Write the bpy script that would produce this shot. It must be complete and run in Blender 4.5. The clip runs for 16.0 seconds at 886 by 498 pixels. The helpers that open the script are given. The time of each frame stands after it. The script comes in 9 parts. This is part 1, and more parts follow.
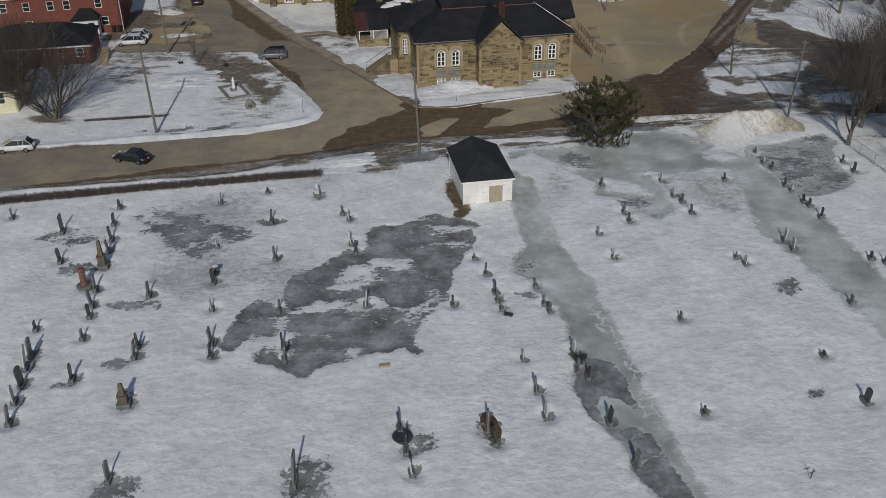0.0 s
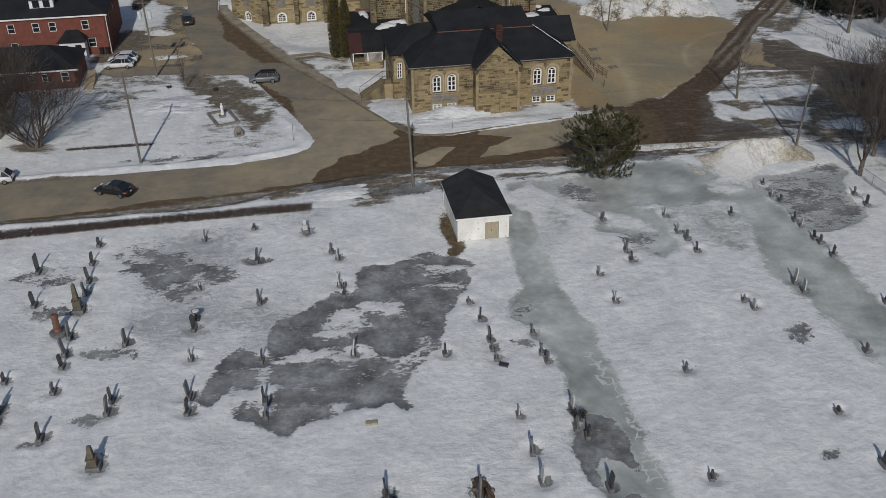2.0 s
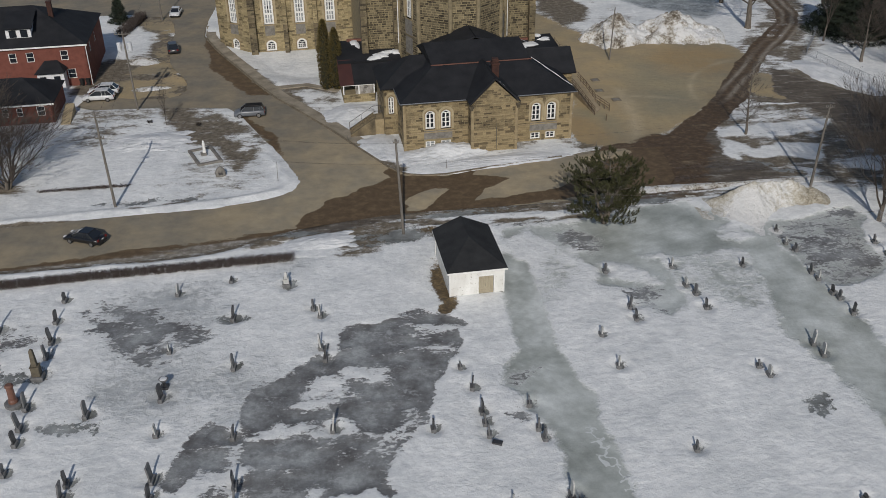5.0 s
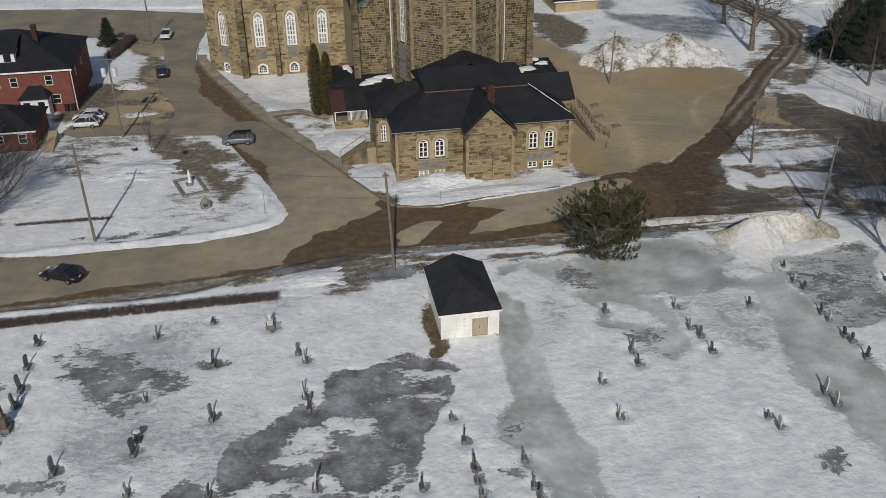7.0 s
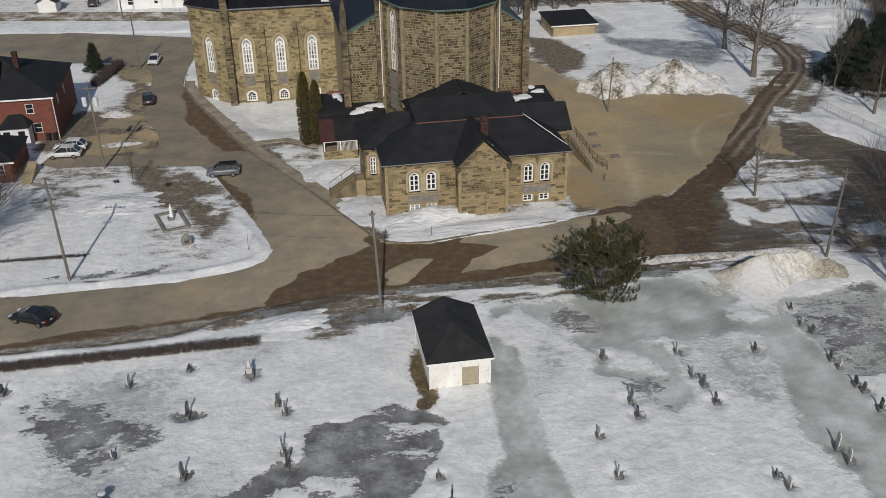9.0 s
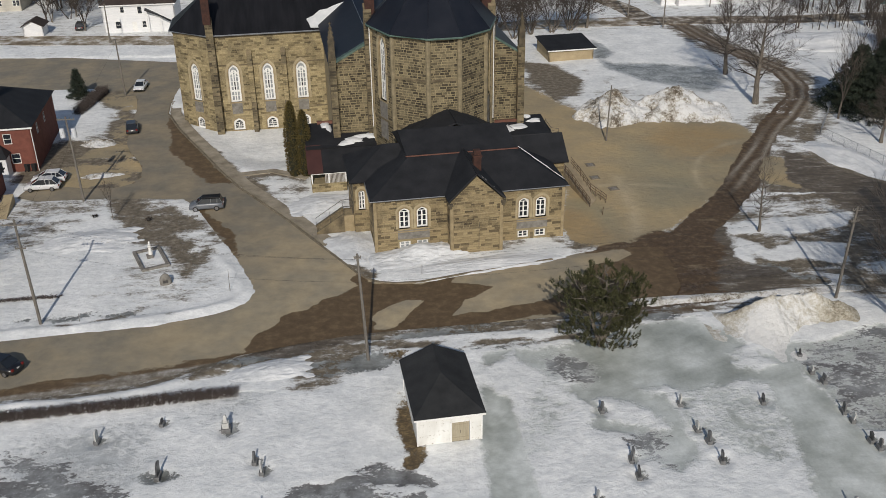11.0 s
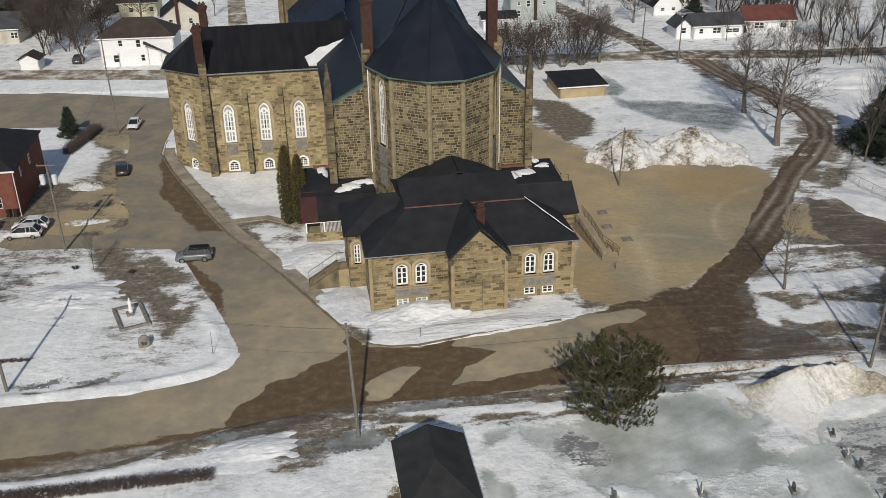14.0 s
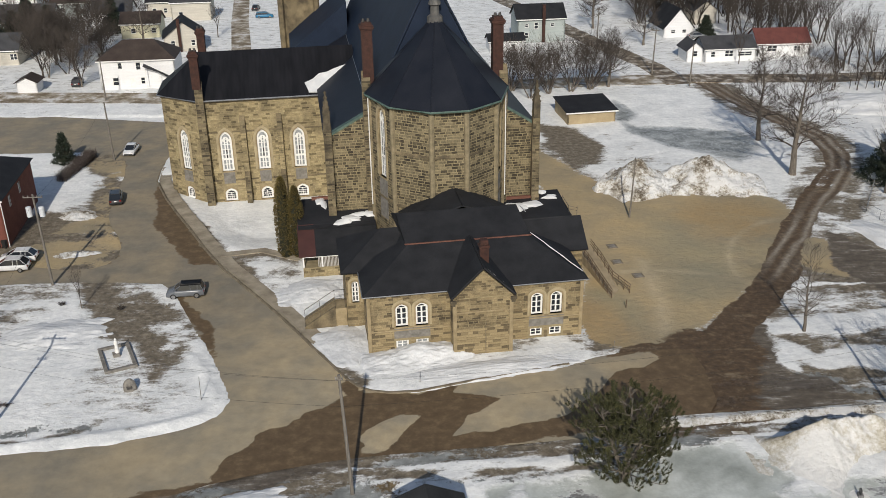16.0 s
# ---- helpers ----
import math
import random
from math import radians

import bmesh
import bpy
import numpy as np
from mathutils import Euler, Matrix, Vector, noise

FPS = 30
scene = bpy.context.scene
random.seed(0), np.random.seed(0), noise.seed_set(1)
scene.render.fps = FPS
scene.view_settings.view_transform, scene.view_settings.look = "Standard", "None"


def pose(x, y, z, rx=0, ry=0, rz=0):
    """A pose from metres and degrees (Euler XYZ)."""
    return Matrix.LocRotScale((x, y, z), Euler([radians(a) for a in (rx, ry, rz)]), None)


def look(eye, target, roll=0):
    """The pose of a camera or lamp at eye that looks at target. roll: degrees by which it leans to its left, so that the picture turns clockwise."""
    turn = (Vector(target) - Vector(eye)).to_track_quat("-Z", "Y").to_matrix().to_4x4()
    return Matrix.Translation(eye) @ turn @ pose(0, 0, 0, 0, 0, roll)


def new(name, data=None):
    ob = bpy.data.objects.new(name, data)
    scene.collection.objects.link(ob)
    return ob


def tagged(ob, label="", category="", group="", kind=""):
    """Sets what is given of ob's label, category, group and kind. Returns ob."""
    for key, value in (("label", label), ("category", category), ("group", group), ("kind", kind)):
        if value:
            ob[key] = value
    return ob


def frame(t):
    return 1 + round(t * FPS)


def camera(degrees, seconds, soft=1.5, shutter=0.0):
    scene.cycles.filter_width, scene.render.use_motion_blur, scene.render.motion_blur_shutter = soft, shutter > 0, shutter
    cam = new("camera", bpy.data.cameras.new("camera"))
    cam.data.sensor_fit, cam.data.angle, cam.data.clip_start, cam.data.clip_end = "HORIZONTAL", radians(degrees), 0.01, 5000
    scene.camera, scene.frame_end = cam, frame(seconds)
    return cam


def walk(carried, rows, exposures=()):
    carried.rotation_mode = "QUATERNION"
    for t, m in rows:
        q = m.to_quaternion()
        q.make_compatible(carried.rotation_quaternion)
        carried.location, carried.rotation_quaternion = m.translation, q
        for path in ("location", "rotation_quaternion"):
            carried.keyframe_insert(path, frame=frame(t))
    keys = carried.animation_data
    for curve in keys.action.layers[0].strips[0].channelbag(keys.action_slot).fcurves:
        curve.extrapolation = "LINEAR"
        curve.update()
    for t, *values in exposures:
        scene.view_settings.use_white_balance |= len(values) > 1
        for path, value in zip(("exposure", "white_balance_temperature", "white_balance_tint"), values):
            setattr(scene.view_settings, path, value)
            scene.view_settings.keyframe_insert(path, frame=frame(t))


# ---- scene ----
cam = camera(50.5, 16.0, soft=0.8)
PATH = [
    (0, (-8.341, -90.242, 49.141), (-8.226, -88.534, 48.107), -0.4),
    (0.5, (-8.037, -88.818, 49.26), (-7.922, -87.109, 48.229), -0.3),
    (1, (-7.717, -87.516, 49.432), (-7.603, -85.804, 48.404), -0.4),
    (1.5, (-7.379, -86.12, 49.667), (-7.267, -84.407, 48.641), -0.5),
    (2, (-6.903, -84.654, 49.815), (-6.795, -82.939, 48.791), -0.6),
    (2.5, (-6.645, -83.351, 49.953), (-6.538, -81.634, 48.934), -0.6),
    (3, (-6.322, -82.06, 50.136), (-6.216, -80.341, 49.119), -0.7),
    (3.5, (-6.089, -80.788, 50.225), (-5.984, -79.067, 49.211), -0.8),
    (4, (-5.797, -79.393, 50.129), (-5.692, -77.67, 49.118), -0.7),
    (6.5, (-4.246, -73.075, 50.122), (-4.145, -71.338, 49.136), -0.8),
    (7, (-3.911, -71.807, 50.068), (-3.81, -70.066, 49.09), -0.8),
    (7.5, (-3.586, -70.588, 49.966), (-3.484, -68.842, 48.996), -0.8),
    (8, (-3.247, -69.319, 49.934), (-3.145, -67.569, 48.971), -0.8),
    (8.5, (-2.949, -68.059, 49.953), (-2.846, -66.304, 48.999), -0.7),
    (9, (-2.546, -66.745, 49.949), (-2.444, -64.986, 49.002), -0.8),
    (9.5, (-2.219, -65.389, 49.985), (-2.117, -63.626, 49.046), -0.8),
    (10, (-1.947, -64.032, 49.981), (-1.844, -62.266, 49.05), -0.8),
    (12.5, (-0.383, -57.288, 49.875), (-0.274, -55.502, 48.98), -0.8),
    (13, (-0.098, -55.893, 49.926), (0.003, -54.104, 49.038), -0.9),
    (13.5, (0.12, -54.464, 49.962), (0.21, -52.67, 49.082), -0.9),
    (14, (0.427, -53.185, 49.947), (0.509, -51.387, 49.075), -0.9),
    (14.5, (0.625, -51.984, 49.962), (0.704, -50.181, 49.1), -0.9),
    (15, (0.942, -50.653, 50.012), (1.014, -48.847, 49.157), -0.9),
    (15.5, (1.154, -49.313, 50.006), (1.223, -47.503, 49.158), -1.0),
    (16, (1.321, -47.892, 49.931), (1.387, -46.079, 49.091), -0.9),
]
walk(cam, [(t, look(eye, target, roll)) for t, eye, target, roll in PATH],
     exposures=[(0, -0.61, 6350, 11), (5, -0.42, 6420, 11), (9, -0.24, 6580, 11), (13, -0.06, 6680, 10), (16, 0.08, 6720, 10)])

# ---- world, sun ----
world = bpy.data.worlds.new("sky")
scene.world = world
world.use_nodes = True
wn = world.node_tree.nodes
sky = wn.new("ShaderNodeTexSky")
sky.sky_type = "NISHITA"
sky.sun_disc = False
sky.sun_elevation = radians(32)
sky.sun_rotation = radians(184)
wn["Background"].inputs["Strength"].default_value = 0.08
world.node_tree.links.new(sky.outputs[0], wn["Background"].inputs["Color"])
sun = new("sun", bpy.data.lights.new("sun", "SUN"))
sun.data.energy = 3.2
sun.data.angle = radians(0.5)
sun.data.color = (1.0, 0.95, 0.87)
sun.matrix_world = look((-5, -85, 53.5), (0, 0, 0))


# ---- materials ----
def material(name, rough=0.8, metal=0.0):
    m = bpy.data.materials.new(name)
    m.use_nodes = True
    bsdf = m.node_tree.nodes["Principled BSDF"]
    bsdf.inputs["Roughness"].default_value = rough
    bsdf.inputs["Metallic"].default_value = metal
    return m, m.node_tree.nodes, m.node_tree.links, bsdf


def tex(nodes, links, scale, detail=4.0, coord="Object", rough=0.55, stretch=None):
    """A noise at so many features a metre; returns its value socket."""
    c = nodes.new("ShaderNodeTexCoord")
    n = nodes.new("ShaderNodeTexNoise")
    n.inputs["Scale"].default_value = scale
    n.inputs["Detail"].default_value = detail
    n.inputs["Roughness"].default_value = rough
    if stretch:
        mp = nodes.new("ShaderNodeMapping")
        mp.inputs["Scale"].default_value = stretch
        links.new(c.outputs[coord], mp.inputs["Vector"])
        links.new(mp.outputs[0], n.inputs["Vector"])
    else:
        links.new(c.outputs[coord], n.inputs["Vector"])
    return n.outputs["Fac"]


def ramp(nodes, links, fac, lo, hi, a=0.3, b=0.7, mid=None):
    r = nodes.new("ShaderNodeValToRGB")
    e = r.color_ramp.elements
    e[0].position, e[0].color = a, (*lo, 1)
    e[1].position, e[1].color = b, (*hi, 1)
    if mid:
        k = e.new((a + b) / 2)
        k.color = (*mid, 1)
    links.new(fac, r.inputs["Fac"])
    return r.outputs["Color"]


def mixc(nodes, links, fac, a, b, blend="MIX"):
    m = nodes.new("ShaderNodeMix")
    m.data_type = "RGBA"
    m.blend_type = blend
    for sock, v in ((m.inputs[0], fac), (m.inputs[6], a), (m.inputs[7], b)):
        if isinstance(v, (int, float)):
            sock.default_value = v
        elif isinstance(v, tuple):
            sock.default_value = (*v, 1)
        else:
            links.new(v, sock)
    return m.outputs[2]


def calc(nodes, links, op, a, b=0.0, c=0.0, clamp=False):
    m = nodes.new("ShaderNodeMath")
    m.operation = op
    m.use_clamp = clamp
    for sock, v in zip(m.inputs, (a, b, c)):
        if isinstance(v, (int, float)):
            sock.default_value = v
        else:
            links.new(v, sock)
    return m.outputs[0]


def bump(nodes, links, bsdf, height, strength=0.3, dist=0.02):
    b = nodes.new("ShaderNodeBump")
    b.inputs["Strength"].default_value = strength
    b.inputs["Distance"].default_value = dist
    links.new(height, b.inputs["Height"])
    links.new(b.outputs[0], bsdf.inputs["Normal"])


def simple(name, lo, hi, scale=3.0, rough=0.8, metal=0.0, bumps=0.2, dist=0.01, stretch=None, fine=30.0):
    """A surface of two shades of one colour, in patches and in grain."""
    m, n, l, b = material(name, rough, metal)
    big = ramp(n, l, tex(n, l, scale, 5, stretch=stretch), lo, hi)
    grain = tex(n, l, fine, 3, stretch=stretch)
    shade = ramp(n, l, grain, (0.82, 0.82, 0.82), (1.12, 1.12, 1.12))
    l.new(mixc(n, l, 1.0, big, shade, "MULTIPLY"), b.inputs["Base Color"])
    if bumps:
        bump(n, l, b, grain, bumps, dist)
    return m


def stone_mat(name, dark, mid, pale, share=0.3, island=True):
    """Coursed sandstone: a shade for each block (so large a share of them weathered dark), grain and stains."""
    m, n, l, b = material(name, 0.9)
    if island:
        r = n.new("ShaderNodeNewGeometry").outputs["Random Per Island"]
    else:
        r = n.new("ShaderNodeObjectInfo").outputs["Random"]
    col = n.new("ShaderNodeValToRGB")
    for pos, sh in ((share * 0.6, dark), (share, tuple(0.6 * p + 0.4 * q for p, q in zip(dark, mid))), (share + 0.1, mid)):
        k = col.color_ramp.elements.new(pos)
        k.color = (*sh, 1)
    col.color_ramp.elements[0].color = (*[0.75 * q for q in dark], 1)
    col.color_ramp.elements[-1].color = (*pale, 1)
    l.new(r, col.inputs["Fac"])
    col = col.outputs["Color"]
    grain = tex(n, l, 9, 6)
    col = mixc(n, l, 1.0, col, ramp(n, l, grain, (0.7, 0.7, 0.7), (1.2, 1.18, 1.15), 0.3, 0.7), "MULTIPLY")
    stain = ramp(n, l, tex(n, l, 0.35, 6, rough=0.7), (0.5, 0.5, 0.52), (1, 1, 1), 0.38, 0.56)
    col = mixc(n, l, 1.0, col, stain, "MULTIPLY")
    l.new(col, b.inputs["Base Color"])
    bump(n, l, b, grain, 0.6, 0.03)
    return m


M = {}
M["stone"] = stone_mat("sandstone", (0.132, 0.102, 0.059), (0.25, 0.195, 0.108), (0.333, 0.264, 0.15), 0.24)
M["stone_olive"] = stone_mat("olive_sandstone", (0.185, 0.148, 0.08), (0.315, 0.257, 0.142), (0.395, 0.326, 0.187), 0.24)
M["stone_piece"] = stone_mat("sandstone_block", (0.132, 0.102, 0.059), (0.25, 0.195, 0.108), (0.333, 0.264, 0.15), 0.24, False)
M["mortar"] = simple("mortar", (0.22, 0.18, 0.104), (0.33, 0.27, 0.158), 1.2, 0.95)
M["trim_stone"] = simple("dressed_sandstone", (0.22, 0.17, 0.095), (0.36, 0.285, 0.17), 1.2, 0.9)
M["hood_stone"] = simple("pale_dressed_sandstone", (0.3, 0.245, 0.15), (0.42, 0.35, 0.22), 1.2, 0.9)
M["stone_soot"] = simple("sooty_sandstone", (0.035, 0.029, 0.021), (0.13, 0.105, 0.066), 1.2, 0.9, 0, 0.6, 0.03, fine=8)
M["grey_stone"] = simple("grey_stone", (0.13, 0.12, 0.105), (0.25, 0.235, 0.21), 2.0, 0.85)
M["shingle"] = simple("black_shingle", (0.0145, 0.0155, 0.0178), (0.027, 0.028, 0.0315), 0.5, 0.75, 0, 0.4, 0.02, fine=14)
# shed roof: lighter than the black shingle, sun sheen included in the colour
M["charcoal_sheen_shingle"] = simple("charcoal_sheen_shingle", (0.024, 0.025, 0.026), (0.043, 0.044, 0.045), 0.6, 0.8, 0, 0.4, 0.02, fine=14)
M["lead"] = simple("weathered_lead", (0.05, 0.05, 0.05), (0.12, 0.115, 0.105), 1.5, 0.6)
M["roof_metal"] = simple("blue_black_slate", (0.009, 0.0115, 0.018), (0.017, 0.0195, 0.027), 0.4, 0.5, 0, 0.25, 0.01, fine=9)
for _k in ("shingle", "charcoal_sheen_shingle", "roof_metal"):
    M[_k].node_tree.nodes["Principled BSDF"].inputs["Specular IOR Level"].default_value = 0.2
M["white_paint"] = simple("white_paint", (0.72, 0.71, 0.68), (0.82, 0.82, 0.8), 1.0, 0.55)
def worn_boards():
    """White paint, flaking to grey-brown wood in patches."""
    m, n, l, b = material("worn_white_boards", 0.75)
    col = ramp(n, l, tex(n, l, 0.9, 5, stretch=(1, 1, 0.4)), (0.62, 0.61, 0.57), (0.8, 0.8, 0.77))
    flake = ramp(n, l, tex(n, l, 2.6, 8, rough=0.75), (0, 0, 0), (1, 1, 1), 0.58, 0.64)
    l.new(mixc(n, l, flake, col, ramp(n, l, tex(n, l, 12, 3), (0.22, 0.18, 0.13), (0.42, 0.38, 0.32))), b.inputs["Base Color"])
    return m


M["worn_white"] = worn_boards()
M["glass"], _n, _l, _b = material("window_glass", 0.06)
_b.inputs["Base Color"].default_value = (0.02, 0.024, 0.03, 1)
_b.inputs["Specular IOR Level"].default_value = 0.6
M["chimney_brick"] = simple("dark_red_brick", (0.03, 0.013, 0.01), (0.065, 0.026, 0.018), 2.0, 0.9)
M["copper"] = simple("verdigris_copper", (0.05, 0.085, 0.07), (0.11, 0.17, 0.14), 1.5, 0.6)
M["rust_flash"] = simple("rust_red_flashing", (0.12, 0.05, 0.035), (0.19, 0.085, 0.06), 1.5, 0.6)
M["wood_grey"] = simple("weathered_wood", (0.1, 0.09, 0.078), (0.2, 0.182, 0.158), 1.5, 0.85, stretch=(6, 6, 0.6))
M["dusty_wood"] = simple("dusty_wood", (0.24, 0.19, 0.12), (0.38, 0.31, 0.21), 1.0, 0.9)
M["wood_brown"] = simple("brown_stained_wood", (0.08, 0.05, 0.03), (0.15, 0.1, 0.06), 2, 0.8)
M["door_tan"] = simple("tan_boards", (0.3, 0.26, 0.18), (0.42, 0.37, 0.27), 2, 0.75, stretch=(5, 1, 0.4))
M["iron"] = simple("dark_iron", (0.03, 0.028, 0.026), (0.07, 0.065, 0.06), 3, 0.6)
M["galv"] = simple("galvanised_steel", (0.3, 0.31, 0.32), (0.42, 0.43, 0.44), 3, 0.45, 0.8)
M["bark"] = simple("bark", (0.085, 0.072, 0.058), (0.19, 0.165, 0.138), 3, 0.95, stretch=(3, 3, 0.6))
M["twig"] = simple("twigs", (0.045, 0.036, 0.03), (0.095, 0.078, 0.065), 3, 0.95)


def snow_mat():
    m, n, l, b = material("snow", 0.6)
    col = ramp(n, l, tex(n, l, 0.6, 6), (0.57, 0.585, 0.595), (0.75, 0.757, 0.76))
    grain = tex(n, l, 2.5, 6)
    l.new(col, b.inputs["Base Color"])
    bump(n, l, b, grain, 0.5, 0.15)
    return m


M["snow"] = snow_mat()


def gritty_snow_mat():
    m, n, l, b = material("gritty_snow", 0.85)
    big, speck = tex(n, l, 0.35, 4), tex(n, l, 2.6, 10, rough=0.8)
    g = calc(n, l, "MULTIPLY_ADD", big, 0.55, calc(n, l, "MULTIPLY", speck, 0.6))
    l.new(ramp(n, l, g, (0.13, 0.1, 0.068), (0.78, 0.78, 0.77), 0.48, 0.6, (0.5, 0.465, 0.4)), b.inputs["Base Color"])
    bump(n, l, b, speck, 0.9, 0.4)
    return m


M["gritty_snow"] = gritty_snow_mat()


# ---- mesh helpers ----
def to_mesh(name, bm, mats):
    me = bpy.data.meshes.new(name)
    bm.normal_update()
    bm.to_mesh(me)
    bm.free()
    for mt in mats if isinstance(mats, (list, tuple)) else [mats]:
        me.materials.append(mt)
    return me


def part(name, bm, mt, parent, label=""):
    """Links a bmesh as one mesh object under a thing or a part."""
    ob = new(name, to_mesh(name, bm, mt))
    ob.parent = parent
    if label:
        ob["label"] = label
    return ob


def thing(name, m, label, category, group="", kind=""):
    """An empty at the base of a thing, to parent its parts."""
    ob = new(name)
    ob.empty_display_size = 0.3
    ob.matrix_world = m
    return tagged(ob, label, category, group, kind)


def solid(name, bm, mt, m, label, category, group="", kind=""):
    ob = new(name, to_mesh(name, bm, mt))
    ob.matrix_world = m
    return tagged(ob, label, category, group, kind)


def box(bm, x0, x1, y0, y1, z0, z1, bev=0.0, mi=0):
    v = [bm.verts.new((x, y, z)) for z in (z0, z1) for x, y in ((x0, y0), (x1, y0), (x1, y1), (x0, y1))]
    fs = [bm.faces.new([v[i] for i in f]) for f in
          ((3, 2, 1, 0), (4, 5, 6, 7), (0, 1, 5, 4), (1, 2, 6, 5), (2, 3, 7, 6), (3, 0, 4, 7))]
    for f in fs:
        f.material_index = mi
    if bev:
        es = list({e for f in fs for e in f.edges})
        bmesh.ops.bevel(bm, geom=es, offset=bev, segments=1, affect="EDGES")
    return fs


def boxed(*a, **k):
    bm = bmesh.new()
    box(bm, *a, **k)
    return bm


def prism(bm, pts, z0, z1, mi=0):
    """An upright prism over a counter-clockwise outline."""
    lo = [bm.verts.new((x, y, z0)) for x, y in pts]
    hi = [bm.verts.new((x, y, z1)) for x, y in pts]
    n = len(pts)
    fs = [bm.faces.new(hi), bm.faces.new(lo[::-1])]
    for i in range(n):
        fs.append(bm.faces.new((lo[i], lo[(i + 1) % n], hi[(i + 1) % n], hi[i])))
    for f in fs:
        f.material_index = mi
    return fs


def slab(bm, pts, thick=0.15, mi=0):
    """A flat roof plane through the given corners (counter-clockwise from outside), with thickness below."""
    p = [Vector(q) for q in pts]
    nrm = (p[1] - p[0]).cross(p[2] - p[0]).normalized()
    top = [bm.verts.new(q) for q in p]
    low = [bm.verts.new(q - nrm * thick) for q in p]
    n = len(p)
    fs = [bm.faces.new(top), bm.faces.new(low[::-1])]
    for i in range(n):
        fs.append(bm.faces.new((low[i], low[(i + 1) % n], top[(i + 1) % n], top[i])))
    for f in fs:
        f.material_index = mi
    return fs


def tube(bm, path, radii, sides=6, cap=True):
    rings = []
    for i, p in enumerate(path):
        p = Vector(p)
        d = (Vector(path[min(i + 1, len(path) - 1)]) - Vector(path[max(i - 1, 0)])).normalized()
        a = d.orthogonal().normalized() if abs(d.z) < 0.98 else Vector((1, 0, 0))
        a = (a - d * a.dot(d)).normalized()
        b = d.cross(a)
        r = radii[i] if isinstance(radii, (list, tuple)) else radii
        rings.append([bm.verts.new(p + (a * math.cos(k * math.tau / sides) + b * math.sin(k * math.tau / sides)) * r) for k in range(sides)])
    for r0, r1 in zip(rings, rings[1:]):
        for k in range(sides):
            bm.faces.new((r0[k], r0[(k + 1) % sides], r1[(k + 1) % sides], r1[k]))
    if cap:
        bm.faces.new(rings[0][::-1])
        bm.faces.new(rings[-1])
    return rings


def lathe(bm, prof, sides=12):
    tube(bm, [(0, 0, z) for r, z in prof], [r for r, z in prof], sides)


# ---- ground ----
def hash2(ix, iy, seed):
    h = np.sin(ix * 127.1 + iy * 311.7 + seed * 74.7) * 43758.5453
    return h - np.floor(h)


def vnoise(x, y, seed=0):
    ix, iy = np.floor(x), np.floor(y)
    fx, fy = x - ix, y - iy
    fx, fy = fx * fx * (3 - 2 * fx), fy * fy * (3 - 2 * fy)
    a, b = hash2(ix, iy, seed), hash2(ix + 1, iy, seed)
    c, d = hash2(ix, iy + 1, seed), hash2(ix + 1, iy + 1, seed)
    return (a * (1 - fx) + b * fx) * (1 - fy) + (c * (1 - fx) + d * fx) * fy


def fbm(x, y, size, seed=0, octaves=4):
    v, amp, tot = 0, 1.0, 0
    for o in range(octaves):
        k = 2.0 ** o / size
        v = v + amp * vnoise(x * k + 17.3 * o, y * k - 9.1 * o, seed + o)
        tot += amp
        amp *= 0.55
    return v / tot


def poly_sd(x, y, poly):
    """Signed distance to a closed outline, negative inside."""
    best = np.full(np.shape(x), 1e9)
    inside = np.zeros(np.shape(x), bool)
    n = len(poly)
    for i in range(n):
        (ax, ay), (bx, by) = poly[i], poly[(i + 1) % n]
        ex, ey = bx - ax, by - ay
        t = np.clip(((x - ax) * ex + (y - ay) * ey) / (ex * ex + ey * ey + 1e-9), 0, 1)
        best = np.minimum(best, (x - ax - t * ex) ** 2 + (y - ay - t * ey) ** 2)
        cross = ((ay > y) != (by > y)) & (x < (bx - ax) * (y - ay) / (by - ay + 1e-12) + ax)
        inside ^= cross
    d = np.sqrt(best)
    return np.where(inside, -d, d)


def smooth(poly, times=2):
    for _ in range(times):
        out = []
        for i in range(len(poly)):
            (ax, ay), (bx, by) = poly[i], poly[(i + 1) % len(poly)]
            out += [(ax * 0.75 + bx * 0.25, ay * 0.75 + by * 0.25), (ax * 0.25 + bx * 0.75, ay * 0.25 + by * 0.75)]
        poly = out
    return poly


ROAD = [(-260, -14), (-110, 4), (-48, 8.6), (-30.5, 9.8), (-24.5, 11), (-17.4, 14.6), (-12.2, 16.2), (-5, 17.8), (1, 18.3), (13, 19.1),
        (22, 20.2), (29, 21.5), (30, 33), (27.3, 34), (20.5, 33.2), (16.6, 31.5), (11.9, 30.4), (7.2, 29.2), (1.5, 27.6), (-2.9, 27.9),
        (-5.2, 30), (-9, 36.3), (-13.3, 43.4), (-21.6, 55.8), (-28.3, 68.8), (-33.8, 79.8), (-36.7, 87), (-38, 100), (-36, 122), (-150, 128),
        (-150, 104), (-46.5, 102), (-43, 94), (-41.5, 80), (-40.2, 72), (-36.2, 65), (-35.4, 59), (-39, 56.5), (-50, 59.5), (-50.5, 53.5),
        (-38, 53.5), (-28.5, 52.7), (-26.6, 50.4), (-23.9, 44.8), (-20.8, 37.8), (-17.6, 30.8), (-16.2, 27), (-17.4, 24.2), (-20.5, 22.5),
        (-25.8, 21.2), (-39, 19.6), (-51, 18), (-110, 12), (-260, -2)]
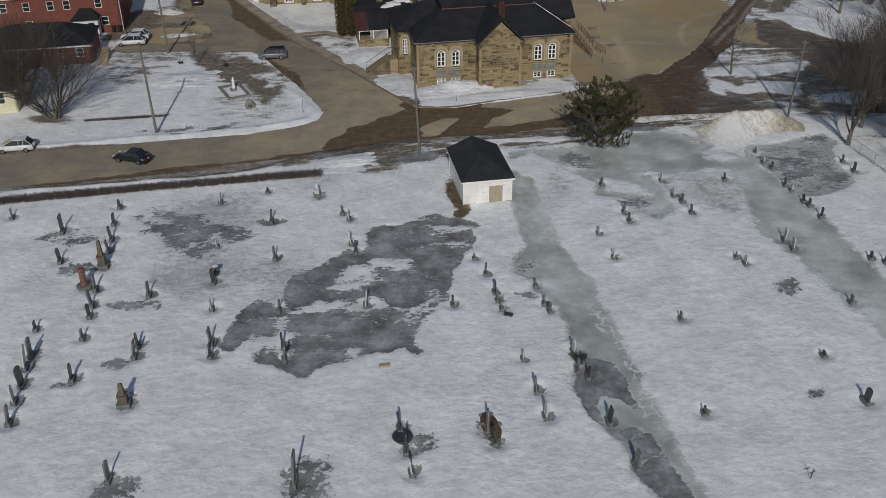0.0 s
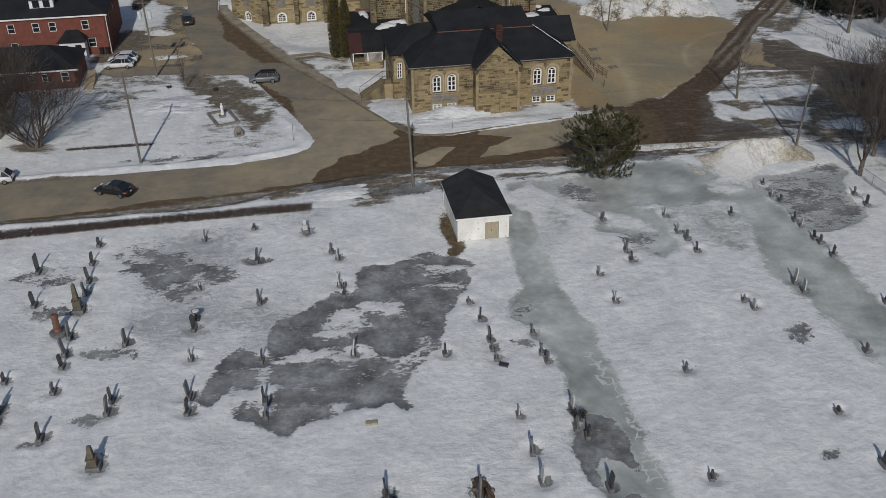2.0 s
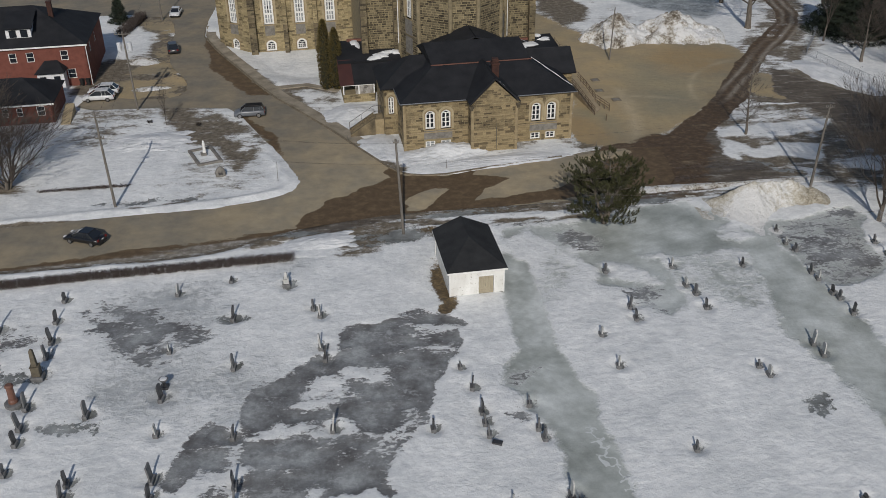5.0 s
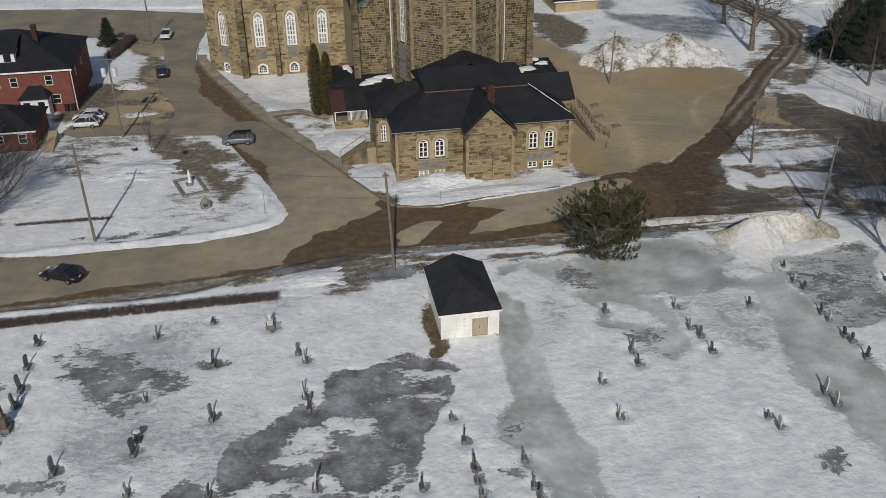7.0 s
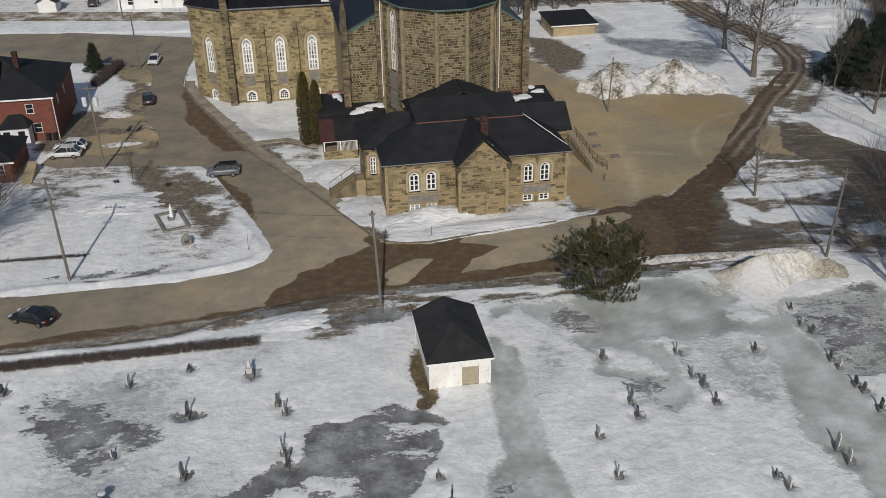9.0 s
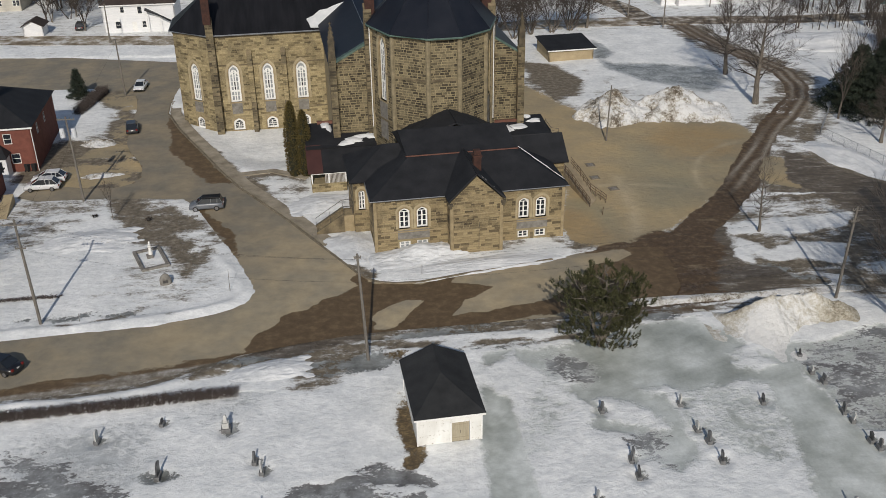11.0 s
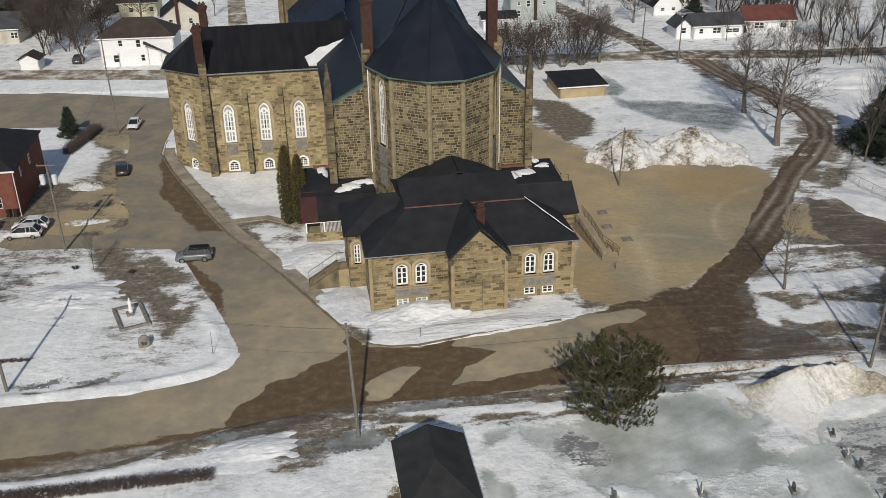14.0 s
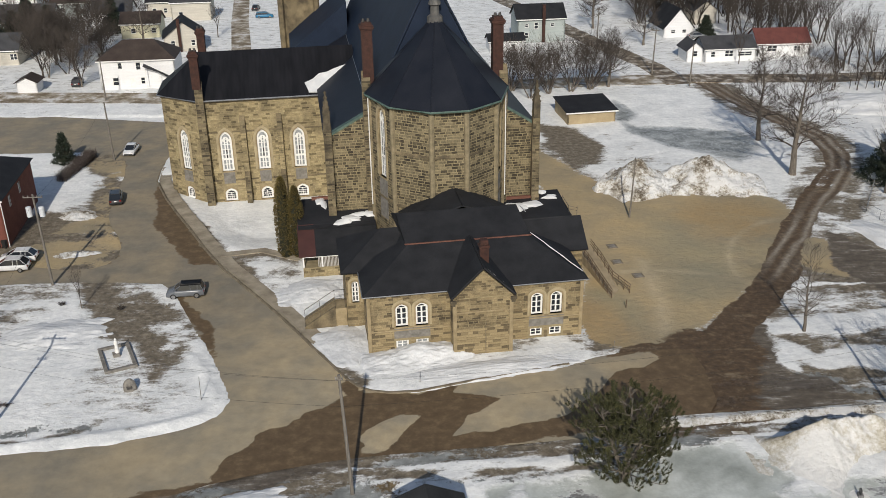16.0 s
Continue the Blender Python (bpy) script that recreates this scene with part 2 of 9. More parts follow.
LOT = [(18, 37.5), (21, 34), (27.3, 34.3), (30, 36), (37, 43.2), (43.5, 51), (48, 57.5), (52, 65), (54, 72), (49, 77), (40, 77.5), (31, 78), (27, 86), (22, 100), (18.5, 97), (21, 70), (22.5, 52)]
# pools of dark meltwater, sheets of pale ice, and the snow left in them
POOL_UPPER = [(-10.6, -4), (-7.5, -3.7), (-5.1, -2.3), (-3.2, -1.5), (-1.5, -2.7), (0.3, -3.2), (1.4, -4.5), (0.6, -5.7), (0.3, -9.3), (-0.8, -10.3),
    (-1.1, -11.8), (-2, -12.9), (-2.5, -15.4), (-2.7, -16.8), (-3.2, -18.4), (-4.6, -19.5), (-5.9, -20.3), (-8, -19.5), (-10.5, -19.3), (-13.1,
    -18.8), (-15.2, -19.3), (-17.2, -18.9), (-18.3, -18.4), (-18.2, -16.2), (-18.2, -14.1), (-17.9, -12.1), (-17.2, -11.1), (-16.3, -11.6), (-15.3,
    -10.9), (-14.5, -9.9), (-13.3, -9.3), (-12.7, -8.2), (-11.1, -8.9), (-10.6, -7.3)]
POOL_LOWER = [(-18.3, -18.6), (-15.2, -19.3), (-13.1, -18.8), (-10.5, -19.3), (-8, -19.5), (-5.9, -20.3), (-4.1, -19.5), (-4.8, -20.8), (-5.9, -22.4),
    (-6.2, -23.4), (-6.6, -24.6), (-5.4, -25.9), (-6.1, -26.5), (-7.2, -25.3), (-8.6, -25.7), (-9.8, -25.9), (-11, -26.4), (-12.5, -26.9), (-13.6,
    -27.2), (-14.8, -27.5), (-15.4, -28.7), (-16.2, -28.4), (-17.4, -27.6), (-18.6, -27.2), (-19.7, -26.6), (-20.2, -25.8), (-20.2, -24.5), (-21,
    -23.1), (-21.9, -24.8), (-22.8, -24.4), (-23.3, -23.4), (-23.1, -22.3), (-22.5, -21.1), (-22.3, -19.4), (-21.6, -18.1), (-20.7, -17.1), (-19.4,
    -17.6)]
POOL_WEST = [(-36.3, 0.2), (-34.4, 1.4), (-31.7, 1.7), (-28.1, 0.5), (-24.9, -2.1), (-21.7, -4.3), (-22.3, -5.7), (-24.7, -6.6), (-24.7, -8.6), (-27.2, -9.7),
    (-30.2, -7.7), (-32.5, -4.4), (-34.8, -2.3)]
POOL_FAR_WEST = [(-45.5, -3.5), (-44.5, -2.2), (-42.4, -1.1), (-38.7, -1.9), (-36.3, -3.6), (-37.6, -4.9), (-40.3, -6), (-44.5, -5.2)]
POOL_DARK = [(35.9, 10.1), (38.2, 12.2), (44.1, 14.7), (46.6, 15.6), (47.3, 12.8), (45.8, 10.3), (45.3, 7.2), (45.3, 3.6), (44.9, 1.9), (42.7, 0.2),
    (39.5, -1.1), (37.4, -0.8), (37.2, 1.9), (36.7, 4.9), (35.7, 7.3)]
GLAZE_PATH = [(6.1, 8.3), (5.3, -0.1), (5.4, -5.1), (5.6, -8.8), (4, -11.2), (3.5, -13.6), (5.1, -16), (6.7, -20.4), (7.2, -23.5), (7.1, -25.2), (7,
    -28.3), (6.1, -32), (6.4, -33.7), (7.3, -36), (8.5, -38.4), (8.9, -41.7), (9.6, -44.1), (10, -48), (13.8, -48.3), (13.1, -44.3), (12.6, -39),
    (12.5, -35.3), (11.9, -32.4), (11.8, -27.1), (11.7, -23.8), (11, -20.2), (10.7, -15.4), (9.5, -10), (9, -7.7), (8.8, -0.3), (8.6, 3.7), (8, 8.4)]
GLAZE_EAST = [(6.8, 10.8), (9.5, 13), (12, 9.6), (13.2, 6.9), (15.1, 4.6), (15.2, 0.9), (18.3, -0.1), (17.9, -2.6), (19.6, -4.3), (20.8, -4.8), (23.1,
    -2.3), (22.8, 0.5), (22.9, 2.6), (24.5, 4.1), (26.6, 5.8), (29.4, 6.8), (31.8, 6.2), (31.1, -0.2), (30.5, -4.4), (30.2, -8.5), (31.4, -11.8),
    (32.2, -14.7), (33, -18.2), (33.4, -22), (34.4, -26.5), (35.4, -30.6), (40.6, -24.4), (39.1, -17.7), (39.1, -14.4), (38.3, -11.3), (38.2, -7.2),
    (38.2, -3), (37.4, -0.8), (36.7, 4.9), (35.7, 7.3), (35.9, 10.1), (38.2, 12.2), (36.8, 12.7), (33.4, 11), (31.7, 13.3), (30.7, 15.9), (28.5,
    18.2), (23.1, 17.2), (18.3, 15.2), (13.8, 13.6), (9.6, 13.9), (6.7, 12.9)]
CRACK = [(10.1, -20.6), (10.8, -23.3), (11.5, -25.7), (11.4, -28.7), (11.5, -30.8), (12, -33.1), (12.3, -35.7)]
DAMP = [(-16.1, 15.6), (-15.2, 18.7), (-13.5, 20), (-12.8, 22.1), (-10.8, 22.8), (-9, 24.9), (-7.5, 25.5), (-5.4, 27.5), (-6.2, 28.7), (-5.4, 30.6),
    (-3.9, 28.3), (-1.7, 27.4), (1.5, 27.5), (5.4, 28.8), (10.4, 30.4), (16.1, 31.3), (19.1, 32.1), (24.4, 35.2), (28.7, 35.7), (33.9, 35.4), (29.6,
    22), (24.4, 21.9), (14.3, 20), (9.2, 19), (4.2, 17.9), (-0.6, 17), (-5.4, 16.6), (-10, 15.4), (-13.5, 14)]
DRY_1 = [(-3.8, 21.1), (-2.7, 22.3), (-0.7, 23.9), (1.5, 24.1), (1.1, 22.5), (-0.1, 21.3), (-0.5, 19.9), (-1.5, 18.5), (-3.7, 18.5), (-3.4, 19.8)]
DRY_2 = [(4.2, 20.4), (5, 21.8), (6.1, 23.7), (8, 24.5), (9.3, 26.1), (7.4, 26.8), (4.9, 27.2), (5.6, 28.7), (10.5, 30.7), (16.1, 31.2), (18.5, 32),
    (25.2, 33.5), (26.1, 32.3), (23.9, 30.8), (21.1, 30.2), (18.7, 26.7), (14.8, 22.8), (12.6, 22.4), (7.9, 21.1)]
PUDDLES = (
    [(7.7, -28.4), (8.8, -27.9), (10.1, -28.6), (10.7, -30.5), (10.7, -33), (10.8, -34.8), (10.1, -34.1), (9.5, -33.3), (8.4, -33), (7.6, -34), (7.9, -35.2), (6.9, -35.8), (6.5, -34.1), (6.2, -32), (6.8, -30.2)],
    [(8.7, -37.2), (10, -36.8), (10.9, -37.4), (11.3, -38.9), (11.4, -39.9), (9.8, -40), (9.1, -39.1)],
    [(8.7, -41.5), (9.8, -40.3), (11.6, -39.9), (11.9, -41.9), (12.1, -44.7), (11.9, -48.2), (10.6, -48.1), (9.9, -44.2), (9.4, -43)],
    [(3.8, -12), (7.2, -11.5), (6, -13.2), (4.8, -14.1), (3.5, -13)],
    [(2.8, -17.5), (4.4, -16.8), (5.5, -17.5), (5.1, -19.6), (3.5, -18.8)],
    [(15.5, 1.1), (17, 0.3), (21, 1.1), (21.3, -0.3), (19.4, -2.8), (20.9, -4.4), (19.6, -4.5), (17.7, -2.6)],
    [(11.8, 12.5), (14.4, 13.2), (17.6, 10.1), (15.9, 6.9), (14, 7.6), (12.1, 10.1)],
)
ISLANDS = (
    [(-7.4, -8.8), (-4.2, -7.7), (-1.2, -7.4), (0.8, -8), (0.3, -9.6), (-2, -9.2), (-4.2, -8.7)],
    [(-5.5, -4.4), (-3.1, -4.3), (0.2, -4.5), (1.3, -5.4), (-1.1, -6.1), (-3.7, -5.1)],
    [(-10.5, -10.8), (-9.7, -10.2), (-8.3, -10.8), (-6.9, -11.5), (-5.3, -12.7), (-6.7, -13.1), (-8.3, -12), (-10, -11.7)],
    [(-13.9, -13.9), (-12.7, -12.3), (-11.1, -12), (-9.5, -12.8), (-8.9, -14.4), (-10.5, -14.8), (-11, -16.1), (-12.7, -16.4), (-14.1, -15.5)],
    [(-11.6, -17.9), (-10.5, -16.4), (-9, -17.3), (-7.8, -18.7), (-6.9, -19), (-4.2, -17.5), (-2.8, -18.2), (-4.6, -19.4), (-6.7, -20.8), (-8, -19.6), (-10.5, -19.1), (-11.5, -19)],
)
ISLETS = (
    [(-19.2, -18.6), (-18.4, -17.4), (-17.3, -18.1), (-15.2, -18.4), (-13.2, -17.5), (-11.1, -16.8), (-13.6, -18.8), (-16.2, -19.3), (-18.3, -18.9)],
    [(-18.9, -19), (-17.9, -19.7), (-17.3, -22.4), (-16.6, -24.9), (-17, -26.4), (-18, -26.4), (-18.7, -24.3), (-19, -22.3), (-19, -20.5)],
    [(-21.3, -23.7), (-20.7, -22.7), (-19.1, -23.1), (-18.7, -25.1), (-19.5, -24.5), (-20.1, -25.4)],
    [(-10.5, -21.6), (-9.8, -21.3), (-9.2, -22), (-9.6, -22.5), (-10.4, -22.3)],
    [(-13, -25.4), (-11.8, -24.6), (-11, -25.3), (-12, -26.2)],
)
DRIFTS = (
    [(20.1, 6.2), (22.6, 6.9), (25, 6), (27.7, 7.8), (26.2, 5.1), (23.3, 4.6), (23.3, 1.8), (22.4, 2.5), (22.1, 5)],
    [(15.6, 5.4), (17.6, 5.7), (20.4, 3.5), (21.9, 1.3), (20.5, 0.2), (17.8, 0.8), (16.2, 2.3)],
    [(29.7, 11.3), (32.8, 13.3), (33.7, 9), (32, 8.1), (30, 9.2)],
    [(6.5, 9.8), (9.2, 11.4), (11.1, 10.2), (12.1, 7.5), (9.6, 5.4), (7.5, 6.4)],
    [(29.6, 5.1), (31, 5.8), (32, 4.5), (30.9, 3.6), (29.5, 3.8)],
    [(12.2, 9), (15.2, 10.3), (16, 9), (14.5, 7), (13.1, 7.1)],
)
PLOT_SNOW = (
    [(38.4, 37.7), (42, 39.3), (47, 39.6), (55.1, 40.7), (53.4, 37.4), (45.3, 35.6), (40.6, 35.9), (39, 36)],
    [(39, 35), (39.9, 34.2), (41.3, 31.5), (45.5, 33.2), (51, 32.4), (48.7, 27.9), (44, 29.8), (41.4, 29.2), (39.1, 31.9), (38.9, 29), (37, 29.7)],
    [(42, 25.4), (43.8, 27), (47.3, 25), (45.8, 22.1), (43.2, 23.2)],
)
MUD = [(16.1, 31.3), (19.1, 32), (22.3, 33.7), (24.4, 35.3), (27.9, 35.2), (28.9, 35.5), (31.5, 37.3), (33.3, 39), (35.4, 42.1), (37.3, 43.9), (40.4, 47.2), (43.5, 52.2), (47, 58.6), (49.8, 63.8), (53.5, 69.3), (59, 77.6), (61.7, 77.3), (57.5, 69), (52.2, 59.9), (49.4, 55), (47.2, 49.7), (44.5, 45.9), (41.5, 42.3), (38.8, 38.7), (35.7, 35.3), (30.2, 29.1), (27.2, 25.4), (24.4, 21.9), (22.3, 21.8), (18.6, 25.7), (21.3, 30.1), (24, 30.7), (26.3, 32.3), (25.3, 33.6), (18.5, 31.9)]
SLOP_SOUTH = [(24.5, 22.1), (27.7, 26.3), (31.4, 31.1), (33.7, 34.8), (38.7, 38.9), (38.4, 35.1), (37.1, 30.7), (37.9, 28.6), (41.3, 27.6), (42, 25.4), (42.3, 23.3),
    (37.6, 22.5), (34.1, 21.5), (30, 21.5)]
SLOP_EAST = [(55.4, 62.1), (57, 59.9), (59, 56.3), (61.6, 52.3), (63.8, 49.8), (65.1, 46), (65.6, 38.9), (60.4, 28.6), (56.8, 33.2), (56, 39.8), (54.5, 45.5),
    (52.8, 49.3), (51.7, 51.7)]
PLOT_EARTH = [(49.4, 56.7), (52.1, 59.9), (53.9, 58.9), (53.5, 54.7), (54.5, 50.7), (52.2, 48.6), (48.9, 50.3), (48.1, 52.7)]
OCHRE = [(36.8, 69.6), (40.8, 73.7), (48.2, 73.1), (51.5, 69.4), (47.8, 61.4), (43.8, 59.8), (39.6, 61.1), (37.4, 64.3)]
RUSTY = [(19.8, 46.2), (23.1, 43.9), (25.4, 36.8), (20.7, 32.2), (17.2, 32.4)]
OLIVE_1 = [(32, 67.9), (38.3, 70.5), (37.4, 64.3), (40.1, 60.1), (47.1, 60.5), (40.1, 48.7), (31.9, 41.8), (29, 43.4), (30.4, 54.5)]
OLIVE_2 = [(21.4, 47.1), (24, 48.4), (26.4, 43.7), (25.7, 38.1), (22.5, 41.1)]
PALE_RUT = [(28.8, 55.6), (30, 54.6), (30.1, 47.9), (29.2, 39.2), (27.3, 36.7), (28, 43.5)]
VERGE_WEST = [(-16.4, 14.8), (-14.7, 17.7), (-8.2, 19.5), (-3.5, 20.3), (-3.4, 17), (-7.8, 15), (-12, 13.6)]
VERGE_SOIL = [(-21.7, 12.7), (-16.7, 14.6), (-10.0, 16.5), (-4.3, 16.8), (-3.8, 13.1), (-7.5, 9.0), (-11.0, 8.9), (-12.4, 13.1), (-16.3, 12.1), (-20.9, 10.7)]
LAWN_SLUSH = [(-35.1, 45), (-38.7, 53.6), (-36.7, 54.9), (-30.9, 53), (-27.2, 48.5), (-21.8, 42.2), (-21.6, 39.1), (-22.8, 39.2), (-21, 34.6), (-22.7,
    33.6), (-24, 29.6), (-25.9, 32.8), (-27.9, 38.4), (-32.7, 39.9)]
LAWN_EDGE = [(-35.8, 22.4), (-32.9, 22.7), (-29.7, 23.6), (-27.3, 25), (-27.1, 24.1), (-29.4, 22.5), (-32.5, 21.6), (-35.4, 21.4)]

# places and heights of the headstones, row by row
WEST = [(-48.7, 1.2, 1.0), (-42.4, -2.3, 2.0), (-41.0, -8.4, 1.5), (-37.4, -1.1, 1.3), (-36.9, -4.4, 1.6), (-36.7, -6.7, 1.3), (-36.3, -13.8, 1.6),
        (-36.0, -16.4, 1.6), (-35.7, -18.3, 1.3), (-31.0, -15.2, 1.5), (-40.0, -20.0, 0.8), (-35.5, -21.7, 1.0), (-39.3, -25.4, 2.3),
        (-39.3, -23.8, 1.9), (-38.8, -27.8, 1.9), (-38.8, -29.9, 1.6), (-38.4, -32.5, 1.8), (-30.4, -23.1, 1.3), (-30.4, -24.7, 1.7), (-34.9, -27.4, 1.6)]
MID = [(-24.1, -23.2, 1.5), (-23.9, -25.2, 1.5), (-25.2, -13.5, 1.5), (-24.8, -18.0, 0.9), (-25.8, -6.8, 0.7), (-26.7, 2.9, 1.1), (-37.6, 2.6, 0.9),
       (-20.7, -1.9, 1.5), (-19.7, -9.6, 1.4), (-21.7, 4.8, 0.5), (-16.1, 3.6, 1.2), (-13.2, -0.8, 1.0), (-12.5, -2.1, 1.2), (-12.2, -7.3, 1.5),
       (-11.7, -9.0, 1.4), (-10.7, -18.5, 1.6), (-18.6, -18.8, 1.1), (-17.6, -26.1, 1.6), (-17.8, -24.3, 1.3)]
SOUTH = [(-8.1, -35.5, 1.6), (-7.7, -38.0, 1.9), (-7.4, -40.3, 1.4), (-15.8, -40.6, 3.0), (-29.2, -39.3, 1.9), (0.9, -14.1, 1.1), (1.4, -17.3, 1.2),
         (1.5, -18.7, 1.0), (1.7, -20.1, 1.0), (5.4, -16.6, 0.8), (5.7, -19.6, 0.9), (6.0, -20.8, 0.9), (2.6, -27.6, 0.8), (3.1, -31.8, 1.4),
         (3.3, -35.0, 1.5), (-1.4, -36.1, 2.0), (-1.0, -37.6, 1.4), (7.0, -27.1, 1.4), (6.9, -29.4, 1.1), (7.6, -30.4, 1.0)]
EAST = [(8.1, -36.0, 1.4), (9.0, -40.9, 1.5), (17.5, -23.0, 0.7), (15.7, -35.6, 0.7), (28.9, -35.2, 1.3), (28.0, -29.2, 0.5), (33.9, -21.6, 0.7),
        (32.1, -10.1, 1.4), (32.3, -11.8, 1.2), (26.5, -14.3, 0.9), (26.0, -13.1, 0.6), (13.9, -12.1, 1.0), (13.4, -7.3, 0.8), (17.1, -3.0, 1.1),
        (17.2, -5.0, 1.0), (16.1, 3.6, 0.9), (23.1, 4.0, 1.0), (23.5, 0.4, 0.8), (24.0, -1.2, 1.0), (24.3, -3.7, 1.0)]
NORTH = [(30.4, 3.7, 0.8), (36.8, 1.8, 0.9), (37.0, 0.5, 0.8), (37.3, -2.2, 0.9), (37.6, -3.1, 0.8), (37.8, -5.7, 1.0), (39.2, -14.3, 0.8),
         (36.5, 10.5, 0.6), (36.5, 7.8, 0.6), (37.0, 6.3, 0.6), (46.1, 4.6, 1.1), (45.9, 7.1, 0.9), (40.3, -15.1, 0.9), (0.1, -11.2, 0.5), (-2.7, -19.1, 1.0)]
MONUMENTS = [(-36.5, -9.7), (-37.4, -13.2), (-29.9, -30.9), (-16.1, 3.6)]


def masks(x, y):
    """Shares of each ground cover, 0 to 1, at the given places."""
    wx = x + 2.4 * (fbm(x, y, 5, 3) - 0.5)
    wy = y + 2.4 * (fbm(x, y, 5, 8) - 0.5)
    wx2 = x + 5 * (fbm(x, y, 7, 13) - 0.5)
    wy2 = y + 5 * (fbm(x, y, 7, 18) - 0.5)

    def inside(poly, soft, warp=True, a=wx, b=wy):
        sd = poly_sd(a, b, poly) if warp else poly_sd(x, y, poly)
        return np.clip(0.5 - sd / soft, 0, 1)

    wx3 = x + 1.1 * (fbm(x, y, 1.9, 23) - 0.5)
    wy3 = y + 1.1 * (fbm(x, y, 1.9, 28) - 0.5)

    def traced(poly, soft=0.8):
        return np.clip(0.5 - poly_sd(wx3, wy3, poly) / soft, 0, 1)

    streaky = fbm(x * 0.55, y * 1.3, 2.0, 31)
    pool = np.maximum(traced(POOL_UPPER), traced(POOL_LOWER))
    for q in ISLANDS + ISLETS:
        pool = np.minimum(pool, 1 - traced(q, 1.4) * np.clip(0.32 + 0.75 * streaky, 0, 1))
    pool = pool * np.clip(1.15 - 0.62 * np.clip(3 * streaky - 1.15, 0, 1), 0, 1)
    pool = np.maximum(pool, traced(POOL_WEST, 3.0) * np.clip(0.95 * streaky + 0.9 * (fbm(x, y, 1.1, 118) - 0.5) + 0.14, 0, 0.8))
    pool = np.maximum(pool, traced(POOL_FAR_WEST, 2.6) * np.clip(0.1 + 0.85 * streaky, 0, 0.8))
    pool = np.maximum(pool, traced(POOL_DARK, 2.0) * np.clip(1.05 - 0.95 * streaky, 0, 1))
    for q in PUDDLES[:3]:
        pool = np.maximum(pool, traced(q, 0.7))
    for q in PUDDLES[3:]:
        pool = np.maximum(pool, traced(q, 1.6) * np.clip(0.3 + 0.62 * streaky, 0, 1))
    glaze = np.maximum.reduce([traced(GLAZE_PATH, 1.6), 0.95 * traced(GLAZE_EAST, 2.4), traced(POOL_DARK, 1.2), 0.5 * np.clip(1.7 - np.hypot((wx2 - 27.5) / 4.5, (wy2 - 1.5) / 5.5), 0, 1), 0.44 * np.clip(1.6 - np.hypot((wx2 - 10.5) / 2.2, (wy2 - 3) / 6), 0, 1)])
    for q in DRIFTS:
        glaze = np.minimum(glaze, 1 - traced(q, 2.0) * np.clip(0.35 + 0.8 * streaky, 0, 1))
    gap = np.full(np.shape(x), 1e9)
    for (ax, ay), (bx, by) in zip(CRACK, CRACK[1:]):
        ex, ey = bx - ax, by - ay
        t = np.clip(((wx - ax) * ex + (wy - ay) * ey) / (ex * ex + ey * ey), 0, 1)
        gap = np.minimum(gap, np.hypot(wx - ax - t * ex, wy - ay - t * ey))
    crack = np.clip(1.3 - gap / 0.8, 0, 1)
    wet = 0 * x
    ice = 0 * x
    ice = np.maximum(ice, 0.6 * np.clip(1.5 - np.hypot((wx - 5.2) / 2.0, (wy + 12) / 2.4), 0, 1))
    ice = np.maximum(ice, 0.62 * np.clip(2.6 * fbm(x, y, 13, 58) - 0.95, 0, 1) * np.clip((-8 - x) / 10, 0, 1) * (y < 9))
    isle = inside([(-50, 104), (-43, 103), (-38.6, 72), (-33.5, 63), (-35, 55), (-46, 56.5), (-52, 62), (-46, 70), (-44, 78), (-46, 90), (-53, 98)], 3.0)
    dirt = np.maximum.reduce([inside(smooth(LOT), 2.5), traced(PLOT_EARTH, 1.5), 0.8 * isle * np.clip(2.6 * fbm(x * 0.6, y, 2.4, 117) - 0.55, 0, 1)])
    mud = np.maximum(traced(MUD, 1.0), np.clip(0.72 - poly_sd(wx2, wy2, [(24.4, 21.2), (31, 21.2), (33.5, 26), (35.5, 31), (36.2, 36), (30, 37), (24, 30)]) / 5, 0, 1))
    # the rutted track round the field
    line = [(38.5, 43.5), (44, 51), (48.5, 57.5), (53, 64.5), (58.2, 73), (63.6, 80), (67.2, 86), (69.4, 92.5), (70.0, 98.5), (69.4, 104), (66.8, 110.5), (64.6, 118), (63, 127), (61, 137)]
    gap, side = np.full(np.shape(x), 1e9), np.zeros(np.shape(x))
    tx, ty = x + 0.12 * (wx2 - x) + 0.35 * (wx - x), y + 0.12 * (wy2 - y) + 0.35 * (wy - y)
    for (ax, ay), (bx, by) in zip(line, line[1:]):
        ex, ey = bx - ax, by - ay
        t = np.clip(((tx - ax) * ex + (ty - ay) * ey) / (ex * ex + ey * ey), 0, 1)
        d = np.hypot(tx - ax - t * ex, ty - ay - t * ey)
        side = np.where(d < gap, np.sign((tx - ax) * ey - (ty - ay) * ex) * d, side)
        gap = np.minimum(gap, d)
    ruts = np.maximum.reduce([np.exp(-((side - o) / 0.55) ** 2) for o in (-1.7, 0.1, 1.8)]) * np.clip(3.0 - gap, 0, 1) * np.clip(0.4 + 1.1 * fbm(x, y, 5, 49), 0, 1)
    worn = np.maximum.reduce([np.exp(-((side - o) / 0.4) ** 2) for o in (-0.85, 0.95, 2.4)]) * np.clip((y - 47) / 6, 0, 1) * np.clip(2.2 * fbm(side * 1.5, y * 0.12, 1.2, 113) - 0.45, 0, 1)
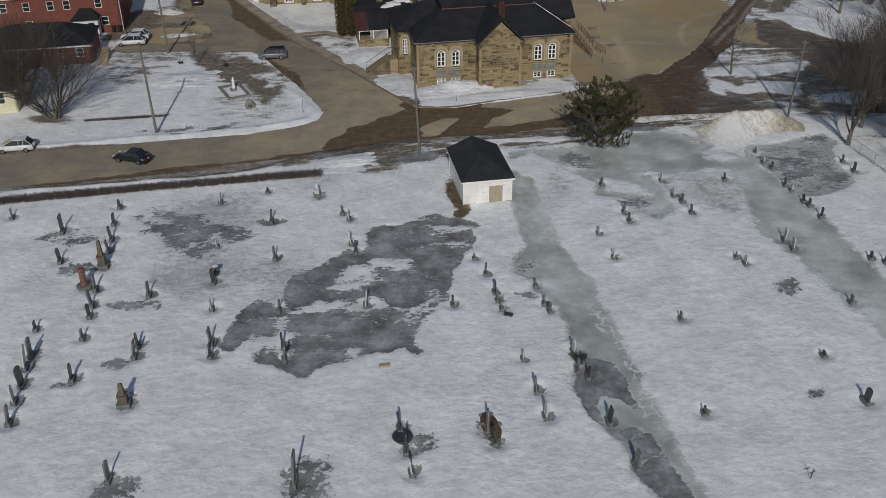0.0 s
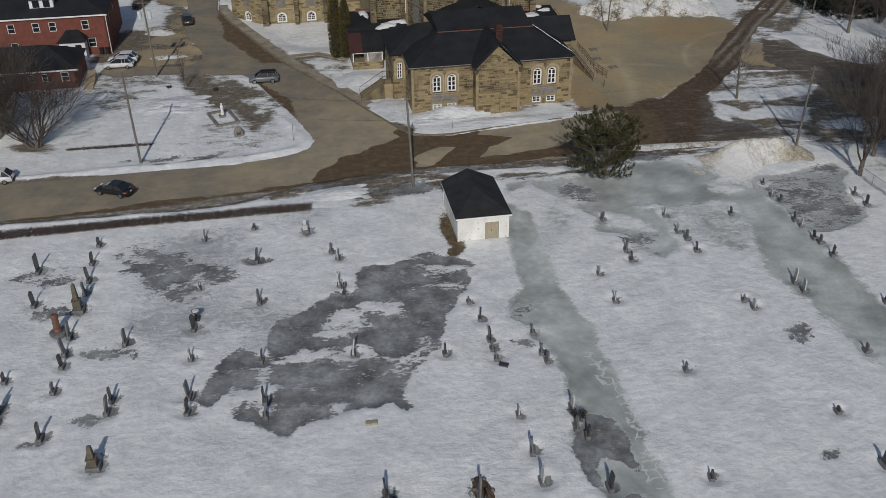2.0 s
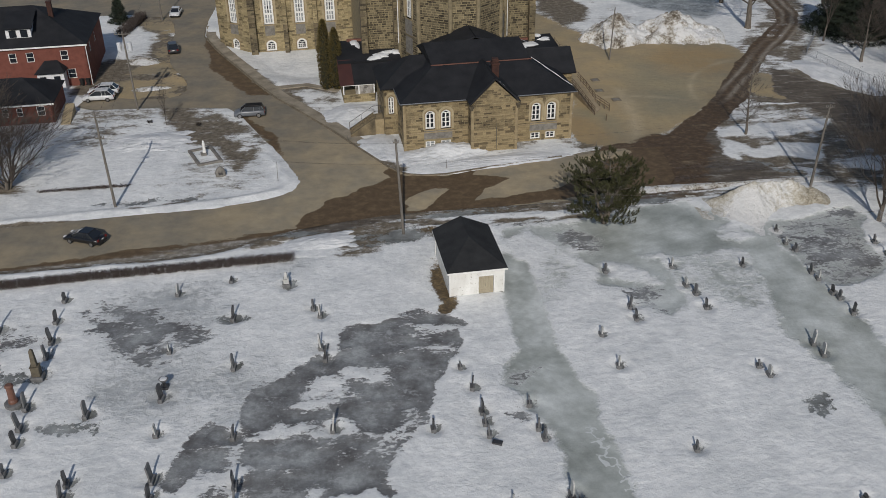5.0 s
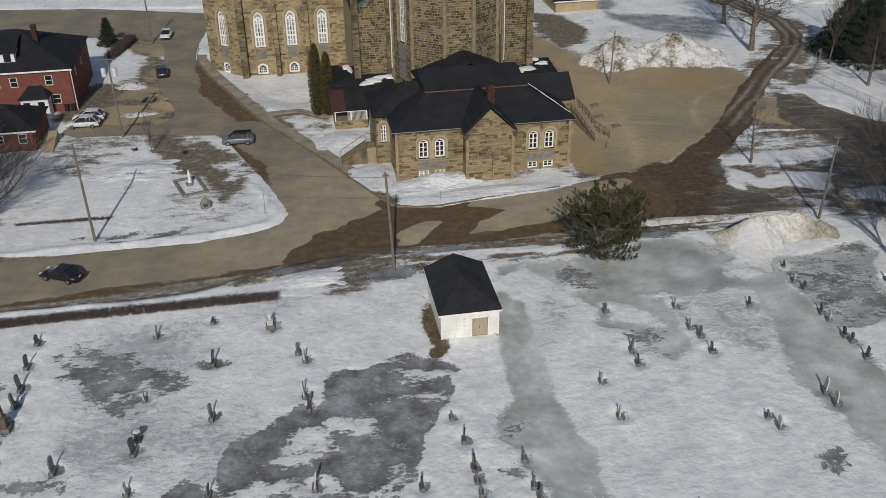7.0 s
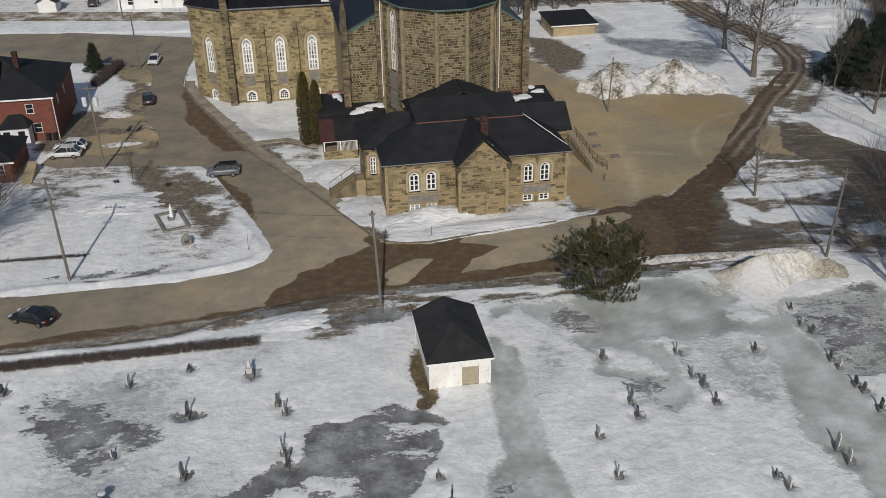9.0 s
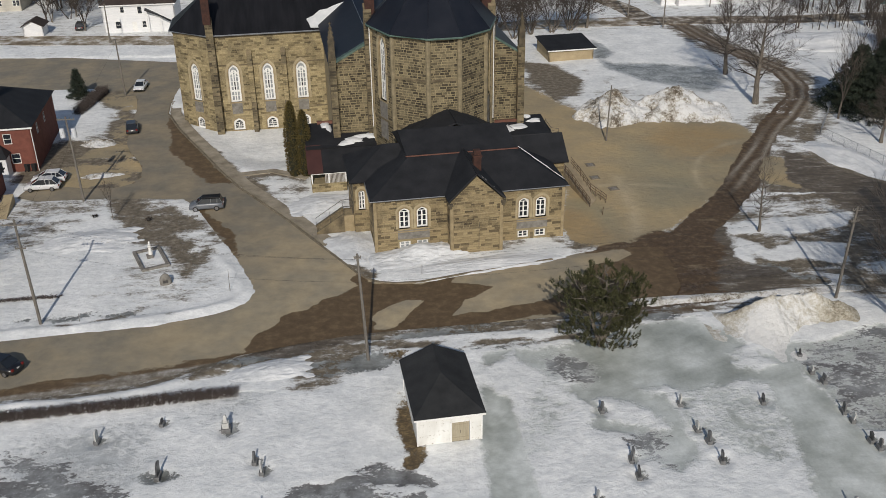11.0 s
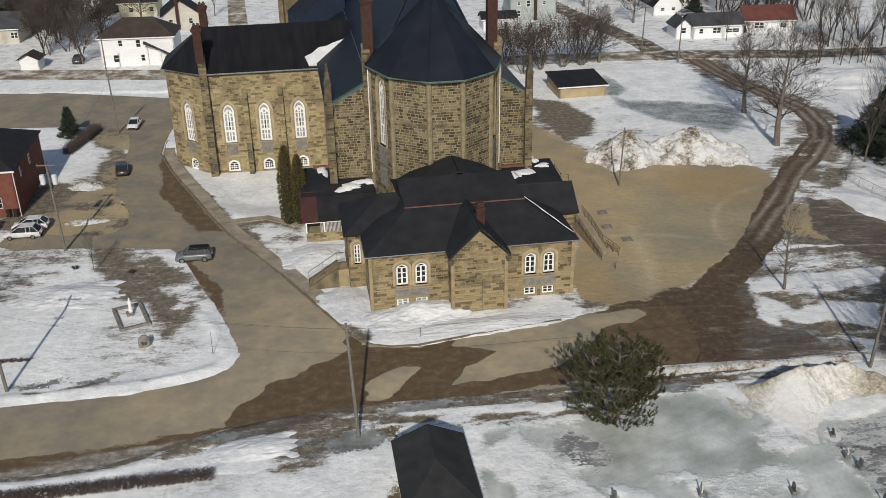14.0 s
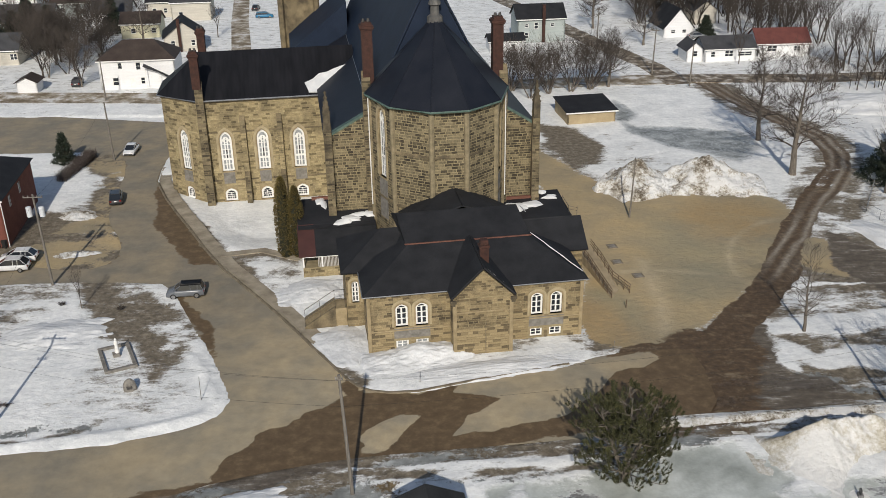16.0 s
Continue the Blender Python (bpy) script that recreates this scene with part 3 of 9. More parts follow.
    soft = 0.75 * np.clip((y - 66) / 10, 0, 1) * np.clip(2.6 * fbm(side * 2.2, 0.25 * y, 1.2, 107) - 0.5, 0, 1)
    mud = np.maximum(mud, np.clip((y - 66) / 8, 0, 1) * np.maximum((0.95 - 0.1 * soft) * ruts, (1.0 - 0.55 * soft) * np.clip((2.6 + 3.0 * (fbm(x, y, 4, 50) - 0.5) - gap) / 1.2, 0, 1)))
    slush = (0.68 + 0.08 * soft) * np.clip((6.2 - gap) / 2.8, 0, 1) * np.clip(1.9 * fbm(x, y, 3, 47) - 0.1, 0, 1)
    road = np.clip(0.5 - poly_sd(0.45 * x + 0.55 * wx, 0.45 * y + 0.55 * wy, ROAD) / 1.2, 0, 1)
    # wheel-streaked verge between the road and the churchyard
    k = fbm(x * 0.16 - y * 0.02, y * 1.5 - x * 0.09, 1.5, 91)
    band = inside([(-22, 12.6), (-15, 13.4), (-9, 11.4), (-3, 12.2), (4, 13.4), (10, 13.8), (16, 15), (22, 16.2), (30, 16.6), (40, 20), (46, 23), (42, 28), (36, 30), (28, 27), (22, 20.6), (13, 19.5), (1, 18.8), (-5, 18.2), (-13, 16.6), (-20, 14)], 1.6)
    k = 0.55 * k + 0.45 * fbm(x * 0.3 - y * 0.04, y * 2.2 - x * 0.13, 1.0, 92, 3)
    rs = poly_sd(x, y, ROAD)
    verge = band * np.clip(3.6 * k - 1.5 + 0.75 * np.exp(-(rs / 1.0) ** 2) + 0.5 * np.clip((x - 27) / 5, 0, 1) * np.clip((y - 20) / 3, 0, 1), 0, 0.95)
    wet_band = 0.75 * band * np.clip(3.2 * fbm(x * 0.25, y * 1.4 - x * 0.08, 1.6, 90) - 1.15, 0, 1)
    edge_s = np.exp(-((poly_sd(x, y, ROAD) - 0.3) / 0.7) ** 2) * (y < 19.5) * np.clip(2.2 * fbm(x * 0.3, y, 2, 93) - 0.2, 0, 0.8)
    wet = np.maximum(wet, 0.8 * np.clip(1.5 - np.hypot((wx2 + 6.5) / 5.5, (wy2 - 12.6) / 1.7), 0, 1) * np.clip(2.2 * fbm(x * 0.5, y * 1.3, 2, 94) - 0.2, 0, 1))
    wet = np.maximum(wet, wet_band)
    plot = inside([(36, 23), (37, 33), (39.5, 40), (45.6, 46.5), (54, 60.5), (60, 61), (67, 50), (73, 36), (66, 22), (52, 18.5), (42, 20.5)], 3.0, True, wx2, wy2)
    strips = np.maximum.reduce([np.clip(1.6 - np.hypot((wx - sx) / ra, (wy - sy) / rb), 0, 1) for sx, sy, ra, rb in ((57, 27, 5, 1.6), (50, 46.6, 4.5, 0.35), (61, 38, 3, 1.2))] + [1.2 * traced(q, 1.4) for q in PLOT_SNOW])
    gritty = np.clip(1.4 - np.hypot((x - 47.5) / 6, (y - 43) / 3), 0, 1)
    plot = plot * (1 - strips) * np.clip(0.5 + 0.75 * fbm(x * 0.6, y * 1.3, 2.2, 95) - 0.35 * gritty, 0, 1.1)
    east = 0.8 * inside([(57.3, 65), (61.5, 72.5), (69, 82), (67.5, 73), (60, 60.5)], 3.0, True, wx2, wy2) * np.clip(2.2 * fbm(x * 0.5, y * 1.5, 3, 96) - 0.05, 0, 1.1)
    slop = np.maximum.reduce([traced(SLOP_SOUTH, 1.6), traced(SLOP_EAST, 2.0), 0.7 * traced(VERGE_WEST, 1.6)])
    lawn = np.maximum(0.95 * traced(LAWN_SLUSH, 2.2), 0.6 * inside([(-52, 52), (-46, 57), (-33, 58), (-25, 54), (-27, 50), (-37, 50), (-40, 44.4), (-44, 38), (-48, 38)], 4.5, True, wx2, wy2))
    lawn = np.maximum(lawn, 0.7 * traced(LAWN_EDGE, 0.9))
    lawn = np.maximum(lawn, 1.2 * np.clip(1.4 - np.hypot((wx + 52) / 3.6, (wy - 28.4) / 1.5), 0, 1))
    lawn = lawn * np.clip(2.2 * fbm(x, y, 3.0, 97) - 0.02, 0, 1.0)
    thin = 0.37 * inside([(-33, 35), (-27, 38), (-21, 34), (-18.5, 27), (-22, 24.3), (-30, 25)], 4.0, True, wx2, wy2)
    wet = np.maximum(wet, 0.7 * inside([(-40, 22.6), (-33, 23.6), (-27, 23.6), (-29, 25.6), (-34, 25.2), (-40, 24)], 1.6, True, wx2, wy2) * np.clip(2 * fbm(x, y, 2, 98), 0, 1))
    back = inside([(23, 112), (30, 106.7), (33.6, 98), (29.6, 89), (26, 87), (23, 97.9)], 3.0, True, wx2, wy2)
    grey = np.maximum(traced([(38.8, 112), (41.4, 108.1), (48.2, 107.5), (55.3, 104.6), (59.5, 102), (58.2, 95), (53.1, 88.8), (48.9, 93.3), (43.5, 97.1), (39, 105.4)], 2.4), traced([(40.4, 125.4), (41.7, 122.2), (42.9, 115.4), (40.3, 110.8), (37.9, 112.1)], 2.4))
    wet = np.maximum(wet, 0.6 * grey * np.clip(0.5 + 0.9 * fbm(x * 0.6, y, 4, 99), 0, 1))
    ice = np.maximum(ice, 0.95 * grey)
    shed_edge = np.clip(1.2 - np.hypot((wx + 1.0 + 0.5 * (fbm(x, y, 1.5, 111) - 0.5)) / (0.75 + 0.7 * fbm(y, x, 2.2, 112)), (wy - 2.5) / 5.8), 0, 1) + np.clip(1 - np.hypot((wx + 0.6) / 1.2, (wy + 1.4) / 1.3), 0, 1)
    kerbs = inside([(-38, 86), (-35.2, 80), (-29.6, 69), (-24.6, 60), (-14.6, 44), (-9.4, 35.8), (-4.5, 28.6), (-3.4, 29.2), (-8, 36.5), (-13.2, 47), (-22.2, 62), (-27.2, 71), (-32.2, 81), (-35.5, 87)], 1.8)
    paths = np.maximum(inside([(-23, 60), (-17.5, 60.6), (-12.5, 57.5), (-12, 55), (-17, 58), (-22, 57.5)], 2.0), inside([(-19, 54), (-12.5, 54.5), (-8, 46), (-10, 44), (-15, 49)], 2.5) * 0.4)
    hallside = inside([(18.5, 32.5), (22, 34), (24, 40), (21.5, 46), (18.8, 38)], 2.0)
    far = np.clip((y - 128) / 5, 0, 1)
    bare = np.maximum.reduce([verge, 0.95 * traced(VERGE_SOIL, 1.8) * np.clip(0.45 + 0.7 * fbm(x * 0.4, y * 1.6 - 0.3 * x, 1.6, 119), 0, 1), edge_s, 0.85 * plot, 0.9 * east, 0.85 * lawn, thin, back, 1.25 * isle * np.clip(2.6 * fbm(x * 1.4, y * 0.7, 4, 108) - 0.35, 0.25, 1), 1.2 * inside([(-53, 60), (-46, 60), (-43.5, 70), (-46, 76), (-53, 75)], 3.0), 0.3 * far, np.clip(shed_edge, 0, 0.95), 1.0 * kerbs, 0.75 * paths, 0.8 * hallside, slush])
    dips = 0.5 * np.clip((fbm(x, y, 9, 55) - 0.62) * 6, 0, 1) * (1 - far)
    bare = np.maximum(bare, dips * (y > 12))
    lot_sd = poly_sd(wx2, wy2, LOT)
    bare = np.maximum(bare, 0.62 * np.clip(1 - np.abs(lot_sd) / 3.0, 0, 1) * np.clip(0.3 + 1.2 * fbm(x, y, 3, 104), 0, 1))
    arcs = np.maximum.reduce([np.exp(-((np.hypot((x - cx) * 1.1, y - cy) - r_) / 0.5) ** 2) for cx, cy, r_ in ((55, 50, 17), (29, 30, 22))]) * np.clip(2 * fbm(x, y, 6, 103) - 0.6, 0, 1)
    arcs = np.maximum(arcs, traced(PALE_RUT, 1.6) * np.clip(1.8 * fbm(x * 1.6, y * 0.4, 2, 114), 0, 1))
    swirl = fbm(x * 0.5 + 0.02 * y * y / 10, y, 2.2, 115)
    ochre = np.maximum(inside(OCHRE, 5.0) * np.clip(2.4 * swirl - 0.35, 0, 1), 0.7 * inside(RUSTY, 2.5))
    olive = np.maximum(inside(OLIVE_1, 6.0) * np.clip(2.2 * fbm(x, y, 6, 116) - 0.25, 0, 1), inside(OLIVE_2, 2.0)) * (1 - 0.8 * ochre)
    # melted rings round the stones
    near = np.zeros(np.shape(x))
    for i, (sx, sy, sh) in enumerate(WEST + MID + SOUTH + EAST + NORTH + [(a, b, 2.6) for a, b in MONUMENTS]):
        r = 0.35 + 0.38 * sh
        near = np.maximum(near, 0.85 * np.clip(1.1 - np.hypot(x - sx - 0.3, (y - sy - 0.2) * 0.8) / r, 0, 1))
    for sx, sy, ra, rb in ((-32.2, -16.8, 3.2, 1.0), (-15.0, -40.5, 2.0, 3.0), (-6.0, -37.4, 1.8, 1.2), (29.4, -18.2, 1.4, 1.8), (26.0, -34.2, 1.0, 0.8), (-31.5, -25.8, 1.8, 0.9),
                           (-28.5, -40.5, 2.0, 1.6), (-35.5, -28.3, 1.4, 0.6), (-20.4, -2.3, 2.2, 0.9),
                           (-39.0, -9.5, 2.8, 1.4), (-1.3, -36.6, 0.9, 1.7)):
        near = np.maximum(near, 0.62 * np.clip(1.5 - np.hypot((wx - sx) / ra, (wy - sy) / rb), 0, 1))
    wet = np.maximum(wet, near)
    return dict(wet=wet, ice=ice, pool=pool, glaze=glaze, crack=crack, slop=slop, worn=worn, dirt=dirt, mud=mud, road=road, bare=bare, arcs=arcs, ochre=ochre, olive=olive, straw=np.maximum(np.clip(shed_edge, 0, 1), 0.7 * np.clip(1.5 - np.hypot((wx + 2.2) / 1.8, (wy - 14) / 0.9), 0, 1)))


def pits(x, y):
    """Hollows melted into the snow round each stone."""
    d = np.zeros(np.shape(x))
    for sx, sy, sh in WEST + MID + SOUTH + EAST + NORTH + [(a, b, 2.2) for a, b in MONUMENTS]:
        m = (np.abs(x - sx) < 3) & (np.abs(y - sy) < 3)
        rr = np.hypot(x[m] - sx - 0.1, y[m] - sy) / (0.62 + 0.16 * sh)
        d[m] = np.maximum(d[m], np.clip(1.35 - rr, 0, 1)) - 0.22 * np.exp(-((rr - 1.7) / 0.4) ** 2) * (d[m] < 0.05)
    return d


LAWN = [(-37, 90), (-36.2, 84), (-32.5, 77), (-26.5, 66), (-19.5, 61), (-12, 63), (-6, 70), (-6, 90)]


def height(x, y, k):
    h = 0.22 * (fbm(x, y, 9, 61, 3) - 0.5) + 0.07 * (fbm(x, y, 1.6, 66, 3) - 0.5)
    clear = np.maximum.reduce([k["wet"], k["ice"], k["pool"], k["slop"], k["glaze"], k["dirt"], k["mud"], k["bare"]])
    h = 0.10 + h * (1 - 0.8 * clear) - 0.13 * clear
    h = h - 0.2 * pits(x, y)
    rs = poly_sd(x, y, ROAD)
    h = h + 0.22 * np.exp(-((rs - 0.9 - 0.8 * fbm(x, y, 4, 63)) / 0.55) ** 2) * np.clip((-13 - x) / 4, 0, 1) * (y < 36) * (0.4 + fbm(x, y, 3, 64))
    h = h - 0.95 * np.clip(-poly_sd(x, y, LAWN) / 5, 0, 1)
    return h * (1 - k["road"]) - 0.18 * np.clip(k["road"] * 2 - 1, 0, 1)


def axis(lo, hi, step, reach):
    core = np.arange(lo, hi + step / 2, step)
    out, d = [], step
    while not out or out[-1] < reach:
        d *= 1.35
        out.append((out[-1] if out else 0) + d)
    out = np.array(out)
    return np.concatenate([lo - out[::-1], core, hi + out])


def sheet(name, xs, ys, z, attrs, mt, keep=None, px=None, py=None):
    X, Y = np.meshgrid(xs, ys) if px is None else (px, py)
    ny, nx = X.shape
    idx = np.arange(nx * ny).reshape(ny, nx)
    quads = np.stack([idx[:-1, :-1], idx[:-1, 1:], idx[1:, 1:], idx[1:, :-1]], -1).reshape(-1, 4)
    co = np.stack([X, Y, z], -1).reshape(-1, 3)
    vals = {k: v.reshape(-1) for k, v in attrs.items()}
    if keep is not None:
        quads = quads[keep.reshape(-1)[quads].any(1)]
        used = np.unique(quads)
        back = np.zeros(len(co), int)
        back[used] = np.arange(len(used))
        quads, co = back[quads], co[used]
        vals = {k: v[used] for k, v in vals.items()}
    me = bpy.data.meshes.new(name)
    me.vertices.add(len(co))
    me.vertices.foreach_set("co", co.astype(np.float32).ravel())
    me.loops.add(len(quads) * 4)
    me.loops.foreach_set("vertex_index", quads.astype(np.int32).ravel())
    me.polygons.add(len(quads))
    me.polygons.foreach_set("loop_start", np.arange(0, len(quads) * 4, 4, dtype=np.int32))
    me.update(calc_edges=True)
    me.polygons.foreach_set("use_smooth", np.ones(len(quads), bool))
    for k, v in vals.items():
        a = me.attributes.new(k, "FLOAT", "POINT")
        a.data.foreach_set("value", v.astype(np.float32))
    me.materials.append(mt)
    return new(name, me)


def attr(n, key):
    a = n.new("ShaderNodeAttribute")
    a.attribute_name = key
    return a.outputs["Fac"]


def cut(n, l, share, noise_, amount=0.9, edge=0.12):
    """Breaks a soft share into ragged patches."""
    v = calc(n, l, "MULTIPLY_ADD", calc(n, l, "SUBTRACT", noise_, 0.5), amount, share)
    r = n.new("ShaderNodeMapRange")
    r.interpolation_type = "SMOOTHSTEP"
    r.inputs["From Min"].default_value = 0.5 - edge
    r.inputs["From Max"].default_value = 0.5 + edge
    l.new(v, r.inputs["Value"])
    return r.outputs["Result"]


def ground_mat():
    m, n, l, b = material("snowy_ground", 0.75)
    big, mid, fine = tex(n, l, 0.25, 6, rough=0.62), tex(n, l, 1.3, 7, rough=0.65), tex(n, l, 6, 5)
    crisp = tex(n, l, 2.2, 9, rough=0.75)
    grit = tex(n, l, 3.2, 9, stretch=(0.7, 1.1, 1), rough=0.78)
    ripple = tex(n, l, 1.0, 6, stretch=(0.9, 1.1, 1), rough=0.6)
    ragged = calc(n, l, "MULTIPLY_ADD", mid, 0.45, calc(n, l, "MULTIPLY", crisp, 0.55))
    streak = tex(n, l, 1.0, 6, stretch=(0.35, 1.6, 1), rough=0.62)
    snow = mixc(n, l, 1.0, ramp(n, l, big, (0.69, 0.704, 0.7), (0.86, 0.866, 0.852), 0.32, 0.62), ramp(n, l, mid, (0.91, 0.91, 0.918), (1.06, 1.06, 1.055)), "MULTIPLY")
    snow = mixc(n, l, 1.0, snow, ramp(n, l, ripple, (0.955, 0.958, 0.963), (1.04, 1.04, 1.037), 0.38, 0.6), "MULTIPLY")
    snow = mixc(n, l, 1.0, snow, ramp(n, l, grit, (0.93, 0.932, 0.936), (1.045, 1.045, 1.043), 0.36, 0.62), "MULTIPLY")
    soil = ramp(n, l, mid, (0.08, 0.064, 0.044), (0.29, 0.25, 0.19), 0.3, 0.7, (0.16, 0.133, 0.096))
    col = mixc(n, l, cut(n, l, attr(n, "bare"), calc(n, l, "MULTIPLY_ADD", tex(n, l, 0.7, 8, stretch=(0.5, 1.3, 1), rough=0.66), 0.55, calc(n, l, "MULTIPLY", grit, 0.45)), 2.7, 0.22), snow, soil)
    col = mixc(n, l, cut(n, l, attr(n, "straw"), ragged, 3.0, 0.15), col, ramp(n, l, calc(n, l, "MULTIPLY_ADD", mid, 0.5, calc(n, l, "MULTIPLY", grit, 0.5)), (0.045, 0.034, 0.02), (0.3, 0.215, 0.105), 0.36, 0.64, (0.12, 0.085, 0.044)))
    flow = tex(n, l, 0.36, 6, stretch=(0.85, 1.1, 1), rough=0.6)
    wet = mixc(n, l, 1.0, ramp(n, l, flow, (0.112, 0.114, 0.105), (0.44, 0.456, 0.448), 0.34, 0.68, (0.25, 0.26, 0.25)), ramp(n, l, crisp, (0.78, 0.78, 0.78), (1.2, 1.2, 1.2)), "MULTIPLY")
    icec = ramp(n, l, flow, (0.31, 0.322, 0.32), (0.57, 0.588, 0.59), 0.32, 0.68, (0.42, 0.436, 0.436))
    icef = cut(n, l, attr(n, "ice"), calc(n, l, "MULTIPLY_ADD", flow, 0.4, calc(n, l, "MULTIPLY", mid, 0.6)), 1.9, 0.26)
    col = mixc(n, l, icef, col, icec)
    glazef = cut(n, l, attr(n, "glaze"), calc(n, l, "MULTIPLY_ADD", flow, 0.45, calc(n, l, "MULTIPLY", mid, 0.55)), 1.7, 0.2)
    sheen = ramp(n, l, tex(n, l, 0.16, 7, rough=0.62), (0.3, 0.318, 0.29), (0.68, 0.705, 0.68), 0.36, 0.66, (0.47, 0.495, 0.465))
    sheen = mixc(n, l, 1.0, sheen, ramp(n, l, ragged, (0.88, 0.88, 0.88), (1.1, 1.1, 1.1), 0.35, 0.65), "MULTIPLY")
    vein = n.new("ShaderNodeTexVoronoi")
    vein.feature = "DISTANCE_TO_EDGE"
    vein.inputs["Scale"].default_value = 0.85
    shift = n.new("ShaderNodeVectorMath")
    shift.operation = "MULTIPLY_ADD"
    twist = n.new("ShaderNodeTexNoise")
    twist.inputs["Scale"].default_value = 1.1
    twist.inputs["Detail"].default_value = 5
    where = n.new("ShaderNodeTexCoord")
    l.new(where.outputs["Object"], twist.inputs["Vector"])
    l.new(twist.outputs["Color"], shift.inputs[0])
    shift.inputs[1].default_value = (1.6, 1.6, 0)
    l.new(where.outputs["Object"], shift.inputs[2])
    l.new(shift.outputs[0], vein.inputs["Vector"])
    line = calc(n, l, "MULTIPLY", calc(n, l, "LESS_THAN", vein.outputs["Distance"], 0.055), calc(n, l, "GREATER_THAN", calc(n, l, "MULTIPLY", attr(n, "crack"), calc(n, l, "ADD", ragged, 0.25)), 0.42))
    sheen = mixc(n, l, calc(n, l, "MULTIPLY", line, 0.85), sheen, (0.7, 0.72, 0.71))
    col = mixc(n, l, glazef, col, sheen)
    wetf = cut(n, l, attr(n, "wet"), ragged, 2.6, 0.09)
    col = mixc(n, l, wetf, col, wet)
    frayed = calc(n, l, "MULTIPLY_ADD", grit, 0.5, calc(n, l, "MULTIPLY", tex(n, l, 1.6, 9, stretch=(0.6, 1.2, 1), rough=0.7), 0.5))
    poolf = cut(n, l, attr(n, "pool"), frayed, 2.9, 0.08)
    rime = cut(n, l, calc(n, l, "ADD", attr(n, "pool"), 0.1), frayed, 2.9, 0.12)
    col = mixc(n, l, calc(n, l, "MULTIPLY", rime, calc(n, l, "MULTIPLY_ADD", mid, 1.6, -0.35, clamp=True)), col, (0.87, 0.875, 0.865))
    deep = ramp(n, l, tex(n, l, 0.3, 7, rough=0.63), (0.125, 0.12, 0.116), (0.4, 0.415, 0.412), 0.36, 0.64, (0.235, 0.24, 0.237))
    rim_ = calc(n, l, "MULTIPLY", calc(n, l, "SUBTRACT", 1.0, attr(n, "pool")), 0.9, clamp=True)
    deep = mixc(n, l, rim_, deep, (0.15, 0.142, 0.138))
    deep = mixc(n, l, 1.0, deep, ramp(n, l, crisp, (0.74, 0.74, 0.74), (1.28, 1.28, 1.28), 0.34, 0.66), "MULTIPLY")
    fleck = ramp(n, l, calc(n, l, "MULTIPLY_ADD", tex(n, l, 0.45, 3), 0.5, calc(n, l, "MULTIPLY", grit, 0.6)), (0, 0, 0), (0.75, 0.75, 0.75), 0.6, 0.66)
    deep = mixc(n, l, fleck, deep, (0.45, 0.46, 0.46))
    col = mixc(n, l, poolf, col, deep)
    wetf = calc(n, l, "MAXIMUM", wetf, poolf)
    icef = calc(n, l, "MAXIMUM", icef, glazef)
    lot = ramp(n, l, tex(n, l, 0.11, 6, stretch=(0.8, 1.0, 1), rough=0.6), (0.292, 0.246, 0.166), (0.44, 0.335, 0.186), 0.36, 0.66, (0.372, 0.298, 0.182))
    lot = mixc(n, l, calc(n, l, "MULTIPLY", attr(n, "olive"), 0.6), lot, (0.27, 0.25, 0.17))
    lot = mixc(n, l, calc(n, l, "MULTIPLY", attr(n, "ochre"), calc(n, l, "MULTIPLY_ADD", mid, 1.2, 0.1), clamp=True), lot, (0.4, 0.27, 0.125))
    lot = mixc(n, l, calc(n, l, "MULTIPLY", attr(n, "arcs"), 0.65), lot, (0.5, 0.41, 0.275))
    lot = mixc(n, l, 1.0, lot, ramp(n, l, tex(n, l, 0.05, 4, rough=0.55), (0.84, 0.86, 0.88), (1.1, 1.07, 1.02), 0.36, 0.64), "MULTIPLY")
    dirt = mixc(n, l, 1.0, lot, ramp(n, l, mid, (0.92, 0.92, 0.92), (1.07, 1.07, 1.06)), "MULTIPLY")
    col = mixc(n, l, cut(n, l, attr(n, "dirt"), crisp, 1.6, 0.12), col, dirt)
    lines = tex(n, l, 0.75, 9, stretch=(0.3, 1.5, 1), rough=0.7)
    slopc = ramp(n, l, calc(n, l, "MULTIPLY_ADD", mid, 0.4, calc(n, l, "MULTIPLY", lines, 0.6)), (0.06, 0.048, 0.036), (0.2, 0.172, 0.135), 0.34, 0.64, (0.108, 0.088, 0.066))
    slopc = mixc(n, l, ramp(n, l, calc(n, l, "MULTIPLY_ADD", lines, 0.75, calc(n, l, "MULTIPLY", grit, 0.3)), (0, 0, 0), (0.8, 0.8, 0.8), 0.58, 0.66), slopc, (0.42, 0.4, 0.37))
    col = mixc(n, l, cut(n, l, attr(n, "slop"), calc(n, l, "MULTIPLY_ADD", lines, 0.5, calc(n, l, "MULTIPLY", crisp, 0.5)), 1.6, 0.12), col, slopc)
    mudc = ramp(n, l, mid, (0.05, 0.032, 0.017), (0.19, 0.132, 0.074), 0.3, 0.76, (0.095, 0.061, 0.033))
    mudc = mixc(n, l, attr(n, "worn"), mudc, ramp(n, l, ragged, (0.16, 0.13, 0.09), (0.4, 0.36, 0.3), 0.36, 0.64))
    trail = tex(n, l, 0.5, 8, stretch=(0.35, 1.3, 1), rough=0.68)
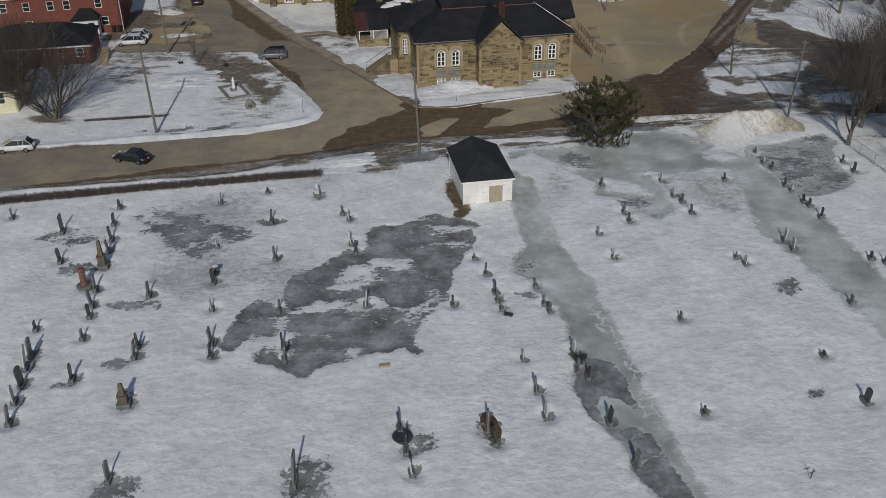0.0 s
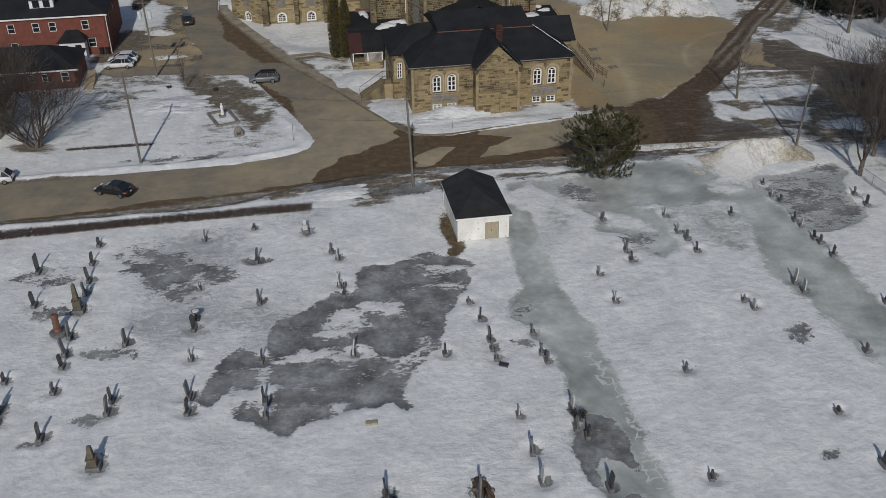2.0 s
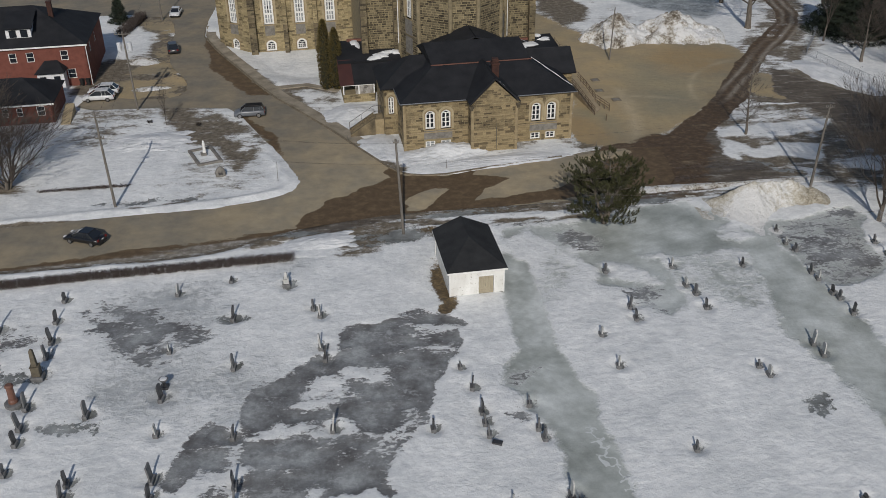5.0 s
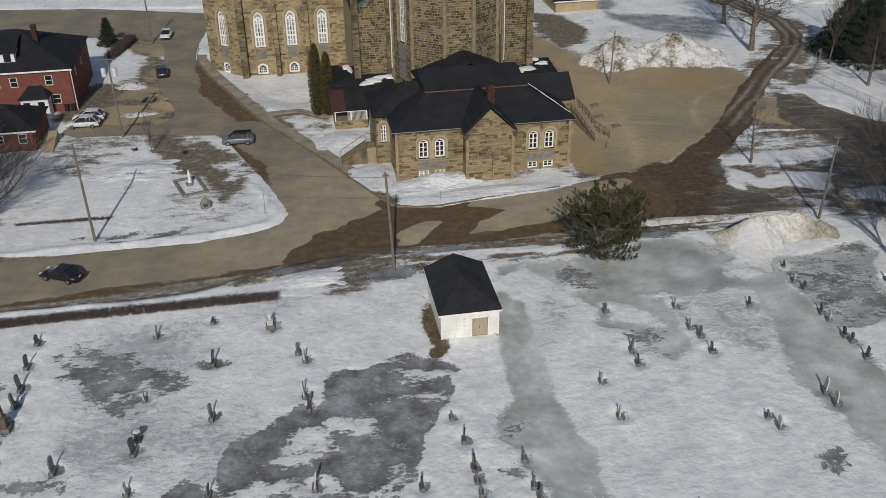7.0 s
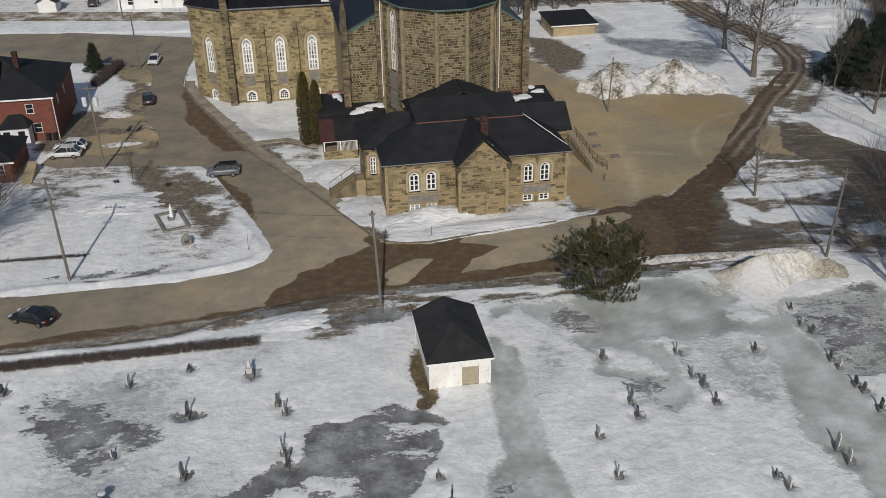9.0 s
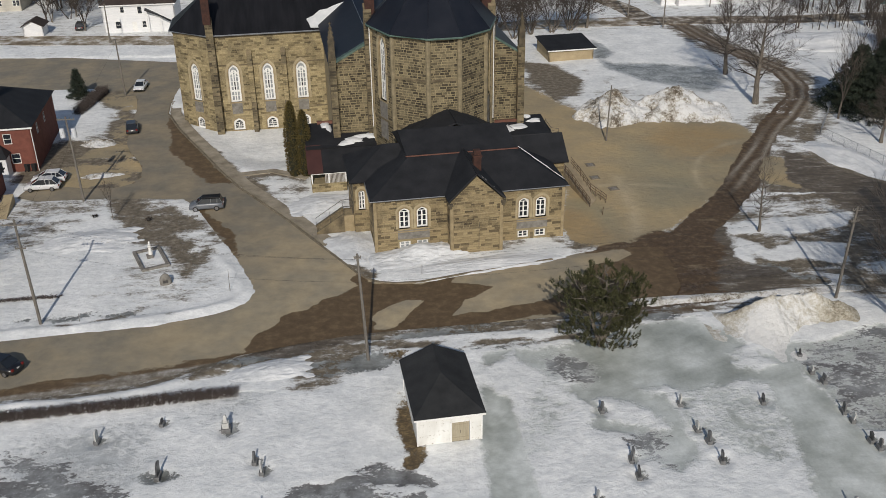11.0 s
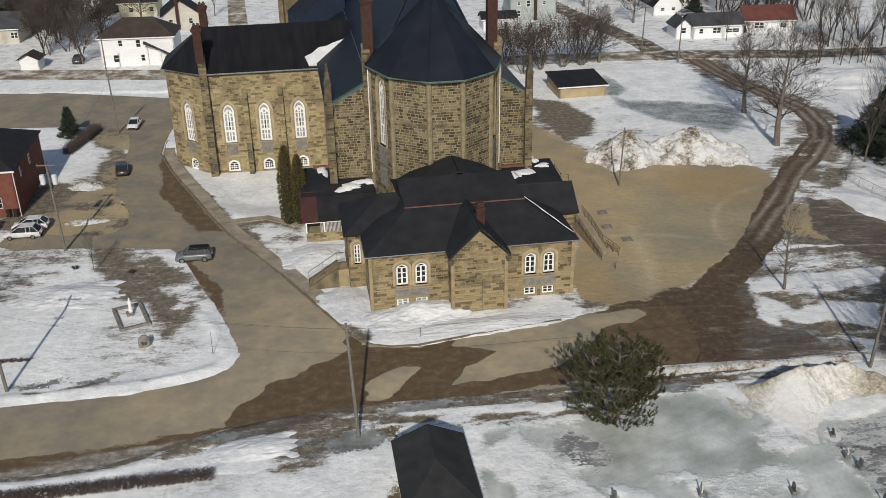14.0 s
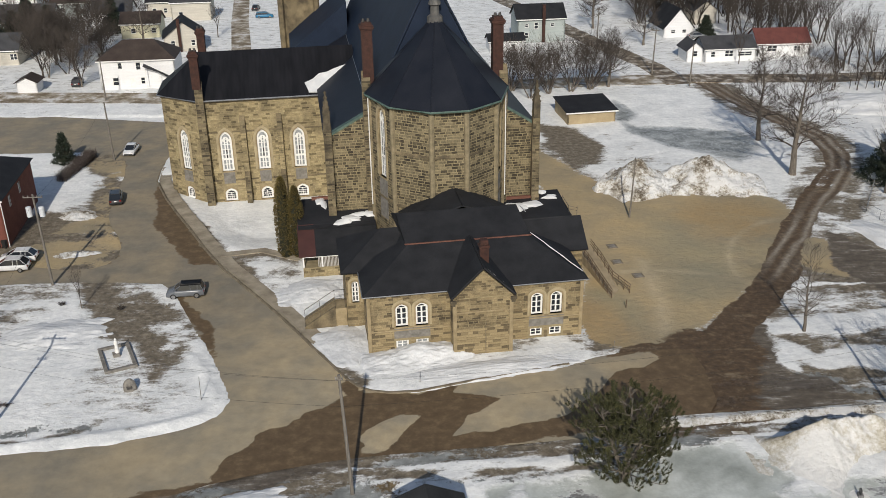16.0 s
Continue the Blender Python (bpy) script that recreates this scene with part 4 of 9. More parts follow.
    mudc = mixc(n, l, ramp(n, l, calc(n, l, "MULTIPLY_ADD", trail, 0.75, calc(n, l, "MULTIPLY", crisp, 0.3)), (0, 0, 0), (0.7, 0.7, 0.7), 0.58, 0.67), mudc, (0.25, 0.195, 0.125))
    mudf = cut(n, l, attr(n, "mud"), calc(n, l, "MULTIPLY_ADD", trail, 0.5, calc(n, l, "MULTIPLY", ragged, 0.5)), 2.0, 0.09)
    col = mixc(n, l, mudf, col, mudc)
    l.new(col, b.inputs["Base Color"])
    gloss = calc(n, l, "MAXIMUM", calc(n, l, "MULTIPLY", icef, 0.35), calc(n, l, "MULTIPLY", wetf, 0.3))
    l.new(calc(n, l, "SUBTRACT", 0.75, gloss), b.inputs["Roughness"])
    dry = calc(n, l, "SUBTRACT", 1.0, calc(n, l, "MAXIMUM", icef, wetf))
    rough_ = calc(n, l, "MULTIPLY", dry, calc(n, l, "ADD", calc(n, l, "MULTIPLY", ripple, 1.3), calc(n, l, "MULTIPLY", crisp, 0.3)))
    bump(n, l, b, calc(n, l, "ADD", calc(n, l, "MULTIPLY", mid, 0.5), rough_), 0.5, 0.2)
    return m


def road_mat():
    m, n, l, b = material("dusty_asphalt", 0.85)
    big, mid, fine = tex(n, l, 0.18, 5), tex(n, l, 0.9, 7, rough=0.65), tex(n, l, 14, 3)
    streak = tex(n, l, 0.5, 6, stretch=(0.25, 1.4, 1), rough=0.6)
    dry = ramp(n, l, big, (0.315, 0.274, 0.2), (0.42, 0.342, 0.222), 0.4, 0.62)
    dry = mixc(n, l, attr(n, "tan"), mixc(n, l, 1.0, dry, (0.66, 0.68, 0.74), "MULTIPLY"), dry)
    dry = mixc(n, l, 1.0, dry, ramp(n, l, mid, (0.88, 0.88, 0.88), (1.1, 1.1, 1.09)), "MULTIPLY")
    dry = mixc(n, l, 1.0, dry, ramp(n, l, tex(n, l, 0.35, 6, stretch=(0.75, 1.0, 1), rough=0.6), (0.86, 0.87, 0.88), (1.14, 1.12, 1.08)), "MULTIPLY")
    dry = mixc(n, l, 1.0, dry, ramp(n, l, fine, (0.92, 0.92, 0.92), (1.06, 1.06, 1.06)), "MULTIPLY")
    wetc = ramp(n, l, mid, (0.078, 0.051, 0.026), (0.19, 0.132, 0.072), 0.28, 0.74, (0.118, 0.079, 0.042))
    f = cut(n, l, attr(n, "damp"), calc(n, l, "MULTIPLY_ADD", streak, 0.45, calc(n, l, "MULTIPLY", mid, 0.55)), 1.3, 0.08)
    col = mixc(n, l, f, dry, wetc)
    col = mixc(n, l, cut(n, l, attr(n, "verge"), streak, 1.6, 0.2), col, ramp(n, l, mid, (0.14, 0.12, 0.095), (0.44, 0.42, 0.39), 0.34, 0.68, (0.25, 0.225, 0.185)))
    l.new(col, b.inputs["Base Color"])
    l.new(calc(n, l, "SUBTRACT", 0.88, calc(n, l, "MULTIPLY", f, 0.12)), b.inputs["Roughness"])
    bump(n, l, b, fine, 0.25, 0.02)
    return m


GX, GY = axis(-75, 85, 0.36, 1500), axis(-52, 130, 0.36, 1500)
gx, gy = np.meshgrid(GX, GY)
gk = masks(gx, gy)
ground = tagged(sheet("ground", GX, GY, height(gx, gy, gk), gk, ground_mat()), "snow-covered churchyard ground with ice patches and bare earth", "ground", kind="structure")

rx, ry = np.meshgrid(np.arange(-262, 34, 0.5), np.arange(-16, 130, 0.5))
ROADS = smooth(ROAD, 1)
sd = poly_sd(rx, ry, ROADS)
e = 0.02
gxx, gyy = (poly_sd(rx + e, ry, ROADS) - sd) / e, (poly_sd(rx, ry + e, ROADS) - sd) / e
out = np.clip(sd, 0, None)
px, py = rx - gxx * out, ry - gyy * out
qx, qy = px + 0.9 * (fbm(px, py, 1.6, 71) - 0.5) + 0.5 * (fbm(px, py, 0.7, 72) - 0.5), py + 0.9 * (fbm(px, py, 1.6, 76) - 0.5)
damp = np.clip(0.5 - poly_sd(qx, qy, DAMP) / 1.0, 0, 1)
for dry_zone in (DRY_1, DRY_2):
    damp = damp * (1 - np.clip(0.5 - poly_sd(qx, qy, dry_zone) / 0.9, 0, 1))
kerb_zone = [(-36.4, 86.7), (-32.5, 80.3), (-28.4, 69), (-22.6, 57.2), (-25.9, 57.5), (-30.1, 64.2), (-33.6, 71.5), (-35.5, 80.5)]
damp = np.maximum(damp, 0.8 * np.clip(0.6 - poly_sd(px + 1.5 * (fbm(px, py, 3, 81) - 0.5), py + 1.5 * (fbm(px, py, 3, 86) - 0.5), kerb_zone) / 1.6, 0, 1))
damp = np.maximum(damp, 0.75 * np.clip(0.6 - poly_sd(px + 1.5 * (fbm(px, py, 3, 82) - 0.5), py, [(-27.4, 50.6), (-25.4, 50), (-20.6, 41.5), (-18.6, 35.4), (-20.4, 36.8), (-23.9, 44)]) / 1.5, 0, 1))
damp = np.maximum(damp, 0.42 * np.clip(1 + sd / 1.6, 0, 1))
line_s = 14.1 + 0.2 * (px + 27)
south = np.clip((line_s - py) / 1.2, 0, 1) * np.clip((-10 - px) / 6, 0, 1)
damp = np.maximum(damp, south * np.clip(0.3 + 0.75 * fbm(px * 0.2, py * 1.6 - 0.3 * px, 1.3, 83), 0, 0.85))
verge_r = np.clip((line_s - 1.3 - py) / 1.2, 0, 1) * np.clip((-10 - px) / 6, 0, 1) * np.clip(0.2 + 1.2 * fbm(px * 0.15, py * 2 - 0.38 * px, 1.2, 84), 0, 1)
tagged(sheet("road", None, None, 0.02 + 0 * px, dict(damp=damp, verge=verge_r, tan=np.clip(1.15 - np.clip((py - 26 + 0.5 * np.abs(px + 5)) / 34, 0, 1) - np.clip((-px - 10) / 26, 0, 0.65), 0, 1)), road_mat(), sd < 0, px, py), "dusty brown asphalt road with damp mud", "road", kind="structure")


# ---- walls, openings, stone courses ----
def frame_at(p0, p1):
    """Local frame of a wall: X along it, Y into it, Z up."""
    d = Vector((p1[0] - p0[0], p1[1] - p0[1], 0))
    n = d.normalized()
    return Matrix(((n.x, -n.y, 0, p0[0]), (n.y, n.x, 0, p0[1]), (0, 0, 1, 0), (0, 0, 0, 1))), d.length


def arch_pts(w, h, n=5, rise=0.75):
    """A pointed arch's outline from the left foot to the right foot, centred on 0, standing on 0."""
    a = w * rise
    spring = h - a
    left = []
    for i in range(n + 1):
        t = i / n
        ang = t * math.pi / 2.6
        k = math.sin(ang) / math.sin(math.pi / 2.6)
        left.append((-w / 2 * (1 - (1 - math.cos(ang)) / (1 - math.cos(math.pi / 2.6))), spring + a * k))
    right = [(-x, z) for x, z in left[::-1]][1:]
    return [(-w / 2, 0)] + left + right + [(w / 2, 0)]


def flat_prism(bm, pts, y0, y1, mi=0):
    """A prism over an outline in the X-Z plane, counter-clockwise seen from -Y."""
    a = [bm.verts.new((x, y0, z)) for x, z in pts]
    b = [bm.verts.new((x, y1, z)) for x, z in pts]
    n = len(pts)
    fs = [bm.faces.new(a), bm.faces.new(b[::-1])]
    for i in range(n):
        fs.append(bm.faces.new((a[(i + 1) % n], a[i], b[i], b[(i + 1) % n])))
    for f in fs:
        f.material_index = mi


def moved(bm, m):
    bmesh.ops.transform(bm, matrix=m, verts=bm.verts)
    bmesh.ops.recalc_face_normals(bm, faces=bm.faces)
    return bm


rnd = random.Random(5)


def courses(length, z0, z1, openings, span=None, course=0.36, stone=0.7):
    """Places of the blocks of a coursed wall: (s, z, width, height)."""
    out = []
    z = z0
    while z < z1 - 0.08:
        h = min(course * rnd.uniform(0.8, 1.2), z1 - z)
        lo, hi = span(z + h / 2) if span else (0, length)
        free = [(lo, hi)]
        for a, b, c, d in openings:
            if c - 0.1 < z + h and d + 0.1 > z:
                free = [q for p in free for q in ((p[0], min(p[1], a)), (max(p[0], b), p[1])) if q[1] - q[0] > 0.05]
        for a, b in free:
            s = a
            while s < b - 0.03:
                w = stone * rnd.uniform(0.55, 1.5)
                if b - s - w < 0.35:
                    w = b - s
                out.append((s, z, w, h))
                s += w
        z += h
    return out


UNIT = bmesh.new()
box(UNIT, 0.016, 0.984, -1, 0.3, 0.04, 0.96)
unit_block = to_mesh("stone_block", UNIT, M["stone_piece"])


def lay(parent, m, blocks, single=0, name="stonework", mat_key="stone", proud=0.04, joint=0.02):
    """Blocks on a wall's face: so many as objects of their own, the others joined."""
    vs, fs = [], []
    for i, (s, z, w, h) in enumerate(blocks):
        p = proud * rnd.uniform(0.35, 1.0)
        if i < single:
            ob = new("stone", unit_block)
            ob.parent = parent
            ob.matrix_local = m @ Matrix.Translation((s, 0, z)) @ Matrix.Diagonal((w, p, h, 1))
            continue
        j = joint * rnd.uniform(0.7, 1.5) * (1.7 if mat_key == "stone_dark" else 1.0)
        k = len(vs)
        ch = min(0.03, h * 0.1)
        for y, g in ((0.02, j), (-p * 0.6, j), (-p, j + ch)):
            vs += [m @ Vector((s + g, y, z + g)), m @ Vector((s + w - g, y, z + g)), m @ Vector((s + w - g, y, z + h - g)), m @ Vector((s + g, y, z + h - g))]
        for q in (0, 4):
            for t in range(4):
                fs.append((k + q + t, k + q + (t + 1) % 4, k + q + 4 + (t + 1) % 4, k + q + 4 + t))
        fs.append((k + 8, k + 9, k + 10, k + 11))
    if fs:
        me = bpy.data.meshes.new(name)
        me.from_pydata(vs, [], fs)
        me.materials.append(M[mat_key])
        ob = new(name, me)
        ob.parent = parent
        ob["kind"] = "stuff"


def wall(parent, p0, p1, z0, z1, openings=(), thick=0.5, gable=None, single=0, mat_key="mortar", stones="stone", name="wall", stone=0.85, course=0.36):
    """A wall with openings cut through it: openings are (centre, sill height, width, height, kind). gable: (s, z) of its peak."""
    m, length = frame_at(p0, p1)
    rects = [(c - w / 2, c + w / 2, z, z + h) for c, z, w, h, *_ in openings]
    bm = bmesh.new()
    us = sorted({0.0, length, *[v for r in rects for v in r[:2]]})
    zs = sorted({z0, z1, *[v for r in rects for v in r[2:] if z0 < v < z1]})
    full = [[not any(r[0] < (us[i] + us[i + 1]) / 2 < r[1] and r[2] < (zs[j] + zs[j + 1]) / 2 < r[3] for r in rects) for j in range(len(zs) - 1)] for i in range(len(us) - 1)]
    vert = {}

    def at(i, j, k):
        if (i, j, k) not in vert:
            vert[i, j, k] = bm.verts.new((us[i], k * thick, zs[j]))
        return vert[i, j, k]

    def solid_cell(i, j):
        return 0 <= i < len(full) and 0 <= j < len(full[0]) and full[i][j]
    for i in range(len(full)):
        for j in range(len(full[0])):
            if not full[i][j]:
                continue
            bm.faces.new((at(i, j, 0), at(i + 1, j, 0), at(i + 1, j + 1, 0), at(i, j + 1, 0)))
            bm.faces.new((at(i, j + 1, 1), at(i + 1, j + 1, 1), at(i + 1, j, 1), at(i, j, 1)))
            for di, dj, p, q in ((-1, 0, (i, j), (i, j + 1)), (1, 0, (i + 1, j), (i + 1, j + 1)), (0, -1, (i, j), (i + 1, j)), (0, 1, (i, j + 1), (i + 1, j + 1))):
                if not solid_cell(i + di, j + dj):
                    bm.faces.new((at(*p, 0), at(*q, 0), at(*q, 1), at(*p, 1)))
    part(name, moved(bm, m), M[mat_key], parent)
    if gable:
        bm = bmesh.new()
        flat_prism(bm, [(0, z1), (length, z1), gable], 0, thick)
        part("gable", moved(bm, m), M[mat_key], parent)
    if stones:
        wide = [(a - 0.18, b + 0.18, c - 0.25, d + 0.22) for a, b, c, d in rects]
        blk = courses(length, z0, z1, wide, None, course, stone)
        if gable:
            gs, gz = gable
            blk += courses(length, z1, gz - 0.2, [], lambda z: (gs * (z - z1) / (gz - z1), length - (length - gs) * (z - z1) / (gz - z1)), course, stone)
        lay(parent, m, blk, single, mat_key=stones)
    return m, length


# window glass with the sky's grey reflection painted into its base colour
M["pale_glass"] = simple("sky_reflection_glass", (0.2, 0.215, 0.225), (0.36, 0.38, 0.39), 1.5, 0.25, bumps=0)


def window(parent, m, c, sill, w, h, kind="arch", cols=2, rows=4, deep=0.2, frame_w=0.13, surround="trim_stone", sill_mat="trim_stone", glazing="glass"):
    """A window in an opening: surround, white frame, mullions and single panes of glass."""
    at = m @ Matrix.Translation((c, 0, sill))
    arch = kind != "rect"
    tall = arch and h > 4
    if tall:
        cols, rows = 3, 6
    rise = 0.75 if kind == "arch" else 0.42
    inner = arch_pts(w, h, 5, rise) if arch else [(-w / 2, 0), (-w / 2, h), (w / 2, h), (w / 2, 0)]
    fw = frame_w
    small = arch_pts(w - 2 * fw, h - 1.4 * fw, 5, rise) if arch else [(-w / 2 + fw, fw), (-w / 2 + fw, h - fw), (w / 2 - fw, h - fw), (w / 2 - fw, fw)]
    if arch:
        small = [(x, max(z, fw)) for x, z in small]
    win = part("window", moved(ring_mesh(inner, small, deep, deep + 0.09), at), M["white_paint"], parent, "white-painted wooden window")
    if surround:
        outer = arch_pts(w + 0.36, h + 0.22, 5, rise) if arch else [(-w / 2 - 0.18, 0), (-w / 2 - 0.18, h + 0.2), (w / 2 + 0.18, h + 0.2), (w / 2 + 0.18, 0)]
        part("surround", moved(ring_mesh(outer, inner, -0.07, deep + 0.06), at), M[surround], win, "dressed stone surround")
        if arch:
            corner = bmesh.new()
            n = len(outer) // 2
            top = h + 0.22
            lf = [p for p in outer[1:n + 1]]
            flat_prism(corner, lf + [(-w / 2 - 0.18, top)], -0.02, 0.45)
            flat_prism(corner, [(-x, z) for x, z in lf + [(-w / 2 - 0.18, top)]][::-1], -0.02, 0.45)
            part("spandrel", moved(corner, at), M["mortar"], win, "coursed stone spandrel")
        if tall or kind == "low" and h > 2.4:
            hood = ring_mesh(arch_pts(w + (0.95 if tall else 0.75), h + (0.62 if tall else 0.5), 5, rise), arch_pts(w + 0.34, h + 0.2, 5, rise), -0.1, 0.02)
            part("hood_mould", moved(hood, at), M["hood_stone"], win, "pale dressed stone arch")
        sl = bmesh.new()
        box(sl, -w / 2 - 0.2, w / 2 + 0.2, -0.14, deep, -0.2, 0.0, 0.02)
        part("sill", moved(sl, at), M[sill_mat], win, "stone sill")
    a = w * rise if arch else 0
    zs = [fw + (h - a - fw) * i / rows for i in range(rows + 1)] if arch else [fw + (h - 2 * fw) * i / rows for i in range(rows + 1)]
    xs = [-w / 2 + fw + (w - 2 * fw) * i / cols for i in range(cols + 1)]
    bars = bmesh.new()
    bw = 0.034 if h < 2.2 else 0.045
    for i, x in enumerate(xs[1:-1]):
        wide = 0.085 if tall else bw * (1.9 if cols % 2 == 0 and i == cols // 2 - 1 else 1)
        box(bars, x - wide, x + wide, deep + 0.01, deep + 0.07, fw, (h - 2.5 * fw - abs(x) * 1.2 if arch else h - fw))
    for z in zs[1:-1] + ([zs[-1]] if arch else []):
        wide = 0.15 if tall and z == zs[2] else bw
        box(bars, -w / 2 + fw, w / 2 - fw, deep + 0.015, deep + 0.065, z - wide, z + wide)
    if tall:
        rad, zc = 0.27 * w, h - 0.78 * w
        hoop = [[(k * rad * math.sin(i * math.tau / 12), zc - k * rad * math.cos(i * math.tau / 12)) for i in range(12)] for k in (1.0, 0.68)]
        for i in range(12):
            j = (i + 1) % 12
            flat_prism(bars, [hoop[0][i], hoop[0][j], hoop[1][j], hoop[1][i]], deep - 0.02, deep + 0.06)
        for x in (xs[0] + xs[1], xs[1] + xs[2], xs[2] + xs[3]):
            x, hw = x / 2, (xs[1] - xs[0]) / 2
            zt = zs[-1] + (0.35 if abs(x) < 0.05 else 0.0)
            for e in (-1, 1):
                flat_prism(bars, [(x + e * hw, zt - 0.55), (x + e * hw, zt), (x, zt), (x, zt - 0.12)][::e], deep + 0.005, deep + 0.06)
        bmesh.ops.recalc_face_normals(bars, faces=bars.faces)
    part("glazing_grid", moved(bars, at), M["white_paint"], win)
    for i in range(cols):
        for j in range(rows):
            bm = bmesh.new()
            box(bm, xs[i], xs[i + 1], deep + 0.035, deep + 0.05, zs[j], zs[j + 1])
            part("pane", moved(bm, at), M["pale_glass"] if tall and not (i == 1 and j in (2, 3)) else M[glazing], win)
    if arch:
        bm = bmesh.new()
        flat_prism(bm, [p for p in small if p[1] > zs[-1]] + [(small[-2][0], zs[-1]), (small[1][0], zs[-1])][0:2], deep + 0.035, deep + 0.05)
        part("pane", moved(bm, at), M["pale_glass" if tall else "glass"], win)
    # an added board, its near-black colour standing in for the room's shade
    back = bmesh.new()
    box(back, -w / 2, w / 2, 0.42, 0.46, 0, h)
    part("dark_backing", moved(back, at), M["room_shade"], win, "added board coloured as the unlit room behind the glass")
    return win


def ring_mesh(outer, inner, y0, y1):
    """The band between two outlines of as many points, from y0 to y1 deep."""
    bm = bmesh.new()
    n = len(outer)
    q = [[bm.verts.new((x, y, z)) for x, z in o] for o in (outer, inner) for y in (y0, y1)]
    o0, o1, i0, i1 = q
    for k in range(n):
        j = (k + 1) % n
        for quad in ((o0[k], i0[k], i0[j], o0[j]), (o1[j], i1[j], i1[k], o1[k]), (o0[j], o1[j], o1[k], o0[k]), (i0[k], i1[k], i1[j], i0[j])):
            try:
                bm.faces.new(quad)
            except ValueError:
                pass
    return bm


# near-black put in as colour for the unlit rooms behind windows
M["room_shade"] = simple("painted_room_shade", (0.012, 0.012, 0.013), (0.02, 0.02, 0.02), 1.0, 0.9, bumps=0)


def roof(parent, planes, mt, name="roof", label="", thick=0.18):
    for p in planes:
        bm = bmesh.new()
        slab(bm, p, thick)
        part(name, bm, mt, parent, label)


def gutter(parent, pts, mt, r=0.09, name="gutter", label=""):
    bm = bmesh.new()
    tube(bm, pts, r, 6)
    return part(name, bm, mt, parent, label)


# ---- the garage shed in the churchyard ----
def shed():
    t = thing("shed", pose(0, 0, 0, 0, 0, 6.2), "white-painted wooden shed with a black shingle roof on snow", "shed")
    W, D, H = 5.35, 8.3, 2.95
    x0 = 0.02
    bm = bmesh.new()
    box(bm, x0, x0 + W, 0, D, -0.15, 0.12)
    part("foundation", bm, M["grey_stone"], t)
    pts = [(x0, 0), (x0 + W, 0), (x0 + W, D), (x0, D)]
    for i in range(4):
        a, b = pts[i], pts[(i + 1) % 4]
        ops = [(3.6, 0.12, 1.5, 2.0)] if i == 0 else []
        m, length = wall(t, a, b, 0.12, H, ops, 0.14, None, 0, "worn_white", None, "wall")
        boards = bmesh.new()
        z = 0.12
        while z < H - 0.02:
            h = min(0.2, H - z)
            for lo, hi in ([(0, 2.85), (4.35, length)] if i == 0 and z < 2.1 else [(0, length)]):
                box(boards, lo, hi, -0.022, 0, z, z + h - 0.005)
            z += h
        part("siding", moved(boards, m), M["worn_white"], t, "worn white clapboards")
    for x in (x0, x0 + W):
        for y in (0, D):
            bm = bmesh.new()
            box(bm, x - 0.07, x + 0.07, y - 0.07, y + 0.07, 0.1, H)
            part("corner_board", bm, M["white_paint"], t)
    d = part("door", boxed(2.87, 4.33, 0.05, 0.09, 0.14, 2.06), M["door_tan"], t, "tan double plank door")
    for i in range(6):
        part("plank", boxed(2.88 + i * 0.245, 2.88 + (i + 1) * 0.245 - 0.014, 0.02, 0.05, 0.14, 2.06), M["door_tan"], d)
    for z in (0.4, 1.7):
        part("batten", boxed(2.9, 4.3, -0.012, 0.02, z, z + 0.13), M["door_tan"], d)
    bm = bmesh.new()
    box(bm, 3.56, 3.6, -0.05, 0.02, 1.0, 1.18)
    part("handle", bm, M["iron"], d)
    for x0_, x1_, z0_, z1_ in ((2.75, 2.86, 0.12, 2.2), (4.36, 4.47, 0.12, 2.2), (2.75, 4.47, 2.1, 2.24)):
        bm = bmesh.new()
        box(bm, x0_, x1_, -0.05, 0.0, z0_, z1_)
        part("door_trim", bm, M["white_paint"], t)
    # a hip at the front and back, over a short ridge
    o = 0.32
    a, b, c, d_ = (x0 - o, -o, H), (x0 + W + o, -o, H), (x0 + W + o, D + o, H), (x0 - o, D + o, H)
    cx = x0 + W / 2
    r0, r1 = (cx, D * 0.5, H + 1.3), (cx, D + o, H + 1.3)
    bm = bmesh.new()
    flat_prism(bm, [(x0, H), (x0 + W, H), (cx, H + 1.2)], D - 0.14, D)
    part("back_gable", bm, M["worn_white"], t)
    roof(t, [(a, b, r0), (b, c, r1, r0), (d_, a, r0, r1)], M["charcoal_sheen_shingle"], "roof_plane", "charcoal asphalt shingles with the sun's sheen in their colour", 0.1)
    bm = bmesh.new()
    for p, q in ((a, b), (b, c), (d_, a)):
        v = (Vector(q) - Vector(p))
        slab(bm, [Vector(p) + Vector((0, 0, -0.2)), Vector(q) + Vector((0, 0, -0.2)), Vector(q) + Vector((0, 0, -0.02)), Vector(p) + Vector((0, 0, -0.02))], 0.03)
    part("fascia", bm, M["white_paint"], t)
    return t


shed()


# ---- the parish hall ----
TH = 6.5


